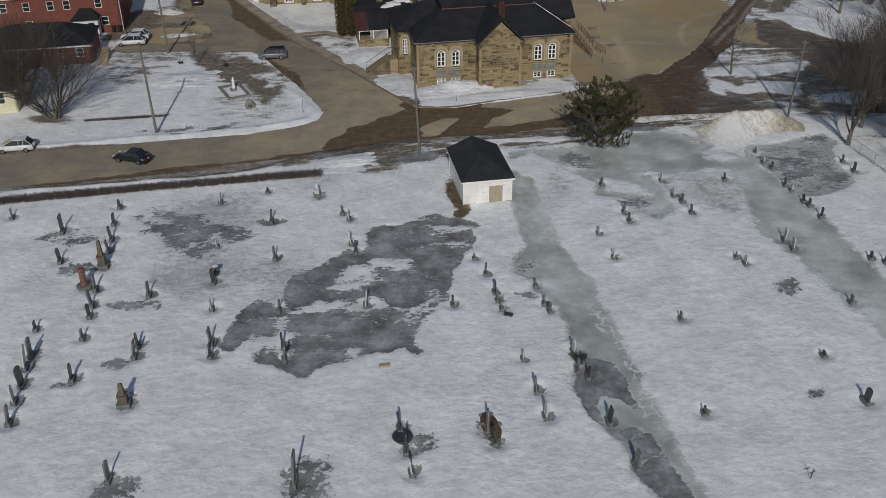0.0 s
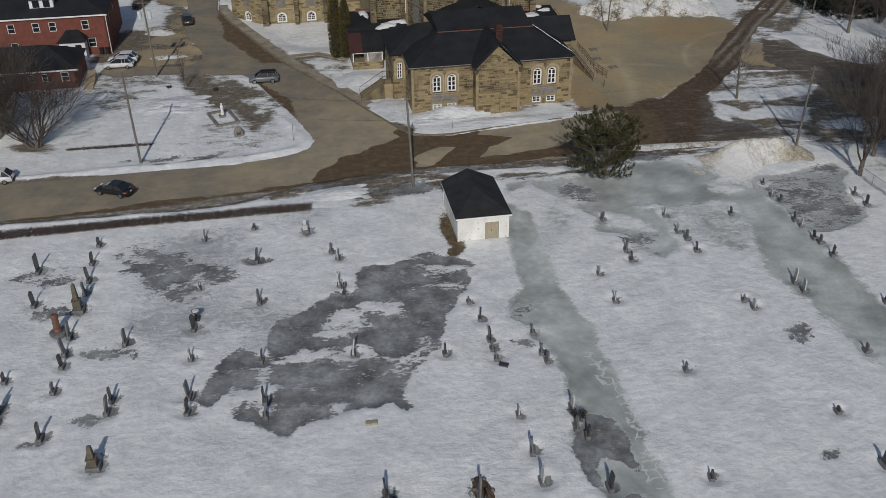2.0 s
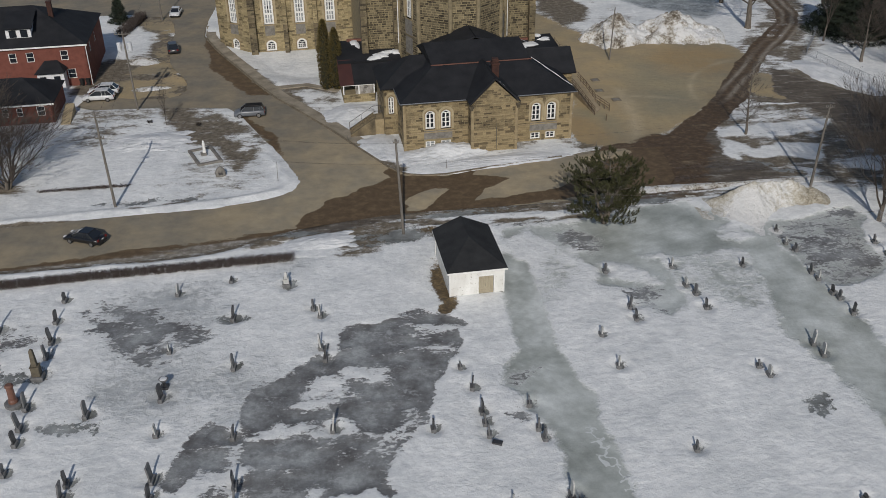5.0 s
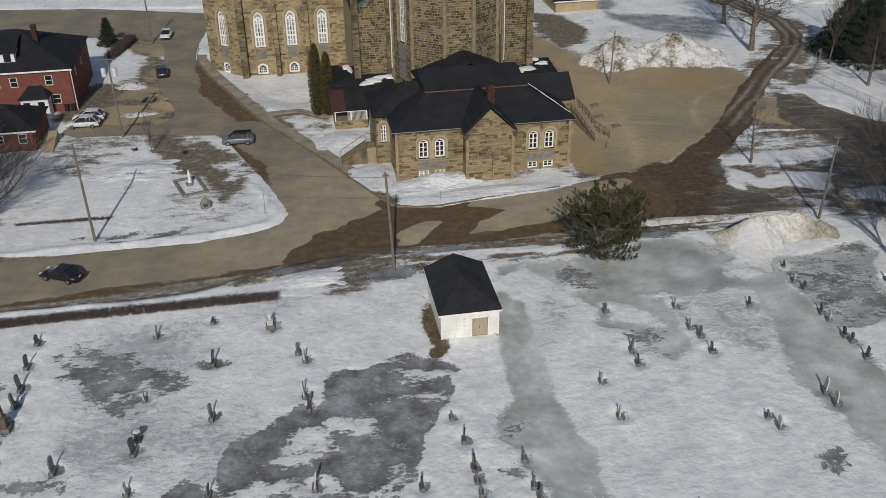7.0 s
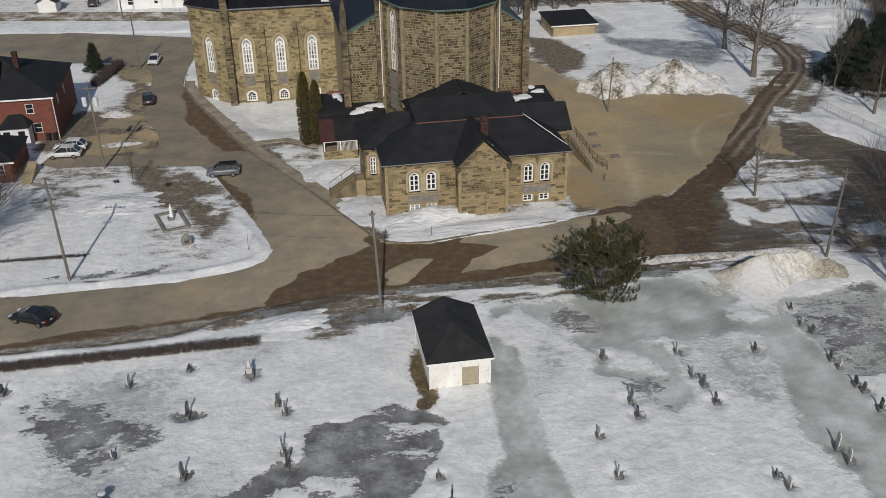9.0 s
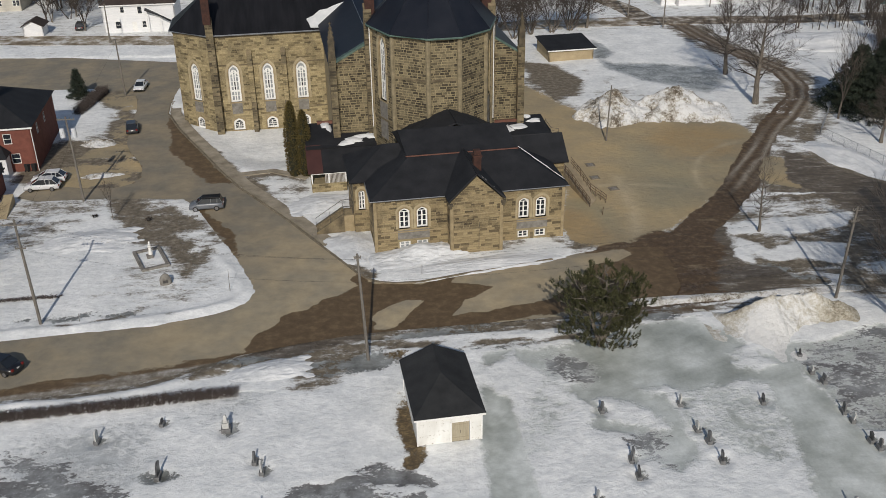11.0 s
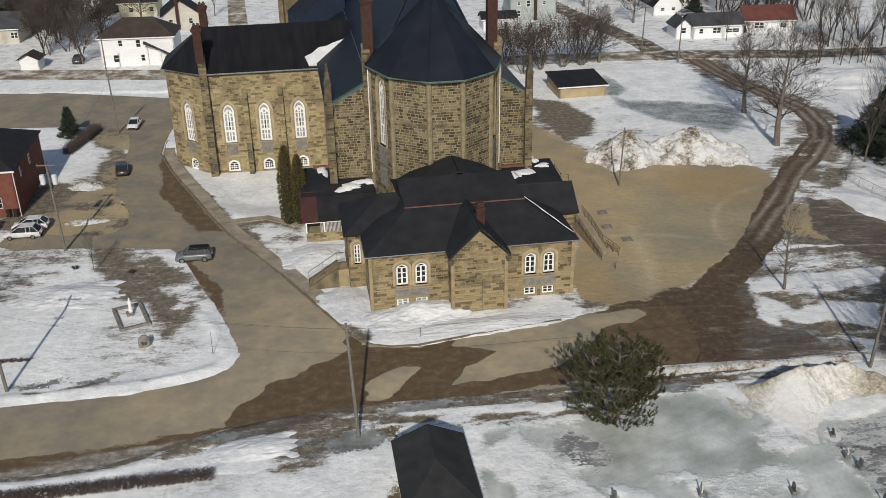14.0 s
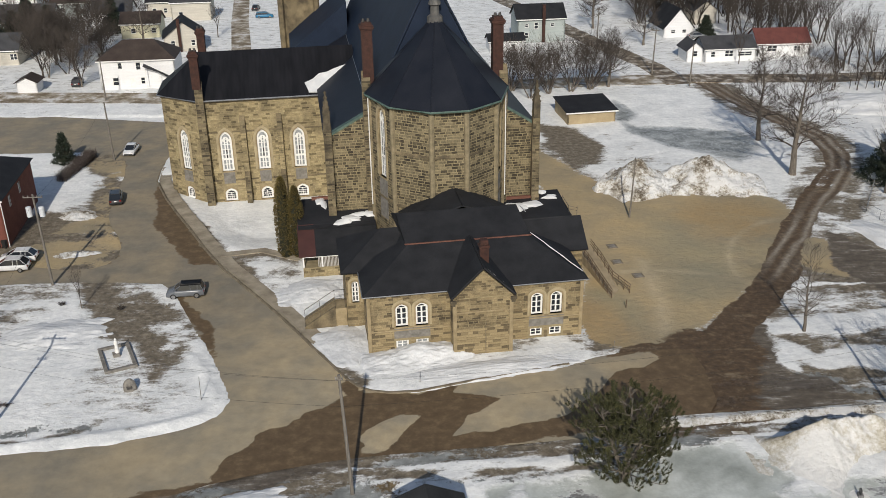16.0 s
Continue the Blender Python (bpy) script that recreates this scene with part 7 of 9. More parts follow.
def pine(x, y):
    """A low broad pine: a few stems, level boughs, and bottle-brush tufts turned up at every twig's end."""
    t = thing("pine_tree", pose(x, y, 0), "broad dark green pine with tufted needles at the roadside", "tree")
    r = random.Random(21)
    tv, tf, bv, bf, places = [], [], [], [], []
    stems = [Vector((0.02, 0, 1)), Vector((0.36, 0.12, 1)), Vector((-0.34, -0.05, 1))]
    for k, d in enumerate(stems):
        h = (7.9, 7.2, 7.4)[k]
        d = d.normalized()
        path = [Vector((0, 0, -0.2)), d * h * 0.5 + Vector((r.gauss(0, 0.2), r.gauss(0, 0.2), 0)), d * h]
        limb(tv, tf, path, [0.24, 0.15, 0.05], 7)
        for i in range(30):
            t_ = 0.1 + 0.89 * i / 30
            q = path[0].lerp(path[1], t_ * 2) if t_ < 0.5 else path[1].lerp(path[2], t_ * 2 - 1)
            ln = (3.9 * min(1, (1.12 - t_) * 1.7) + 0.4) * r.uniform(0.6, 1.08)
            a = r.uniform(0, math.tau)
            dr = Vector((math.cos(a), math.sin(a), r.uniform(0.0, 0.4))).normalized()
            end = q + dr * ln + Vector((0, 0, 0.12 * ln))
            limb(bv, bf, [q, q.lerp(end, 0.5) - Vector((0, 0, 0.12)), end], [0.06, 0.04, 0.016], 4)
            side = dr.cross(Vector((0, 0, 1))).normalized()
            for j in range(15):
                u = 1 - 0.72 * r.random() ** 1.3
                c = q.lerp(end, u) - Vector((0, 0, 0.12 * math.sin(u * math.pi)))
                sd_ = (side * r.choice((-1, 1)) * r.uniform(0.3, 1.0) + dr * r.uniform(0.2, 0.9) + Vector((0, 0, r.uniform(-0.1, 0.7)))).normalized()
                tip = c + sd_ * r.uniform(0.3, 0.95) * (1.3 - 0.75 * u)
                limb(bv, bf, [c, tip], [0.014, 0.008], 3)
                up_ = (sd_ * 0.6 + Vector((r.gauss(0, 0.12), r.gauss(0, 0.12), 0.75))).normalized()
                for w_ in range(4):
                    places.append((tuple(tip + up_ * 0.11 * w_), tuple(up_)))
    for nm, v, f in (("trunk", tv, tf), ("branchwork", bv, bf)):
        me = bpy.data.meshes.new(nm)
        me.from_pydata(v, [], f)
        me.materials.append(M["bark"])
        new(nm, me).parent = t
    co, fs = tuft_field(places, 13, 0.23, 2, 0.017)
    leaf_part("crown", co, fs, M["pine_needle"], t, "dark green needle tufts")


pine(18.2, 13.7)


def conifer(x, y, h, w, label, mt, seed, column=False, turn=0):
    """A cone or column of close foliage on a short trunk."""
    t = thing("conifer", pose(x, y, 0, 0, 0, turn), label, "tree")
    bm = bmesh.new()
    tube(bm, [(0, 0, -0.2), (0, 0, h * 0.9)], [0.16, 0.04], 7)
    part("trunk", bm, M["bark"], t)
    r = random.Random(seed)
    places = []
    for i in range(int((620 if column else 260) * h / 5 * w)):
        u = r.random() ** (0.9 if column else 1.4)
        rad = w * (min(1, u * 7 + 0.45) * min(1, ((1 - u) * 2.4) ** 0.55) if column else (1 - u) * (0.72 + 0.28 * math.sin(u * h * 5.5)) + 0.06)
        a = r.uniform(0, math.tau)
        rr = rad * r.uniform(0.8, 1.0) * (1 + 0.08 * math.sin(3 * a + seed + 5 * u))
        z = 0.15 + u * (h - 0.15)
        places.append(((rr * math.cos(a), rr * math.sin(a), z), (math.cos(a) * 0.7, math.sin(a) * 0.7, 0.9 if column else -0.05)))
    co, fs = tuft_field(places, 12, 0.26 if column else 0.5, seed, 0.022 if column else 0.03)
    leaf_part("crown", co, fs, mt, t)
    # added solid filler, coloured dark as the shade deep inside the crown
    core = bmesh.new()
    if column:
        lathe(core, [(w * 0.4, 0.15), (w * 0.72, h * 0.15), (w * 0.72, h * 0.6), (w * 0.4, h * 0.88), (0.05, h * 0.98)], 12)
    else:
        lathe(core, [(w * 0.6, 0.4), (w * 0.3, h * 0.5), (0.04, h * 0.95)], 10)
    part("shade_core", core, M["crown_shade"], t)


# the crown's inner shade as a colour, darker than any needle
M["crown_shade"] = simple("shade_core", (0.012, 0.014, 0.007), (0.025, 0.026, 0.012), 4, 0.9)
conifer(-14.3, 58.9, 10.6, 1.02, "tall columnar olive-green cedar beside the church", M["cedar_leaf"], 1, True)
conifer(-12.75, 58.8, 9.4, 0.95, "columnar olive-green cedar beside a taller one", M["cedar_leaf"], 2, True)
conifer(-53.8, 97.4, 4.8, 1.9, "small dark conifer at the car park edge", M["spruce_needle"], 3)
conifer(76.5, 76.5, 8.5, 7.2, "broad dark evergreen beside the chain-link fence", M["spruce_needle"], 21)
conifer(82.5, 78.5, 9.0, 7.0, "broad dark evergreen in the row by the track", M["spruce_needle"], 22)
conifer(88.5, 81.5, 9.5, 6.5, "tall dark evergreen in the row by the track", M["spruce_needle"], 23)
conifer(80.5, 85, 9.5, 5.2, "dark conifer behind another beside the dirt track", M["spruce_needle"], 9)
conifer(74.0, 80.0, 9.8, 6.0, "large dark conifer beside the dirt track", M["spruce_needle"], 4)
conifer(74.0, 178, 5.0, 2.8, "dark spruce beside the white house", M["spruce_needle"], 5)
conifer(-99, 184, 12, 6.0, "big dark spruce in a far garden", M["spruce_needle"], 31)
conifer(-91, 189, 11, 5.5, "dark spruce beside another in a far garden", M["spruce_needle"], 32)
conifer(-84, 183, 10, 4.5, "dark spruce behind the white house", M["spruce_needle"], 33)
conifer(-73.5, 199, 11, 2.8, "dark spruce among the far houses", M["spruce_needle"], 6)
conifer(-92, 182, 9, 4.5, "dark spreading conifer among the far houses", M["spruce_needle"], 7)


def hedge(pts, h, w, label, seed, density=70, snow=0):
    """A clipped leafless hedge: a tangle of twigs to one height along a line, with clumps of snow caught among them."""
    r = random.Random(seed)
    vs, fs, sv, sf = [], [], [], []
    for (ax, ay), (bx, by) in zip(pts, pts[1:]):
        ln = math.hypot(bx - ax, by - ay)
        nx, ny = -(by - ay) / ln, (bx - ax) / ln

        def spot():
            t, o = r.random(), r.uniform(-w / 2, w / 2)
            return Vector((ax + (bx - ax) * t + nx * o, ay + (by - ay) * t + ny * o, 0))
        for i in range(int(ln * density)):
            p = spot()
            hh = h * r.uniform(0.7, 1.04)
            q = p + Vector((r.gauss(0, 0.28), r.gauss(0, 0.12), hh))
            limb(vs, fs, [p, p.lerp(q, 0.5) + Vector((r.gauss(0, 0.1), r.gauss(0, 0.08), 0)), q], [0.02, 0.015, 0.007], 3)
            for _ in range(3):
                c = p.lerp(q, r.uniform(0.3, 0.95))
                d = Vector((r.gauss(0, 0.2), r.gauss(0, 0.14), r.uniform(-0.05, 0.16)))
                if c.z + d.z > h * 1.04:
                    d.z = 0
                limb(vs, fs, [c, c + d], [0.012, 0.006], 3)
        for i in range(int(ln * snow)):
            p = spot() + Vector((0, 0, h * r.uniform(0.1, 0.8)))
            a, k = r.uniform(0.03, 0.13), len(sv)
            sv += [p + Vector((sx * a * r.uniform(0.7, 1.5), sy * a, sz * a * 0.6)) for sx, sy, sz in ((1, 0, 0), (0, 1, 0), (-1, 0, 0), (0, -1, 0), (0, 0, 1), (0, 0, -1))]
            sf += [(k, k + 1, k + 4), (k + 1, k + 2, k + 4), (k + 2, k + 3, k + 4), (k + 3, k, k + 4), (k + 1, k, k + 5), (k + 2, k + 1, k + 5), (k + 3, k + 2, k + 5), (k, k + 3, k + 5)]
    ob = tagged(new("hedge"), label, "hedge")
    for nm, v, f, mt in (("branchwork", vs, fs, "hedge_twig"), ("caught_snow", sv, sf, "snow")):
        if v:
            me = bpy.data.meshes.new(nm)
            me.from_pydata(v, [], f)
            me.materials.append(M[mt])
            piece = new(nm, me)
            piece.parent = ob
            if nm == "caught_snow":
                tagged(piece, kind="stuff")
    return ob


M["hedge_twig"] = simple("hedge_twigs", (0.06, 0.046, 0.04), (0.125, 0.1, 0.088), 3, 0.95)
hedge([(-62, 3.3), (-39, 6.1), (-15.9, 8.7)], 0.75, 1.15, "long brown leafless hedge along the churchyard edge", 3, 120, 7)
hedge([(-51.6, 88.2), (-50.3, 100.1)], 1.5, 1.7, "thick brown leafless hedge by the car park", 4, 110)
hedge([(-47.5, 27.0), (-37, 27.8)], 0.35, 0.4, "row of low clipped shrub stubs in snow", 5, 40)


def woods(name, area, count, seed, label, keys=("slim", "slim_b", "clump_b"), size=1.0):
    """Far leafless woods, joined into one mesh."""
    r = np.random.RandomState(seed)
    allv, allf, k = [], [], 0
    src = []
    for key in keys:
        for me in TREES[key]:
            v = np.empty(len(me.vertices) * 3)
            me.vertices.foreach_get("co", v)
            f = np.empty(len(me.loops), int)
            me.loops.foreach_get("vertex_index", f)
            src.append((key, v.reshape(-1, 3), f.reshape(-1, 4)))
    for i in range(count):
        key = keys[r.randint(len(keys))]
        a, c = r.uniform(0, 6.28), size * r.uniform(0.75, 1.35)
        x, y = r.uniform(area[0], area[1]), r.uniform(area[2], area[3])
        for kk, v, f in src:
            if kk == key:
                q = np.stack([v[:, 0] * math.cos(a) - v[:, 1] * math.sin(a), v[:, 0] * math.sin(a) + v[:, 1] * math.cos(a), v[:, 2]], 1) * c + (x, y, 0)
                allv.append(q)
                allf.append(f + k)
                k += len(q)
    co, fs = np.concatenate(allv), np.concatenate(allf)
    me = bpy.data.meshes.new(name)
    me.vertices.add(len(co))
    me.vertices.foreach_set("co", co.astype(np.float32).ravel())
    me.loops.add(len(fs) * 4)
    me.loops.foreach_set("vertex_index", fs.astype(np.int32).ravel())
    me.polygons.add(len(fs))
    me.polygons.foreach_set("loop_start", np.arange(0, len(fs) * 4, 4, dtype=np.int32))
    me.update(calc_edges=True)
    me.materials.append(M["twig"])
    tagged(new(name, me), label, "woods", kind="stuff")


woods("woods", (92, 124, 141, 152), 16, 3, "leafless grey-brown woods beyond the far street", ("slim", "slim_b"))
woods("woods", (81, 104, 126, 131.5), 26, 8, "row of thin grey leafless trunks beside the street", ("slim",), 0.62)
woods("woods", (80, 101, 166, 186), 30, 9, "dense leafless woods behind the red-roofed bungalow", ("slim_b", "slim"))
woods("woods", (88, 104, 92, 116), 26, 10, "brown leafless brush behind the evergreens", ("slim", "clump_b"), 0.8)
woods("woods", (64, 104, 190, 232), 110, 4, "leafless grey-brown woods behind the far houses", ("slim_b", "slim", "slim_b"))
woods("woods", (-92, -67, 152, 186), 17, 12, "grey leafless garden trees among the far houses", ("slim_b", "spread"), 0.8)
woods("woods", (-125, -84, 205, 250), 26, 5, "leafless trees among far houses")


# ---- snow heaps ----
def heap(name, x, y, rx_, ry_, h, seed, label, mt, turn=0, peaks=((0, 0, 1),)):
    n = 80
    xs = np.linspace(-1.4, 1.4, n)
    X, Y = np.meshgrid(xs, xs)
    z = np.full(X.shape, -0.3)
    for px_, py_, k in peaks:
        rr = np.hypot(X - px_, Y - py_) * (1 + 0.75 * (fbm(X * 2.2 + seed, Y * 2.2, 1.0, seed) - 0.5))
        rr = rr + 0.9 * np.clip((np.maximum(np.abs(X), np.abs(Y)) - 1.1) / 0.25, 0, 1)
        q_ = np.clip(1 - rr, -0.3, 1)
        z = np.maximum(z, np.where(q_ > 0, k * np.abs(q_) ** 0.8, q_))
    z = z * (0.8 + 0.4 * fbm(X * 2.5, Y * 2.5, 1.0, seed + 3)) + 0.26 * np.clip(z, 0, 1) ** 0.5 * (fbm(X * 9, Y * 9, 1.0, seed + 9) - 0.5)
    ob = sheet(name, None, None, z * h, {}, mt, z > -0.06, X * rx_, Y * ry_)
    ob.matrix_world = pose(x, y, 0.02, 0, 0, turn)
    return tagged(ob, label, "snow mound")


def plough_bank(x, y, turn):
    """A long bank pushed up from the road side: a ridge at its back, a white fan of snow sliding forward, brown grit on the rest."""
    X, Y = np.meshgrid(np.arange(-8.6, 8.8, 0.13), np.arange(-6.6, 4.2, 0.13))
    back = 1.5 + 0.5 * np.sin(X * 0.55 + 0.6) + 0.7 * (fbm(X, 0 * X, 3.0, 3) - 0.5)
    top = 2.5 * np.clip(1 - np.abs((X - 0.3) / 7.5) ** 2.6, 0, 1) * (0.72 + 0.5 * fbm(X, 0 * X, 2.6, 5))
    fan = np.exp(-((X + 3.6) / 2.3) ** 2)
    run = 3.0 + 3.4 * fan - 0.9 * np.clip((X - 3) / 5, 0, 1) + 1.1 * (fbm(X, 0 * X, 1.3, 8) - 0.5)
    u = np.where(Y < back, (back - Y) / run, (Y - back) / 1.7)
    z = np.where(u < 1, top * np.clip(1 - u, 0, 1) ** (1.1 + 0.5 * fan), -0.15 * (u - 1))
    lumps = (1 - 0.75 * fan) * np.clip(top - 0.1, 0, 1) * np.clip((1.05 - u) * 3, 0, 1)
    z = z + lumps * (0.55 * (fbm(X, Y, 1.5, 41) - 0.5) + 0.3 * np.abs(fbm(X, Y, 0.6, 44, 3) - 0.5)) + 0.08 * (fbm(X, Y, 0.5, 47, 2) - 0.5) * (u < 1)
    gully = np.exp(-((X - 1.4 - 0.35 * Y) / 0.28) ** 2) + np.exp(-((X - 4.9 - 0.2 * Y) / 0.3) ** 2) + np.exp(-((X + 6.6 + 0.5 * Y) / 0.35) ** 2)
    z = z - 0.22 * gully * np.clip(1 - u, 0, 1)
    grit = np.clip(0.44 + 0.55 * (fbm(X, Y, 2.2, 51) - 0.5) - 1.0 * fan * np.clip(u * 2.2, 0, 1) + 0.25 * np.clip((X - 1.5) / 4, 0, 1) + 0.25 * np.exp(-((X + 5.6) / 1.3) ** 2), 0, 1)
    ob = sheet("snow_mound", None, None, z, dict(grit=grit), M["bank_snow"], z > -0.1, X, Y)
    ob.matrix_world = pose(x, y, 0.02, 0, 0, turn)
    tagged(ob, "long ploughed snow bank stained with brown grit", "snow mound")


def bank_snow_mat():
    m, n, l, b = material("bank_snow", 0.8)
    speck = tex(n, l, 2.2, 10, rough=0.75)
    f = calc(n, l, "MULTIPLY_ADD", calc(n, l, "SUBTRACT", speck, 0.5), 1.7, attr(n, "grit"))
    l.new(ramp(n, l, f, (0.72, 0.715, 0.695), (0.18, 0.147, 0.1), 0.22, 0.95, (0.47, 0.435, 0.355)), b.inputs["Base Color"])
    bump(n, l, b, speck, 0.7, 0.25)
    return m


M["bank_snow"] = bank_snow_mat()
plough_bank(37.9, 16.3, 4)
heap("snow_mound", 35.5, 21.9, 10.5, 0.8, 0.38, 25, "low dirty ploughed snow ridge along the road's edge", M["gritty_snow"], 3, ((-0.7, 0, 0.9), (-0.35, 0, 1), (0, 0, 0.9), (0.35, 0, 1), (0.7, 0, 0.9)))
heap("snow_mound", 34.6, 79.6, 6.0, 5.0, 4.0, 5, "dirty snow heap at the edge of the gravel lot", M["gritty_snow"], 10)
heap("snow_mound", 44.6, 80.2, 7.5, 5.2, 4.0, 7, "dirty snow heap beside another in the lot", M["gritty_snow"], -8, ((0, 0, 1), (0.45, -0.1, 0.45)))
heap("snow_mound", -13.2, 12.0, 4.2, 1.9, 0.55, 9, "small ploughed snow heap at the hedge end", M["snow"], 10)
heap("snow_mound", 63.0, 57.5, 3.2, 9, 1.2, 13, "snow bank in front of the chain-link fence", M["snow"], 22)
heap("snow_mound", 88, 117, 16, 7, 2.0, 14, "large snow bank beyond the dirt track", M["snow"], -10)
heap("snow_mound", -37.5, 41, 6.0, 3.2, 0.8, 15, "rounded ploughed snow mound on the lawn", M["snow"], 5)
heap("snow_mound", 8.0, 31.2, 9.5, 1.8, 0.5, 16, "bank of snow along the hall's front wall", M["snow"], 7)
heap("snow_mound", 1.6, 33.9, 5.0, 2.6, 1.25, 19, "drifted snow against the hall's basement windows", M["snow"], 7, ((0.1, 0.1, 1), (0.5, 0.1, 0.8), (-0.5, -0.1, 0.5)))
heap("snow_mound", -5.8, 37.2, 3.2, 4.2, 0.55, 17, "bank of drifted snow beside the hall's steps", M["snow"], 10)
heap("snow_mound", -41, 61.7, 2.6, 0.9, 0.35, 31, "low strip of old snow on the street island", M["gritty_snow"], 8)
heap("snow_mound", -44.8, 74.8, 2.6, 1.8, 0.7, 32, "small heap of old snow on the street island", M["gritty_snow"], -20)
heap("snow_mound", -10.5, 49.0, 4.2, 3.0, 0.7, 18, "snow bank beside the porch", M["snow"], 20)


# ---- cars ----
M["tyre"] = simple("tyre_rubber", (0.012, 0.012, 0.012), (0.022, 0.022, 0.022), 6, 0.9)
M["rim"] = simple("alloy_rim", (0.3, 0.3, 0.31), (0.42, 0.42, 0.43), 6, 0.35, 0.8)
M["lamp_glass"] = simple("lamp_glass", (0.6, 0.6, 0.6), (0.75, 0.75, 0.75), 6, 0.15, bumps=0)
M["tail_lamp"] = simple("tail_lamp", (0.14, 0.012, 0.01), (0.2, 0.018, 0.014), 6, 0.2, bumps=0)


M["black_paint"], _n, _l, _b = material("black_roof_paint", 0.45)
_b.inputs["Base Color"].default_value = (0.006, 0.006, 0.007, 1)
_b.inputs["Specular IOR Level"].default_value = 0.25


def paint(name, c):
    m, n, l, b = material(name, 0.3, 0.0)
    k = tex(n, l, 1.2, 5)
    l.new(ramp(n, l, k, tuple(v * 0.82 for v in c), tuple(min(1, v * 1.08) for v in c)), b.inputs["Base Color"])
    l.new(calc(n, l, "MULTIPLY_ADD", k, 0.3, 0.15), b.inputs["Roughness"])
    b.inputs["Coat Weight"].default_value = 0.4
    return m


def loft(bm, rings):
    vs = [[bm.verts.new(p) for p in r] for r in rings]
    n = len(vs[0])
    for a, b in zip(vs, vs[1:]):
        for k in range(n):
            bm.faces.new((a[k], a[(k + 1) % n], b[(k + 1) % n], b[k]))
    bm.faces.new(vs[0][::-1])
    bm.faces.new(vs[-1])
    bmesh.ops.recalc_face_normals(bm, faces=bm.faces)


def car(x, y, turn, length, tall, colour, label, kind="suv", top=None):
    """A car whose front points along its own +X."""
    t = thing("car", pose(x, y, 0.02, 0, 0, turn), label, "car", "parked cars")
    L, W = length / 2, 0.92
    pt = paint("car_paint_" + kind + label.split()[0], colour)
    belt = 1.02 if kind == "suv" else 0.96 if kind == "hatch" else 0.9
    bm = bmesh.new()
    tops = [(-L, 0.6), (-L + 0.06, belt - 0.04), (-L + 0.7, belt), (0.55 * L, belt), (0.62 * L, belt - 0.05), (L - 0.3, belt - 0.2), (L - 0.05, belt - 0.32), (L, 0.5)]
    rings = []
    for i, (px_, z) in enumerate(tops):
        w = W * (0.86 if i in (0, len(tops) - 1) else 0.95 if i in (1, len(tops) - 2) else 1.0)
        rings.append([(px_, -w * 0.93, 0.3), (px_, -w, 0.45), (px_, -w, z - 0.18), (px_, -w * 0.9, z), (px_, w * 0.9, z), (px_, w, z - 0.18), (px_, w, 0.45), (px_, w * 0.93, 0.3)])
    loft(bm, rings)
    body_ = part("body", bm, pt, t)
    for p_ in body_.data.polygons:
        p_.use_smooth = True
    c0, c1, c2, c3 = (-L + 0.12, -L + 0.8, 0.1 * L, 0.6 * L) if kind == "hatch" else (-L + 0.1, -L + 0.38, 0.2 * L, 0.56 * L) if kind == "suv" else (-L + 0.55, -L + 1.25, 0.08 * L, 0.56 * L)
    bm = bmesh.new()
    rf = tall - 0.06
    loft(bm, [[(c0, -W * 0.86, belt), (c0 + 0.02, -W * 0.84, belt + 0.02), (c0 + 0.02, W * 0.84, belt + 0.02), (c0, W * 0.86, belt)],
              [(c1 * 0.5 + c0 * 0.5, -W * 0.87, belt), (c1, -W * 0.7, rf), (c1, W * 0.7, rf), (c1 * 0.5 + c0 * 0.5, W * 0.87, belt)],
              [(c2 * 0.5 + c3 * 0.5, -W * 0.87, belt), (c2, -W * 0.7, rf), (c2, W * 0.7, rf), (c2 * 0.5 + c3 * 0.5, W * 0.87, belt)],
              [(c3, -W * 0.84, belt), (c3 - 0.02, -W * 0.82, belt + 0.02), (c3 - 0.02, W * 0.82, belt + 0.02), (c3, W * 0.84, belt)]])
    part("glazing", bm, M["glass"], t, "dark tinted glazing")
    bm = bmesh.new()
    box(bm, c1 - 0.05, c2 + 0.05, -W * 0.74, W * 0.74, rf - 0.03, tall, 0.025)
    part("roof", bm, top or pt, t)
    for s in (-1, 1):
        mid = (c1 + c2) / 2
        for a, b in (((c0, W * 0.87, belt), (c1, W * 0.715, rf)), ((mid, W * 0.885, belt), (mid, W * 0.715, rf)), ((c3, W * 0.85, belt), (c2, W * 0.715, rf)), ((c1 + 0.35, W * 0.88, belt), (c1 + 0.3, W * 0.715, rf))):
            bm = bmesh.new()
            tube(bm, [(a[0], s * a[1], a[2]), (b[0], s * b[1], b[2])], 0.032, 5)
            part("pillar", bm, pt, t)
        if kind == "suv":
            bm = bmesh.new()
            tube(bm, [(c1, s * W * 0.6, tall + 0.05), (c2, s * W * 0.6, tall + 0.05)], 0.025, 5)
            part("roof_rail", bm, M["iron"], t)
        bm = bmesh.new()
        box(bm, 0.42 * L, 0.42 * L + 0.14, s * (W + 0.02) - 0.09 * (s < 0), s * (W + 0.02) + 0.09 * (s > 0), belt + 0.02, belt + 0.16, 0.03)
        part("mirror", bm, pt, t)
        bm = bmesh.new()
        box(bm, L - 0.3, L - 0.02, s * W * 0.68 - 0.17, s * W * 0.68 + 0.17, 0.56, 0.7, 0.03)
        part("headlight", bm, M["lamp_glass"], t)
        bm = bmesh.new()
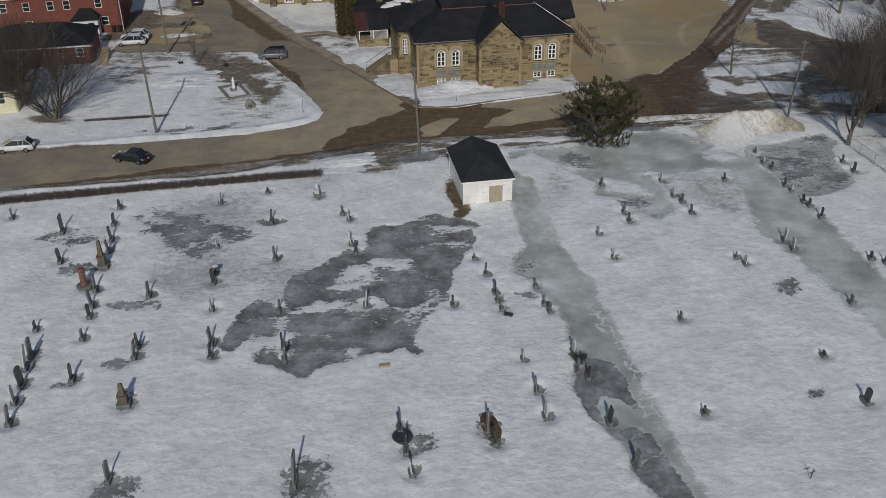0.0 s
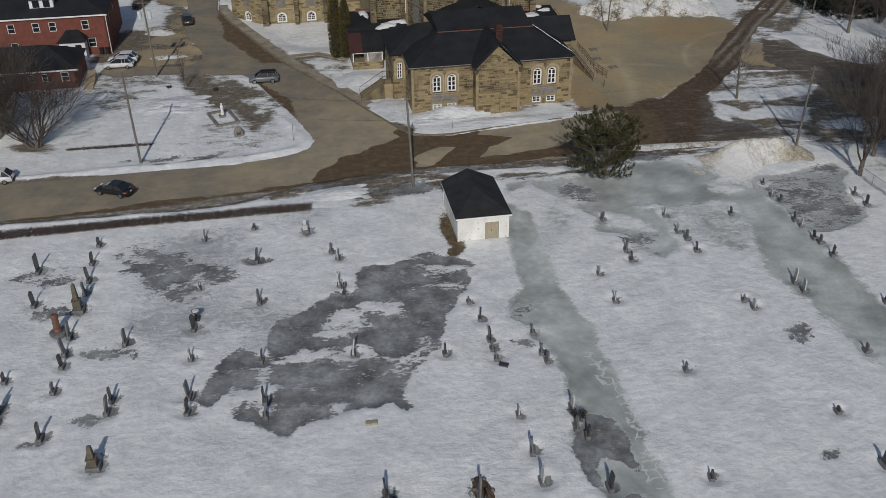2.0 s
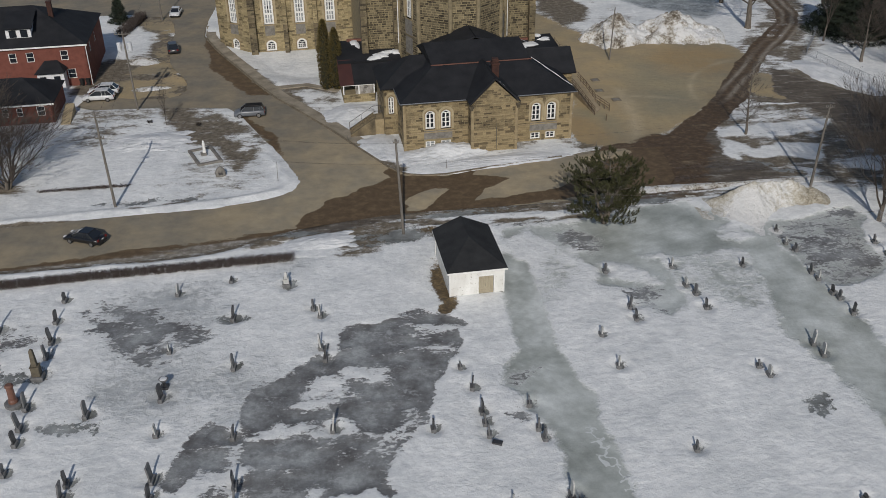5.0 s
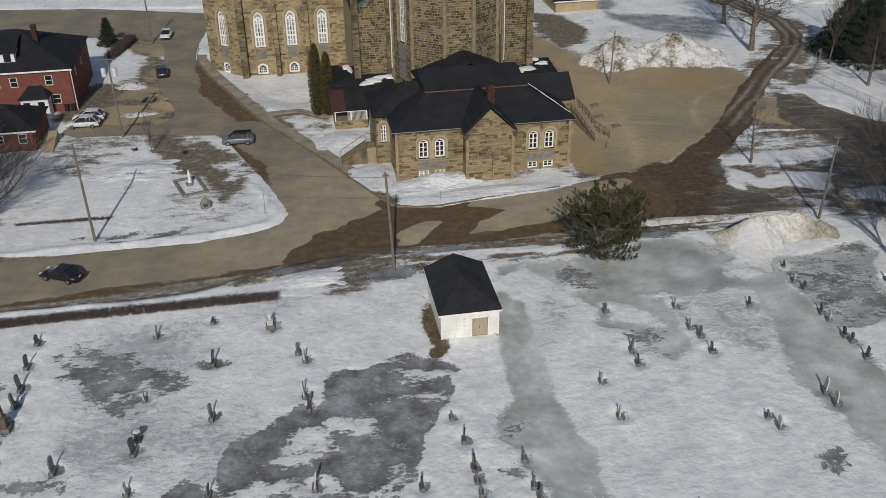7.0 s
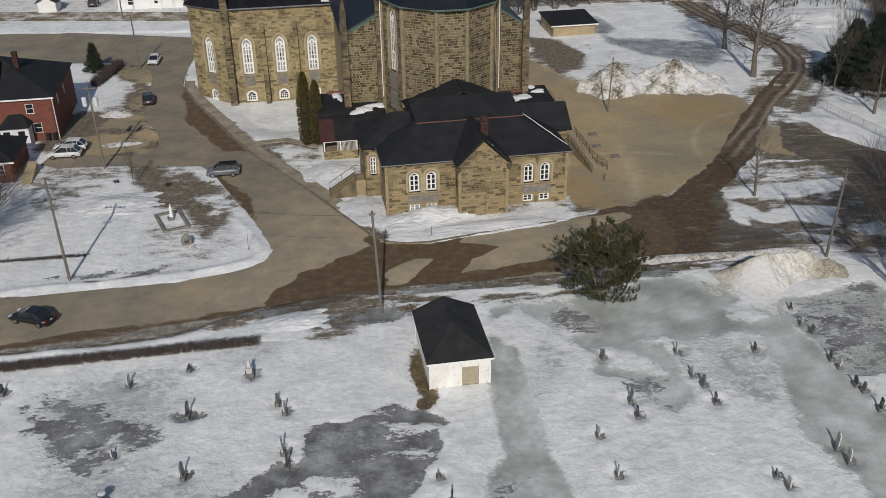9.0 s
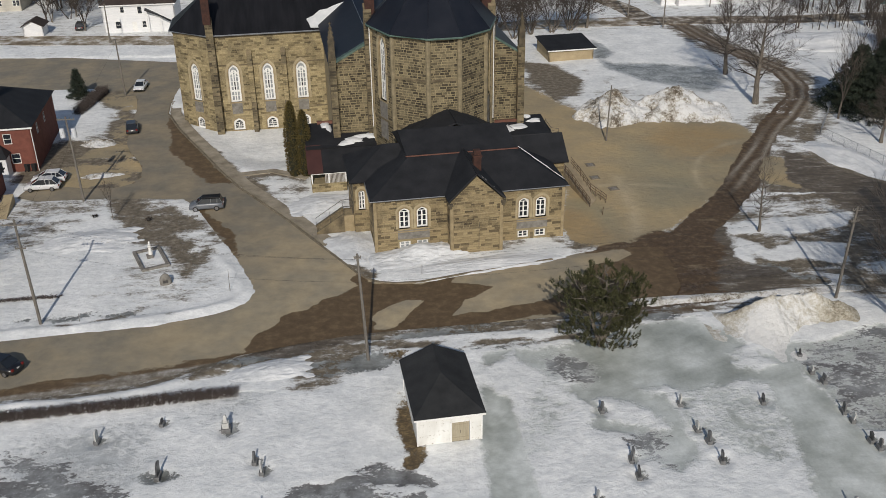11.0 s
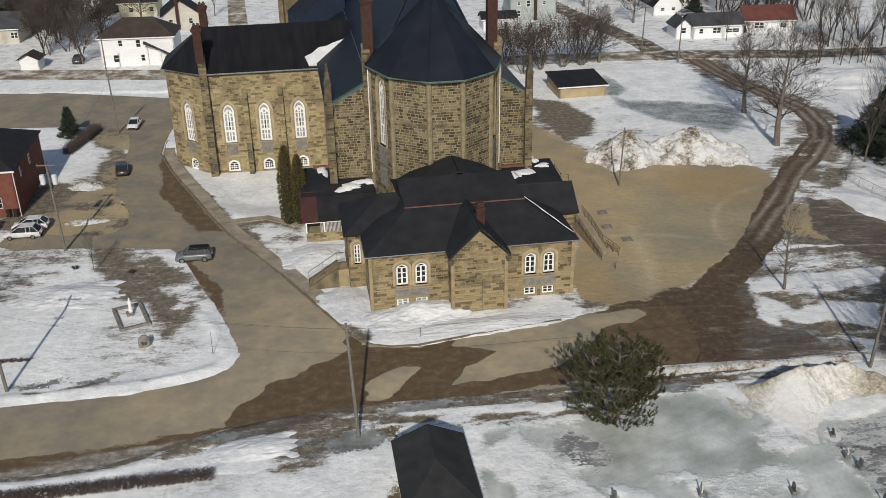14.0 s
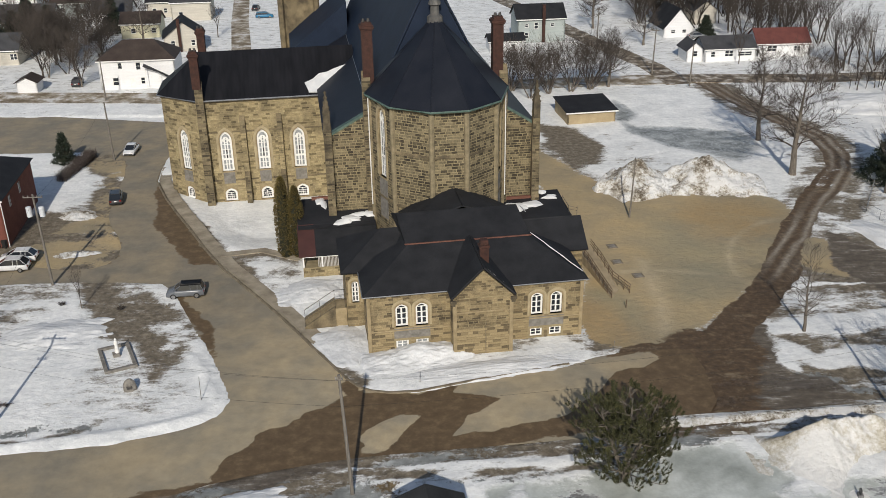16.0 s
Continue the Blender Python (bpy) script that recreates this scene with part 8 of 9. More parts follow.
        box(bm, -L - 0.01, -L + 0.14, s * W * 0.72 - 0.14, s * W * 0.72 + 0.14, 0.64, 0.9, 0.03)
        part("tail_light", bm, M["tail_lamp"], t)
        for wx_ in (-L * 0.6, L * 0.62):
            r = 0.36 if kind == "suv" else 0.32
            m_ = Matrix.Translation((wx_, s * (W - 0.1), r - 0.02)) @ Matrix.Rotation(math.pi / 2, 4, "X")
            bm = bmesh.new()
            lathe(bm, [(r * 0.7, -0.11), (r * 0.97, -0.1), (r, -0.05), (r, 0.05), (r * 0.97, 0.1), (r * 0.7, 0.11)], 16)
            wh = part("wheel", moved(bm, m_), M["tyre"], t, "black tyre")
            bm = bmesh.new()
            lathe(bm, [(r * 0.62, -0.125), (r * 0.62, 0.125)], 12)
            part("rim", moved(bm, m_), M["rim"], wh)
    bm = bmesh.new()
    box(bm, L - 0.04, L + 0.03, -0.6, 0.6, 0.34, 0.52, 0.02)
    part("bumper", bm, M["tyre"], t)
    bm = bmesh.new()
    box(bm, -L - 0.03, -L + 0.05, -0.7, 0.7, 0.32, 0.5, 0.02)
    part("bumper", bm, M["tyre"], t)
    bm = bmesh.new()
    box(bm, -L - 0.035, -L - 0.01, -0.16, 0.16, 0.68, 0.8)
    part("plate", bm, M["white_paint"], t, "plain white plate")
    return t


car(-24.8, 49.3, 184, 4.3, 1.66, (0.13, 0.142, 0.16), "slate-grey four-wheel-drive car with black roof and rails", top=M["black_paint"])
car(-47.8, 57.6, 183, 4.6, 1.68, (0.62, 0.63, 0.64), "silver-white hatchback car parked in the driveway", "hatch")
car(-47.7, 60.2, 183, 4.5, 1.6, (0.7, 0.71, 0.72), "white car parked behind another in the driveway", "hatch")
car(-41.0, 79.8, 104, 4.5, 1.62, (0.03, 0.032, 0.036), "charcoal car standing in the side street", "hatch")
car(-44.3, 101.3, 270, 4.3, 1.48, (0.7, 0.71, 0.72), "white saloon car at the car park entrance", "saloon")
car(-53.6, 18.6, 185, 4.5, 1.62, (0.66, 0.67, 0.68), "pearl-white car parked at the lawn edge", "hatch")
car(-38.6, 14.4, 158, 4.5, 1.5, (0.012, 0.012, 0.014), "black saloon car turning in the road", "saloon")
car(-66.8, 146.3, 96, 4.5, 1.6, (0.05, 0.052, 0.055), "grey car parked before the white house")
car(71.6, 176.6, 8, 4.5, 1.5, (0.2, 0.21, 0.22), "grey car parked beside the white house", "saloon")
car(-37.0, 214, 5, 4.8, 1.6, (0.02, 0.16, 0.3), "bright blue pickup parked at the far street")
car(-41.0, 226, 88, 4.5, 1.5, (0.03, 0.03, 0.035), "dark car in the far street", "saloon")


# ---- houses ----
M["brick_wall"] = simple("brick_wall", (0.14, 0.046, 0.032), (0.2, 0.07, 0.05), 1.2, 0.9, fine=22, bumps=0.5, dist=0.02)
M["yellow_siding"] = simple("pale_yellow_siding", (0.55, 0.52, 0.36), (0.66, 0.63, 0.46), 0.8, 0.7, stretch=(0.3, 0.3, 4))
M["white_siding"] = simple("white_siding", (0.68, 0.69, 0.7), (0.8, 0.8, 0.8), 0.8, 0.65, stretch=(0.3, 0.3, 4))
M["grey_siding"] = simple("grey_green_siding", (0.3, 0.34, 0.33), (0.38, 0.42, 0.41), 0.8, 0.7, stretch=(0.3, 0.3, 4))
M["tan_siding"] = simple("tan_render", (0.32, 0.25, 0.15), (0.42, 0.34, 0.21), 0.7, 0.85)
M["cream_siding"] = simple("cream_siding", (0.45, 0.42, 0.36), (0.56, 0.53, 0.46), 0.8, 0.7, stretch=(0.3, 0.3, 4))
M["brown_roof"] = simple("dark_brown_shingle", (0.03, 0.02, 0.016), (0.055, 0.04, 0.032), 0.5, 0.8, fine=12)
M["grey_roof"] = simple("grey_shingle", (0.035, 0.036, 0.04), (0.065, 0.066, 0.07), 0.5, 0.8, fine=12)
M["red_roof"] = simple("red_metal_roof", (0.1, 0.03, 0.024), (0.15, 0.048, 0.038), 0.5, 0.7, fine=12)
M["teal_roof"] = simple("teal_roof", (0.05, 0.12, 0.12), (0.08, 0.17, 0.17), 0.5, 0.6)


def house(x, y, turn, w, d, eave, ridge, wall_key, roof_key, label, front=(), right=(), left=(), style="gable_x", chimney=None, trim="white_paint", name="house", door=None):
    """A house; its front faces -Y. front, right and left are windows (centre, sill, width, height)."""
    t = thing(name, pose(x, y, 0, 0, 0, turn), label, "house" if name == "house" else name.replace("_", " "))
    o = 0.4
    cs = [(0, 0), (w, 0), (w, d), (0, d)]
    sides = [list(front), list(right), [], list(left)]
    for i in range(4):
        ln = w if i % 2 == 0 else d
        ops = [(*q, "rect") for q in sides[i]]
        if i == 0 and door:
            ops.append((door, 0.25, 1.0, 2.05, "door"))
        g = None
        if style == "gable_x" and i % 2 == 1 or style == "gable_y" and i % 2 == 0:
            g = (ln / 2, ridge - 0.12)
        m, _ = wall(t, cs[i], cs[(i + 1) % 4], -0.8, eave, ops, 0.25, g, 0, wall_key, None)
        for c, z, ww, hh, kind in ops:
            if kind == "rect":
                window(t, m, c, z, ww, hh, "rect", 2 if ww > 1.3 else 1, 2, 0.06, 0.09, None)
            else:
                bm = bmesh.new()
                box(bm, c - 0.5, c + 0.5, 0.05, 0.12, 0.25, 2.3, 0.01)
                part("door", moved(bm, m), M["white_paint"], t)
    e = eave
    if style == "gable_x":
        k = (ridge - eave) / (d / 2)
        lo = e - o * k
        pl = [[(-o, -o, lo), (w + o, -o, lo), (w + o, d / 2, ridge), (-o, d / 2, ridge)], [(w + o, d + o, lo), (-o, d + o, lo), (-o, d / 2, ridge), (w + o, d / 2, ridge)]]
    elif style == "gable_y":
        k = (ridge - eave) / (w / 2)
        lo = e - o * k
        pl = [[(-o, d + o, lo), (-o, -o, lo), (w / 2, -o, ridge), (w / 2, d + o, ridge)], [(w + o, -o, lo), (w + o, d + o, lo), (w / 2, d + o, ridge), (w / 2, -o, ridge)]]
    elif style == "shed":
        pl = [[(-o, -o, e + 0.05), (w + o, -o, e + 0.05), (w + o, d + o, ridge), (-o, d + o, ridge)]]
    else:
        h_ = min(w, d) / 2
        a, b = ((h_, d / 2, ridge), (w - h_, d / 2, ridge)) if w > d else ((w / 2, h_, ridge), (w / 2, d - h_, ridge))
        q = [(-o, -o, e), (w + o, -o, e), (w + o, d + o, e), (-o, d + o, e)]
        pl = [[q[0], q[1], b, a], [q[1], q[2], b], [q[2], q[3], a, b], [q[3], q[0], a]] if w > d else [[q[0], q[1], a], [q[1], q[2], b, a], [q[2], q[3], b], [q[3], q[0], a, b]]
    for p in pl:
        roof(t, [p], M[roof_key], "roof_plane", "", 0.12)
    bm = bmesh.new()
    box(bm, -o, w + o, -o - 0.03, -o + 0.02, e - 0.24, e - 0.02)
    if style != "gable_y":
        part("fascia", bm, M[trim], t)
    else:
        bm.free()
    if chimney:
        cx, cy, z0, z1 = chimney
        bm = bmesh.new()
        box(bm, cx - 0.35, cx + 0.35, cy - 0.35, cy + 0.35, z0, z1, 0.02)
        box(bm, cx - 0.42, cx + 0.42, cy - 0.42, cy + 0.42, z1, z1 + 0.15, 0.02)
        part("chimney", bm, M["chimney_brick"], t, "brick chimney")
    return t


def brick_house():
    t = house(-74.2, 61.9, TH, 23.8, 16, 6.5, 10.6, "brick_wall", "shingle", "large two-storey red brick house with black hipped roof",
              [(c, 4.1, 1.1, 1.5) for c in (20.6, 15.7, 13.2, 9.5, 6, 3)] + [(21.2, 1.2, 1.2, 1.5), (9.5, 1.1, 1.1, 1.5)], [(4, 4.1, 1.1, 1.5), (9, 4.1, 1.1, 1.5)], style="hip", chimney=(18.6, 6.2, 8.6, 11.4))
    # dormer
    bm = bmesh.new()
    box(bm, 12.6, 16.2, 1.6, 5.0, 6.9, 9.0)
    dm = part("dormer", bm, M["white_siding"], t, "white dormer")
    for c in (13.6, 15.2):
        bm = bmesh.new()
        box(bm, c - 0.5, c + 0.5, 1.54, 1.6, 7.55, 8.65)
        part("pane", bm, M["glass"], dm)
    bm = bmesh.new()
    slab(bm, [(12.3, 1.2, 8.95), (16.5, 1.2, 8.95), (16.5, 6.5, 10.3), (12.3, 6.5, 10.3)], 0.14)
    part("roof", bm, M["shingle"], dm)
    # entrance porch
    bm = bmesh.new()
    box(bm, 16.6, 20.4, -2.2, 0, -0.2, 3.0)
    p = part("porch", bm, M["white_siding"], t, "white entrance porch")
    bm = bmesh.new()
    slab(bm, [(16.3, -2.6, 3.0), (20.7, -2.6, 3.0), (19.4, 0, 4.2), (17.6, 0, 4.2)], 0.12)
    slab(bm, [(20.7, -2.6, 3.0), (20.7, 0, 3.0), (19.4, 0, 4.2)], 0.12)
    part("roof", bm, M["shingle"], p)
    for c in (17.4, 19.4):
        bm = bmesh.new()
        box(bm, c - 0.45, c + 0.45, -2.26, -2.2, 0.9, 2.4)
        part("pane", bm, M["glass"], p)
    bm = bmesh.new()
    tube(bm, [(23.9, -0.12, 0), (23.9, -0.12, 6.3)], 0.06, 6)
    part("downpipe", bm, M["white_paint"], t)


brick_house()
house(-67.2, 47.4, TH, 15.6, 8.6, 3.1, 5.5, "brick_wall", "shingle", "single-storey red brick house with a black hipped roof",
      [(14.0, 1.2, 1.1, 1.4), (11.2, 1.3, 0.8, 1.2), (9.3, 1.3, 0.8, 1.2), (5, 1.2, 1.1, 1.4)], style="hip")
st = thing("ramp", pose(-51.0, 50.2, 0, 0, 0, TH), "tan concrete ramp beside the brick house", "ramp")
bm = bmesh.new()
vs_ = [bm.verts.new(v) for v in ((0, -2, -0.1), (1.3, -2, -0.1), (1.3, 3, -0.1), (0, 3, -0.1), (0, -2, 0.15), (1.3, -2, 0.15), (1.3, 3, 1.3), (0, 3, 1.3))]
for f in ((3, 2, 1, 0), (4, 5, 6, 7), (0, 1, 5, 4), (1, 2, 6, 5), (2, 3, 7, 6), (3, 0, 4, 7)):
    bm.faces.new([vs_[i] for i in f])
part("slope", bm, M["tan_siding"], st)
house(-71.5, 29.2, TH, 14.6, 9, 3.3, 7.0, "yellow_siding", "brown_roof", "pale yellow house with a dark brown roof", [(12.6, 1.3, 1.2, 1.5), (8, 1.3, 1.2, 1.5)], [(4.5, 1.2, 1, 1.4)])
house(29.3, 110.0, 7, 8.7, 8.2, 2.3, 2.9, "tan_siding", "shingle", "low tan garage with a flat black roof", style="shed", name="garage")
house(-60.5, 141.5, 3, 15, 9, 6.0, 9.2, "white_siding", "brown_roof", "white two-storey house with brown hipped roof",
      [(4.2, 4.2, 0.9, 1.3), (3, 0.9, 1.2, 1.6), (7.8, 3.9, 1, 1.6), (8.4, 1, 0.9, 1.4)], style="hip", door=6.4)
sta = thing("outside_stair", pose(-60.5, 141.5, 0, 0, 0, 3), "covered white outside stair on the white house", "stair")
bm = bmesh.new()
slab(bm, [(9.0, -1.5, 4.9), (10.0, -1.5, 4.9), (14.5, -1.5, 2.2), (14.5, -0.1, 2.2), (9.0, -0.1, 5.2)], 0.15)
part("cover", bm, M["grey_roof"], sta)
for xx, zz in ((9.4, 4.7), (12, 3.4), (14.2, 2.2)):
    bm = bmesh.new()
    box(bm, xx - 0.06, xx + 0.06, -1.45, -1.33, 0, zz)
    part("post", bm, M["white_paint"], sta)
house(-77.0, 140.5, 3, 4, 4, 2.4, 3.4, "white_siding", "brown_roof", "small white garden shed with gable", style="gable_y", name="garden_shed")
house(-99.5, 164.5, 3, 14, 9, 3.4, 6.5, "cream_siding", "grey_roof", "cream house with a grey roof and bay", [(13, 1.2, 1.6, 1.4), (9, 1.2, 1.6, 1.4)])
house(-55.0, 174.0, 12, 9, 10, 3.6, 7.0, "cream_siding", "shingle", "grey-cream house with a steep dark gable", [(2, 1.3, 1, 1.4), (6.6, 1.3, 1, 1.4), (4.5, 4.2, 0.9, 1.1)], style="gable_y", chimney=(3.6, -0.3, 0, 7.6))
house(-69.5, 217.5, 4, 7, 7, 4.2, 6.6, "cream_siding", "shingle", "small cream far house with a dark roof", [(2, 1.2, 1.1, 1.3), (5, 1.2, 1.1, 1.3)])
house(-117, 233, 4, 12, 8, 4.0, 7.2, "white_siding", "shingle", "white far house with a steep dark gable", [(3, 1.2, 1.2, 1.3), (8, 1.2, 1.2, 1.3)], style="gable_y")
house(-97, 222, 6, 9, 8, 3.6, 6.4, "grey_siding", "brown_roof", "grey far house with a brown roof", [(3, 1.2, 1.2, 1.3), (6.5, 1.2, 1.2, 1.3)])
house(-69.5, 190.8, 4, 9.5, 8, 3.6, 6.0, "yellow_siding", "brown_roof", "pale yellow far house with brown roof", [(3, 1.2, 1.2, 1.3), (8, 1.2, 1.2, 1.3)])
house(-80.5, 204.5, 4, 10, 8, 4, 7, "white_siding", "grey_roof", "white far house with grey roof", [(3, 1.2, 1.2, 1.3), (7, 1.2, 1.2, 1.3)])
house(-61.5, 211.5, 4, 10.5, 9, 5.0, 6.6, "cream_siding", "grey_roof", "tan far house with a grey roof", [(2.5, 1.2, 1.2, 1.3)])
house(-29.5, 202.5, 4, 7, 8, 4.6, 7.4, "white_siding", "red_roof", "white far house with a dull red roof", [(3, 2.2, 0.9, 1.6)], style="gable_x")
house(-110, 195, 4, 22, 10, 3.6, 7.4, "grey_siding", "grey_roof", "grey far house with dormers", [(4, 1.2, 1.2, 1.3), (9, 1.2, 1.2, 1.3), (15, 1.2, 1.2, 1.3)])
house(-20, 186, 4, 7, 8, 3.4, 5.6, "white_siding", "brown_roof", "small white far house behind the church", [(3.5, 1.2, 1.2, 1.3)])
house(66.2, 152.2, 4, 11.4, 7.5, 2.9, 5.0, "white_siding", "grey_roof", "white bungalow with a grey roof and porch", [(5.4, 1.1, 1.9, 1.3), (9.0, 1.1, 3.2, 1.0), (1.8, 1.1, 1.0, 1.2)])
house(62.4, 153.0, 4, 3.7, 5.5, 2.8, 4.4, "white_siding", "grey_roof", "white gabled wing with teal trim beside the bungalow", [(1.9, 1.1, 1.1, 1.3)], style="gable_y", name="house", trim="teal_roof")
house(79.2, 156.2, 0, 11.6, 8, 2.9, 5.6, "white_siding", "red_roof", "white bungalow with a red metal roof", [(3.2, 1.1, 2.2, 1.3), (8.8, 1.1, 1.5, 1.2)])
house(63.6, 177.2, 6, 7.4, 10, 2.6, 7.0, "white_siding", "shingle", "white house with a steep dark gable", [(2.4, 1.0, 1.1, 0.9), (5.2, 1.0, 1.1, 0.9), (3.9, 3.3, 0.9, 1.3)], style="gable_y")
house(75.2, 192, 6, 6, 7, 3.8, 6.0, "cream_siding", "grey_roof", "cream far house beside red sheds", [(3, 1.3, 1.1, 1.2)], style="gable_y")
house(28.0, 175.5, 4, 11.5, 9, 5.6, 8.4, "grey_siding", "shingle", "grey-green two-storey house with black roof", [(2.2, 3.6, 0.9, 0.9), (4.5, 3.2, 1, 1.6), (8.4, 3.6, 0.9, 0.9), (2.2, 1.0, 1, 1.4)], style="gable_x", chimney=(6.2, -0.4, 0, 8.8))
house(20.5, 166, 4, 8, 5, 2.6, 4.0, "white_siding", "shingle", "small white far garage with a black roof", [(5.5, 0.9, 1, 1)], style="gable_x", name="garage")
house(112, 148, -10, 9, 8, 3.2, 5.6, "teal_roof", "grey_roof", "dark teal cabin behind the woods", [(4, 1.2, 1.2, 1.2)], name="house")
house(85, 62, 20, 12, 9, 4.5, 7.5, "grey_siding", "grey_roof", "blue-grey house behind the trees and fence", [(3, 1.2, 1.2, 1.3), (8, 1.2, 1.2, 1.3)], [], [(3, 1.2, 1.2, 1.3)])


# ---- steps, porch and annexes of the hall ----
def stone_steps():
    t = thing("stone_steps", pose(-3.3, 35.0, 0, 0, 0, TH), "sandstone entrance steps with dark iron railings", "steps")
    n = 11
    for i in range(n):
        u1 = -1.85 - 1.2 - i * 0.3
        z = 2.2 * (n - i) / n
        bm = bmesh.new()
        box(bm, u1 - 0.3, u1, 6.35, 8.1, -0.3, z, 0.015)
        part("step", bm, M["trim_stone"], t)
    bm = bmesh.new()
    box(bm, -3.05, -1.85, 6.1, 8.3, -0.3, 2.25, 0.02)
    part("landing", bm, M["trim_stone"], t)
    for v in (6.2, 8.2):
        bm = bmesh.new()
        flat_prism(bm, [(-6.4, -0.3), (-3.05, -0.3), (-3.05, 2.5), (-6.4, 0.35)], v - 0.14, v + 0.14)
        bmesh.ops.recalc_face_normals(bm, faces=bm.faces)
        part("side_wall", bm, M["stone_weather"], t)
        bm = bmesh.new()
        tube(bm, [(-1.9, v, 3.4), (-3.05, v, 3.4), (-6.35, v, 1.3), (-6.35, v, 0.3)], 0.035, 6)
        part("handrail", bm, M["iron"], t)
        for u, z0, z1 in ((-3.05, 2.3, 3.4), (-4.7, 1.4, 2.35), (-2.0, 2.3, 3.4)):
            bm = bmesh.new()
            tube(bm, [(u, v, z0), (u, v, z1)], 0.025, 5)
            part("baluster", bm, M["iron"], t)


def entry_ramp():
    """A sand-covered ramp along the hall's end wall, with two iron-brown railings; the outer one turns away at its foot."""
    t = thing("entry_ramp", pose(0, 0, 0), "sandy concrete ramp with brown pipe railings beside the hall", "ramp")
    inner = [(23.7, 45.3, 0.04), (23.0, 48.9, 0.55), (22.3, 52.6, 1.1), (21.6, 56.2, 1.25)]
    outer = [(24.9, 47.2, 0.1), (24.5, 49.0, 0.5), (23.9, 52.8, 1.05), (23.3, 56.5, 1.25)]
    for i in range(3):
        bm = bmesh.new()
        quad = [inner[i], outer[i], outer[i + 1], inner[i + 1]]
        top = [bm.verts.new(p) for p in quad]
        low = [bm.verts.new((p[0], p[1], -0.25)) for p in quad]
        bm.faces.new(top)
        bm.faces.new(low[::-1])
        for k in range(4):
            bm.faces.new((low[k], low[(k + 1) % 4], top[(k + 1) % 4], top[k]))
        part("slab", bm, M["dusty_wood"], t, "sand-covered concrete slab")
    for line in (inner, [(26.0, 46.4, 0.04), *outer[1:]]):
        for dz in (0.35, 0.7, 1.05):
            bm = bmesh.new()
            tube(bm, [(x, y, z + dz) for x, y, z in line], 0.045, 5)
            part("rail", bm, M["wood_brown"], t, "brown pipe rail")
        for (ax, ay, az), (bx, by, bz) in zip(line, line[1:]):
            for k in range(3):
                f = k / 3
                x, y, z = ax + (bx - ax) * f, ay + (by - ay) * f, az + (bz - az) * f
                bm = bmesh.new()
                tube(bm, [(x, y, z - 0.2), (x, y, z + 1.08)], 0.045, 5)
                part("post", bm, M["wood_brown"], t)
    bm = bmesh.new()
    tube(bm, [(24.8, 42.9, -0.2), (24.85, 42.95, 1.0)], 0.05, 6)
    solid("post", bm, M["wood_brown"], pose(0, 0, 0), "short brown post at the foot of the ramp", "post")


stone_steps()
entry_ramp()


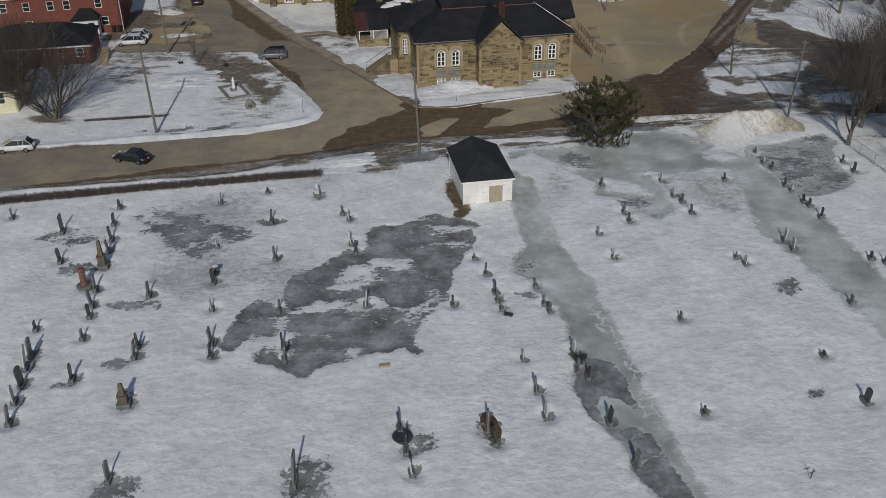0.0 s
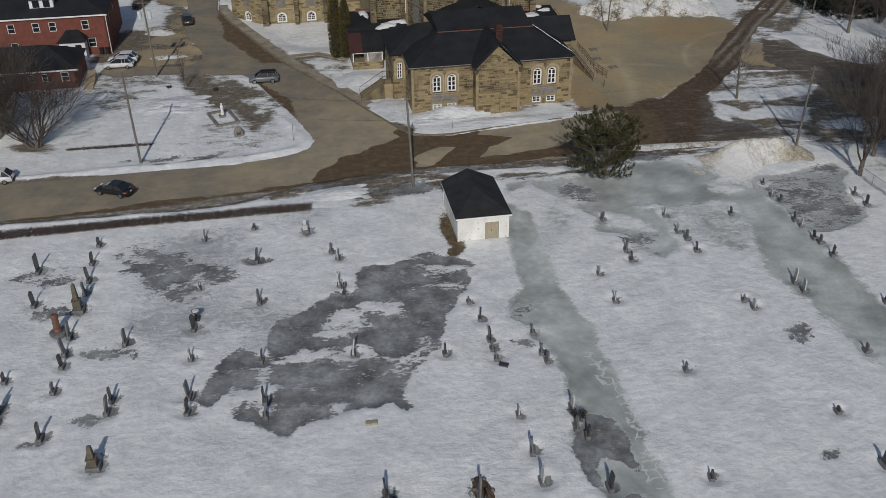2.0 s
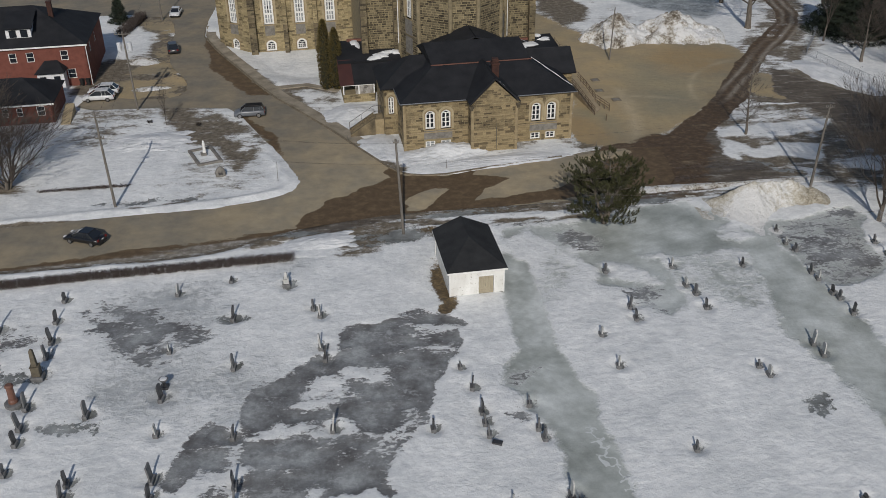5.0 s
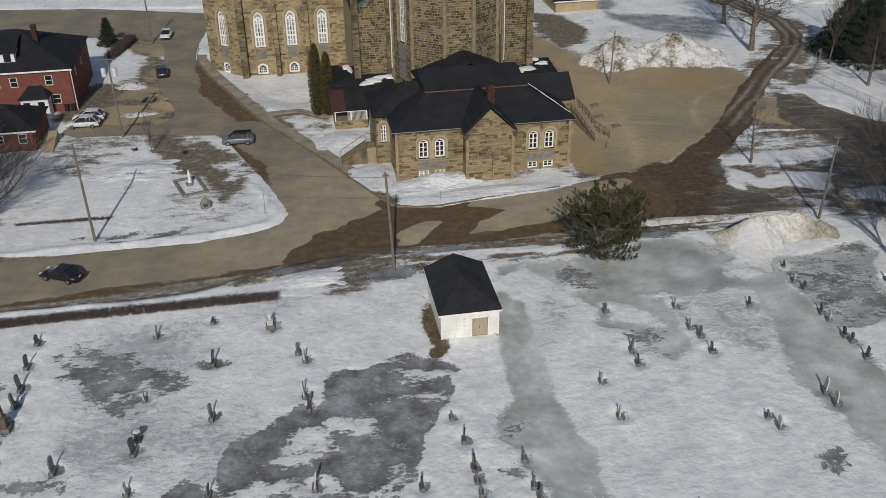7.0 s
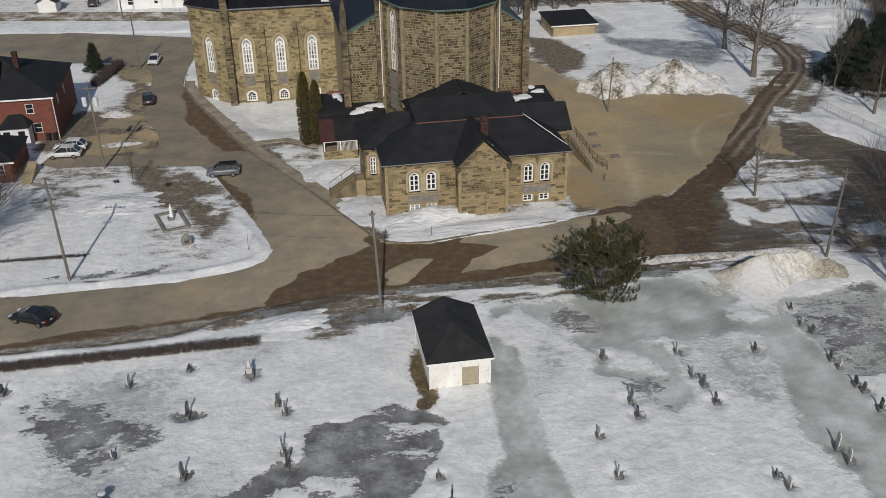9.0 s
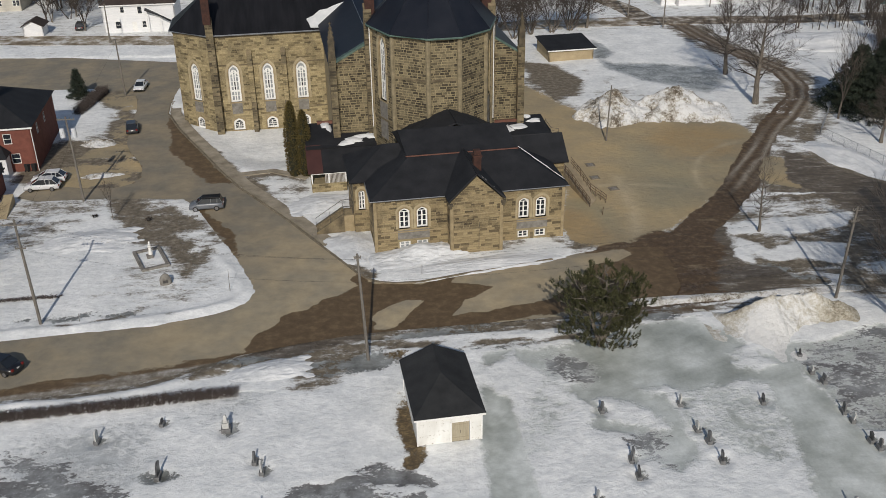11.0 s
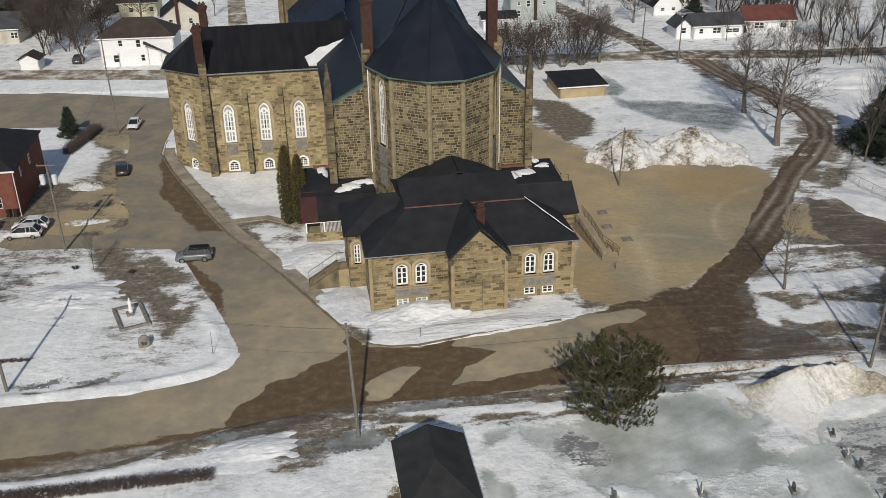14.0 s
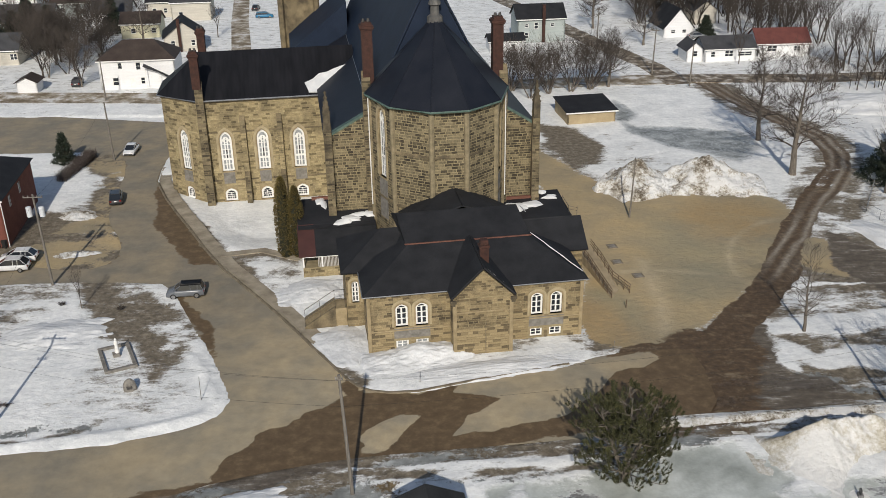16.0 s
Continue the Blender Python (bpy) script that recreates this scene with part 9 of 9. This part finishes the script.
def porch():
    t = thing("porch", pose(-11.6, 52.8, 0, 0, 0, TH), "side porch with stone base, white lattice and dark roof", "porch")
    bm = bmesh.new()
    box(bm, 0, 4.6, 0, 3.5, -0.3, 1.3, 0.03)
    part("base", bm, M["mortar"], t)
    lay(t, Matrix(), courses(4.6, -0.25, 1.25, [], None, 0.3, 0.6), 0, "facing", "stone_olive")
    for x in (0.08, 2.3, 4.5):
        bm = bmesh.new()
        box(bm, x - 0.08, x + 0.08, 0.05, 0.21, 1.3, 2.7)
        part("post", bm, M["white_paint"], t)
    bm = bmesh.new()
    box(bm, 0, 4.6, 0.06, 0.18, 2.59, 2.73)
    part("rail", bm, M["white_paint"], t)
    for i in range(17):
        bm = bmesh.new()
        x = 1.85 + i * 0.165
        box(bm, x - 0.05, x + 0.05, 0.08, 0.13, 1.3, 2.6)
        part("slat", bm, M["lattice_grey"], t)
    bm = bmesh.new()
    slab(bm, [(-0.4, -0.1, 2.85), (1.6, -0.1, 2.85), (1.6, 4.0, 5.2), (-0.4, 4.0, 5.2)], 0.16)
    part("roof_plane", bm, M["dark_red_roof"], t, "dark red-brown metal roof")
    bm = bmesh.new()
    slab(bm, [(1.6, -0.1, 2.85), (9.1, -0.1, 2.85), (9.1, 4.0, 5.2), (1.6, 4.0, 5.2)], 0.15)
    part("roof_plane", bm, M["shingle"], t, "black shingle roof")
    bm = bmesh.new()
    box(bm, 0, 9.0, 3.5, 9.5, -0.3, 4.9)
    part("wall", bm, M["stone_weather"], t)
    bm = bmesh.new()
    slab(bm, [(-0.3, 3.2, 5.0), (9.0, 3.2, 5.0), (9.0, 9.6, 6.3), (-0.3, 9.6, 6.3)], 0.16)
    part("annex_roof", bm, M["shingle"], t, "black low-pitched annex roof")
    bm = bmesh.new()
    box(bm, 1.6, 8.2, 9.2, 9.5, 6.2, 6.6)
    part("flashing", bm, M["rust_flash"], t)
    for x, y, a, b in ((5.8, 4.4, 1.9, 0.95), (8.0, 5.4, 1.5, 0.9), (2.8, 8.6, 0.7, 1.5)):
        bm = bmesh.new()
        lathe(bm, [(1.0, -0.1), (0.97, 0.06), (0.7, 0.2), (0.2, 0.3)], 18)
        for v_ in bm.verts:
            an = math.atan2(v_.co.y, v_.co.x)
            q_ = 0.85 + 0.28 * math.sin(2 * an + x) + 0.2 * math.sin(3 * an + 2 * y) + 0.12 * math.sin(7 * an + x * 3)
            v_.co = Vector((v_.co.x * q_, v_.co.y * q_, v_.co.z))
        part("roof_snow", moved(bm, Matrix.Translation((x, y, 5.0 + (y - 3.2) * 0.2)) @ Matrix.Rotation(0.2, 4, "X") @ Matrix.Diagonal((a, b, 1, 1))), M["snow"], t, "snow left on the roof")


M["lattice_grey"] = simple("grey_lattice", (0.34, 0.32, 0.29), (0.48, 0.46, 0.43), 2, 0.8)
M["dark_red_roof"] = simple("dark_red_roof", (0.045, 0.016, 0.014), (0.07, 0.026, 0.022), 0.8, 0.6)
porch()


def annex():
    t = thing("annex", pose(14.6, 56.5, 0, 0, 0, TH), "low stone annex with a black flat roof beside the apse", "annex")
    bm = bmesh.new()
    box(bm, -1, 6.2, 0, 7.0, -0.3, 5.0)
    part("wall", bm, M["stone_weather"], t)
    bm = bmesh.new()
    slab(bm, [(-1, -0.3, 5.05), (6.5, -0.3, 5.05), (6.5, 7.2, 5.9), (-1, 7.2, 5.9)], 0.16)
    part("roof", bm, M["shingle"], t, "black low-pitched roof")
    bm = bmesh.new()
    box(bm, -0.8, 3.4, 5.3, 5.6, 5.7, 6.05)
    part("flashing", bm, M["rust_flash"], t)
    for x, y, a, b in ((0.9, 3.4, 2.3, 1.5), (5.0, 5.2, 1.3, 0.5), (4.3, 6.6, 0.8, 0.4)):
        bm = bmesh.new()
        lathe(bm, [(1.0, -0.1), (0.97, 0.06), (0.7, 0.2), (0.2, 0.3)], 18)
        for v_ in bm.verts:
            an = math.atan2(v_.co.y, v_.co.x)
            q_ = 0.85 + 0.28 * math.sin(2 * an + x) + 0.2 * math.sin(3 * an + 2 * y) + 0.12 * math.sin(7 * an + x * 3)
            v_.co = Vector((v_.co.x * q_, v_.co.y * q_, v_.co.z))
        part("roof_snow", moved(bm, Matrix.Translation((x, y, 5.1 + y * 0.115)) @ Matrix.Rotation(0.11, 4, "X") @ Matrix.Diagonal((a, b, 1, 1))), M["snow"], t, "snow left on the roof")
    for a, b in (((6.3, 1.2, 5.1), (6.3, 1.2, 6.1)), ((6.3, 4.0, 5.4), (6.3, 4.0, 6.3)), ((7.4, 1.2, 4.0), (7.4, 1.2, 5.8))):
        bm = bmesh.new()
        tube(bm, [a, b], 0.03, 5)
        part("rail_post", bm, M["iron"], t)
    for pts in ([(6.3, 4.0, 6.2), (6.3, 1.2, 6.0), (7.4, 1.2, 5.7)], [(6.3, 4.0, 5.8), (6.3, 1.2, 5.6), (7.4, 1.2, 5.3)]):
        bm = bmesh.new()
        tube(bm, pts, 0.03, 5)
        part("rail", bm, M["iron"], t)


annex()


# ---- kerbs, lawn monument, fences, lamps, wires ----
def sweep(name, pts, w, h, mt, label, z=0.0, category="kerb"):
    """A low strip of the given width and height along a line."""
    bm = bmesh.new()
    rings = []
    for i, (x, y) in enumerate(pts):
        ax, ay = pts[max(i - 1, 0)]
        bx, by = pts[min(i + 1, len(pts) - 1)]
        d = Vector((bx - ax, by - ay, 0)).normalized()
        n = Vector((-d.y, d.x, 0)) * w / 2
        p = Vector((x, y, z))
        rings.append([p - n + Vector((0, 0, -0.2)), p + n + Vector((0, 0, -0.2)), p + n + Vector((0, 0, h)), p - n + Vector((0, 0, h))])
    loft(bm, rings)
    ob = new(name, to_mesh(name, bm, mt))
    return tagged(ob, label, category, kind="structure")


M["concrete"] = simple("worn_concrete", (0.12, 0.1, 0.07), (0.27, 0.225, 0.16), 0.9, 0.9)
M["pavement"] = simple("dirty_pavement", (0.19, 0.16, 0.115), (0.4, 0.35, 0.27), 0.5, 0.9)
line = [(-2.9, 28.0), (-4.2, 28.8), (-5.4, 30.3), (-9.2, 36.5), (-13.5, 43.6), (-17.6, 49.8), (-21.8, 56.0), (-25.2, 62.2), (-28.5, 69.0), (-31.4, 74.6), (-34.0, 80.0), (-36.9, 87.2), (-37.6, 93)]
sweep("kerb", line, 0.22, 0.16, M["concrete"], "worn concrete kerb along the side street")
sweep("kerb", [(16.6, 31.6), (11.9, 30.5), (7.2, 29.3), (1.5, 27.7), (-1.2, 27.6), (-2.9, 28.0)], 0.24, 0.17, M["concrete"], "worn concrete kerb before the hall")
sweep("pavement", [(x + 1.05, y + 0.55) for x, y in line[3:]], 1.7, 0.10, M["pavement"], "dusty pavement strip along the church kerb", category="pavement")
sweep("pavement", [(-22.6, 60.0), (-17.5, 61.0), (-12.5, 58.0)], 1.3, 0.13, M["pavement"], "path to the side porch across the snow", category="pavement")


def lawn_monument():
    t = thing("lawn_monument", pose(-29.0, 35.7, 0, 0, 0, 24), "square stone-edged plot with a white statue on a pedestal", "monument")
    for a in ((-1.6, 1.6, -2.6, -2.2), (-1.6, 1.6, 2.2, 2.6), (-1.6, -1.2, -2.2, 2.2), (1.2, 1.6, -2.2, 2.2)):
        bm = bmesh.new()
        box(bm, *a, -0.2, 0.3, 0.05)
        part("edging", bm, M["grey_stone"], t)
    bm = bmesh.new()
    box(bm, -0.35, 0.35, 0.25, 0.95, -0.1, 0.4, 0.03)
    part("pedestal", bm, M["grey_stone"], t)
    return t


lawn_monument()
bm = bmesh.new()
lathe(bm, [(0.3, 0), (0.3, 0.2), (0.22, 0.5), (0.2, 0.9), (0.26, 1.25), (0.2, 1.5), (0.11, 1.58), (0.14, 1.72), (0.12, 1.86), (0.03, 1.94)], 12)
solid("statue", bm, M["white_paint"], pose(-29.15, 36.35, 0.4) @ Matrix.Scale(0.85, 4), "plain white statue on a stone pedestal", "statue")
mk = thing("stone_marker", pose(-26.2, 29.8, 0, 0, 0, 10), "small rough stone marker with a dark plaque", "marker")
bm = bmesh.new()
r_ = random.Random(77)
lathe(bm, [(0.62, -0.1), (0.66, 0.25), (0.58, 0.7), (0.44, 1.05), (0.2, 1.25)], 9)
for v in bm.verts:
    v.co = Vector((v.co.x * r_.uniform(0.85, 1.12), v.co.y * 0.6 * r_.uniform(0.8, 1.1), v.co.z * r_.uniform(0.93, 1.07)))
part("stone", bm, M["grey_stone"], mk)
bm = bmesh.new()
box(bm, -0.25, 0.25, -0.42, -0.3, 0.3, 0.6)
part("plaque", bm, M["iron"], mk)


def chain_fence(pts, label, h=1.5, gap=2.6):
    """Posts, rails and crossed wires."""
    t = thing("chain_link_fence", pose(0, 0, 0), label, "fence")
    for (ax, ay), (bx, by) in zip(pts, pts[1:]):
        ln = math.hypot(bx - ax, by - ay)
        n = max(1, round(ln / gap))
        for i in range(n + 1):
            x, y = ax + (bx - ax) * i / n, ay + (by - ay) * i / n
            bm = bmesh.new()
            tube(bm, [(x, y, -0.1), (x, y, h)], 0.035, 6)
            part("post", bm, M["galv"], t)
        bm = bmesh.new()
        tube(bm, [(ax, ay, h - 0.03), (bx, by, h - 0.03)], 0.025, 5)
        part("rail", bm, M["galv"], t)
        bm = bmesh.new()
        k = int(ln / 0.22)
        for i in range(k):
            for s in (0, 1):
                x0, x1 = (i, i + 6) if s else (i + 6, i)
                x0, x1 = min(x0, k) / k, min(x1, k) / k
                tube(bm, [(ax + (bx - ax) * x0, ay + (by - ay) * x0, 0.05), (ax + (bx - ax) * x1, ay + (by - ay) * x1, h - 0.05)], 0.006, 3, False)
        part("mesh", bm, M["galv"], t, "grey wire mesh")


chain_fence([(48.2, 11.5), (49.6, 3.2), (51.5, -8)], "grey chain-link fence at the churchyard's edge")
chain_fence([(68.6, 77), (62.9, 67.1), (67.2, 52.6), (72, 40)], "grey chain-link fence beside the dirt track")


def lamp_pole(x, y, h, label, lean=0.3):
    t = thing("light_pole", pose(x, y, 0), label, "pole")
    bm = bmesh.new()
    tube(bm, [(0, 0, -0.2), (lean, 0, h)], [0.13, 0.08], 8)
    part("post", bm, M["wood_grey"], t)
    bm = bmesh.new()
    tube(bm, [(lean, 0, h - 0.5), (lean - 0.7, -0.2, h - 0.2)], 0.03, 5)
    a = part("arm", bm, M["galv"], t)
    bm = bmesh.new()
    box(bm, lean - 1.0, lean - 0.6, -0.35, -0.08, h - 0.3, h - 0.16, 0.03)
    part("lamp_head", bm, M["galv_light"], a)


lamp_pole(30.9, 68.3, 8.5, "thin grey light pole in the gravel lot", 0.25)
bare_tree("slim", -36.0, 46.9, "thin pale bare sapling on the lawn", 0.62, 40, flat=0.55)
utility_pole(52.5, 143.5, 9.5, (0.2, 0), ((0.4, 0.8),), "wooden utility pole at the far crossing")
utility_pole(57.5, 133.2, 8.5, (0.1, 0), (), "wooden pole beside the far crossing")
utility_pole(46, 170, 9, (0.1, 0), ((0.4, 0.8),), "wooden utility pole along the far street")
utility_pole(-57.5, 133.5, 8, (0.1, 0), (), "wooden pole beside the far street")
utility_pole(96, 140, 9, (0.1, 0), ((0.4, 0.8),), "wooden utility pole at the woods")


def wire(a, b, sag=0.9):
    a, b = Vector(a), Vector(b)
    bm = bmesh.new()
    pts = []
    for i in range(13):
        t = i / 12
        p = a.lerp(b, t)
        p.z -= sag * 4 * t * (1 - t)
        pts.append(p)
    tube(bm, pts, 0.008, 4)
    solid("overhead_wire", bm, M["tyre"], pose(0, 0, 0), "thin black overhead wire between poles", "wire", "overhead wires")


for a, b in (((-38.5, 22.6, 11.1), (-4.8, 13.7, 10.5)), ((-36.5, 22.6, 11.1), (-4.4, 13.7, 10.5)), ((-37.6, 22.7, 8.4), (-4.5, 13.6, 8.2)),
             ((-4.6, 13.7, 10.5), (44.8, 20.8, 10.0)), ((-4.5, 13.6, 8.2), (44.8, 20.7, 8.0)), ((-37.6, 22.7, 10.8), (-41.4, 53.2, 11.0)), ((-37.6, 22.7, 8.4), (-41.4, 53.2, 8.6)),
             ((-38.5, 22.6, 11.1), (-110, 14, 10.5)), ((-37.6, 22.7, 8.4), (-110, 14, 8.2)), ((44.8, 20.8, 10.0), (110, 34, 10)), ((-41.4, 53.2, 10.9), (-46.5, 98.3, 9.2))):
    wire(a, b)
for x, y in ((26.6, 59.1), (28.0, 50.7), (26.3, 54.6), (-26.0, 47.0)):
    t_ = thing("drain_grate", pose(x, y, 0.0, 0, 0, TH), "square iron drain grate in a pale concrete frame", "drain")
    bm = bmesh.new()
    box(bm, -0.65, 0.65, -0.65, 0.65, -0.1, 0.045, 0.02)
    part("frame", bm, M["concrete"], t_)
    for i in range(6):
        bm = bmesh.new()
        box(bm, -0.42, 0.42, -0.42 + i * 0.145, -0.32 + i * 0.145, 0.02, 0.075)
        part("bar", bm, M["grey_stone"], t_)
for x, y in ((-51.9, 64.4), (-51.0, 64.5)):
    t_ = thing("wheeled_bin", pose(x, y, 0.0, 0, 0, TH + 4 * x), "black plastic wheeled bin beside the brick house", "bin", "wheeled bins")
    bm = bmesh.new()
    loft(bm, [[(-0.24, -0.26, 0.08), (0.24, -0.26, 0.08), (0.24, 0.26, 0.08), (-0.24, 0.26, 0.08)], [(-0.3, -0.34, 1.0), (0.3, -0.34, 1.0), (0.3, 0.36, 1.0), (-0.3, 0.36, 1.0)]])
    part("body", bm, M["tyre"], t_)
    bm = bmesh.new()
    box(bm, -0.33, 0.33, -0.38, 0.4, 1.0, 1.08, 0.03)
    part("lid", bm, M["tyre"], t_)
    for sx in (-0.27, 0.27):
        bm = bmesh.new()
        lathe(bm, [(0.02, -0.03), (0.12, -0.03), (0.12, 0.03), (0.02, 0.03)], 10)
        part("wheel", moved(bm, Matrix.Translation((sx, 0.3, 0.12)) @ Matrix.Rotation(math.pi / 2, 4, "Y")), M["tyre"], t_)
bm = bmesh.new()
lathe(bm, [(0.8, -0.1), (0.8, 0.12), (0.74, 0.16), (0.3, 0.17)], 20)
solid("round_grave_slab", bm, M["dark_granite"], pose(-7.9, -36.4, 0), "round dark stone grave slab in melted snow", "grave slab")


# ---- small stakes and sticks in the snow ----
for x, y, h in ((-3.6, 29.2, 1.2), (1.7, 29.2, 1.3), (-10.7, 38.8, 0.9), (-19.0, 27.6, 2.6), (-33.5, 22.6, 0.9), (21.6, 34.0, 1.1), (-16.0, 12.6, 0.7), (28.0, 88.0, 1.4), (28.4, 88.3, 1.3), (28.9, 88.4, 1.4)):
    bm = bmesh.new()
    tube(bm, [(0, 0, -0.1), (0.06, 0.03, h)], [0.035, 0.025], 5)
    solid("marker_stake", bm, M["wood_grey"], pose(x, y, 0, 0, 0, x * 20), "thin grey wooden marker stake in the snow", "stake", "marker stakes")


# ---- far streets ----
def strip(name, pts, w, label, z=0.06, mt="far_road"):
    ob = sweep(name, pts, w, 0.05, M[mt], label, z, "road")
    return ob


def far_road_mat():
    m, n, l, b = material("slushy_asphalt", 0.85)
    s = tex(n, l, 0.3, 6, rough=0.65)
    l.new(ramp(n, l, s, (0.15, 0.115, 0.072), (0.62, 0.61, 0.59), 0.4, 0.62, (0.33, 0.285, 0.22)), b.inputs["Base Color"])
    return m


def wet_road_mat():
    m, n, l, b = material("wet_muddy_road", 0.6)
    s = tex(n, l, 0.45, 6, rough=0.65)
    l.new(ramp(n, l, s, (0.07, 0.052, 0.035), (0.55, 0.52, 0.47), 0.4, 0.63, (0.2, 0.155, 0.1)), b.inputs["Base Color"])
    return m


M["far_road"] = far_road_mat()
M["wet_road"] = wet_road_mat()
strip("road", [(-260, 141), (-82, 138), (-46, 134), (0, 136.5), (40, 138.5), (58, 139.2)], 7.5, "far street with slush and brown ruts")
strip("road", [(57.5, 139.2), (85, 136.8), (112, 137.5), (260, 142)], 6.5, "wet dark brown end of the far street by the woods", 0.062, "wet_road")
strip("road", [(56, 135), (54, 150), (46, 175), (38, 205), (25, 250)], 5.5, "brown rutted side street through snow", 0.066, "wet_road")
strip("road", [(-35, 141), (-37.6, 176), (-42.8, 208), (-47.6, 243), (-54, 290)], 4.6, "snowy residential street running away", 0.064)
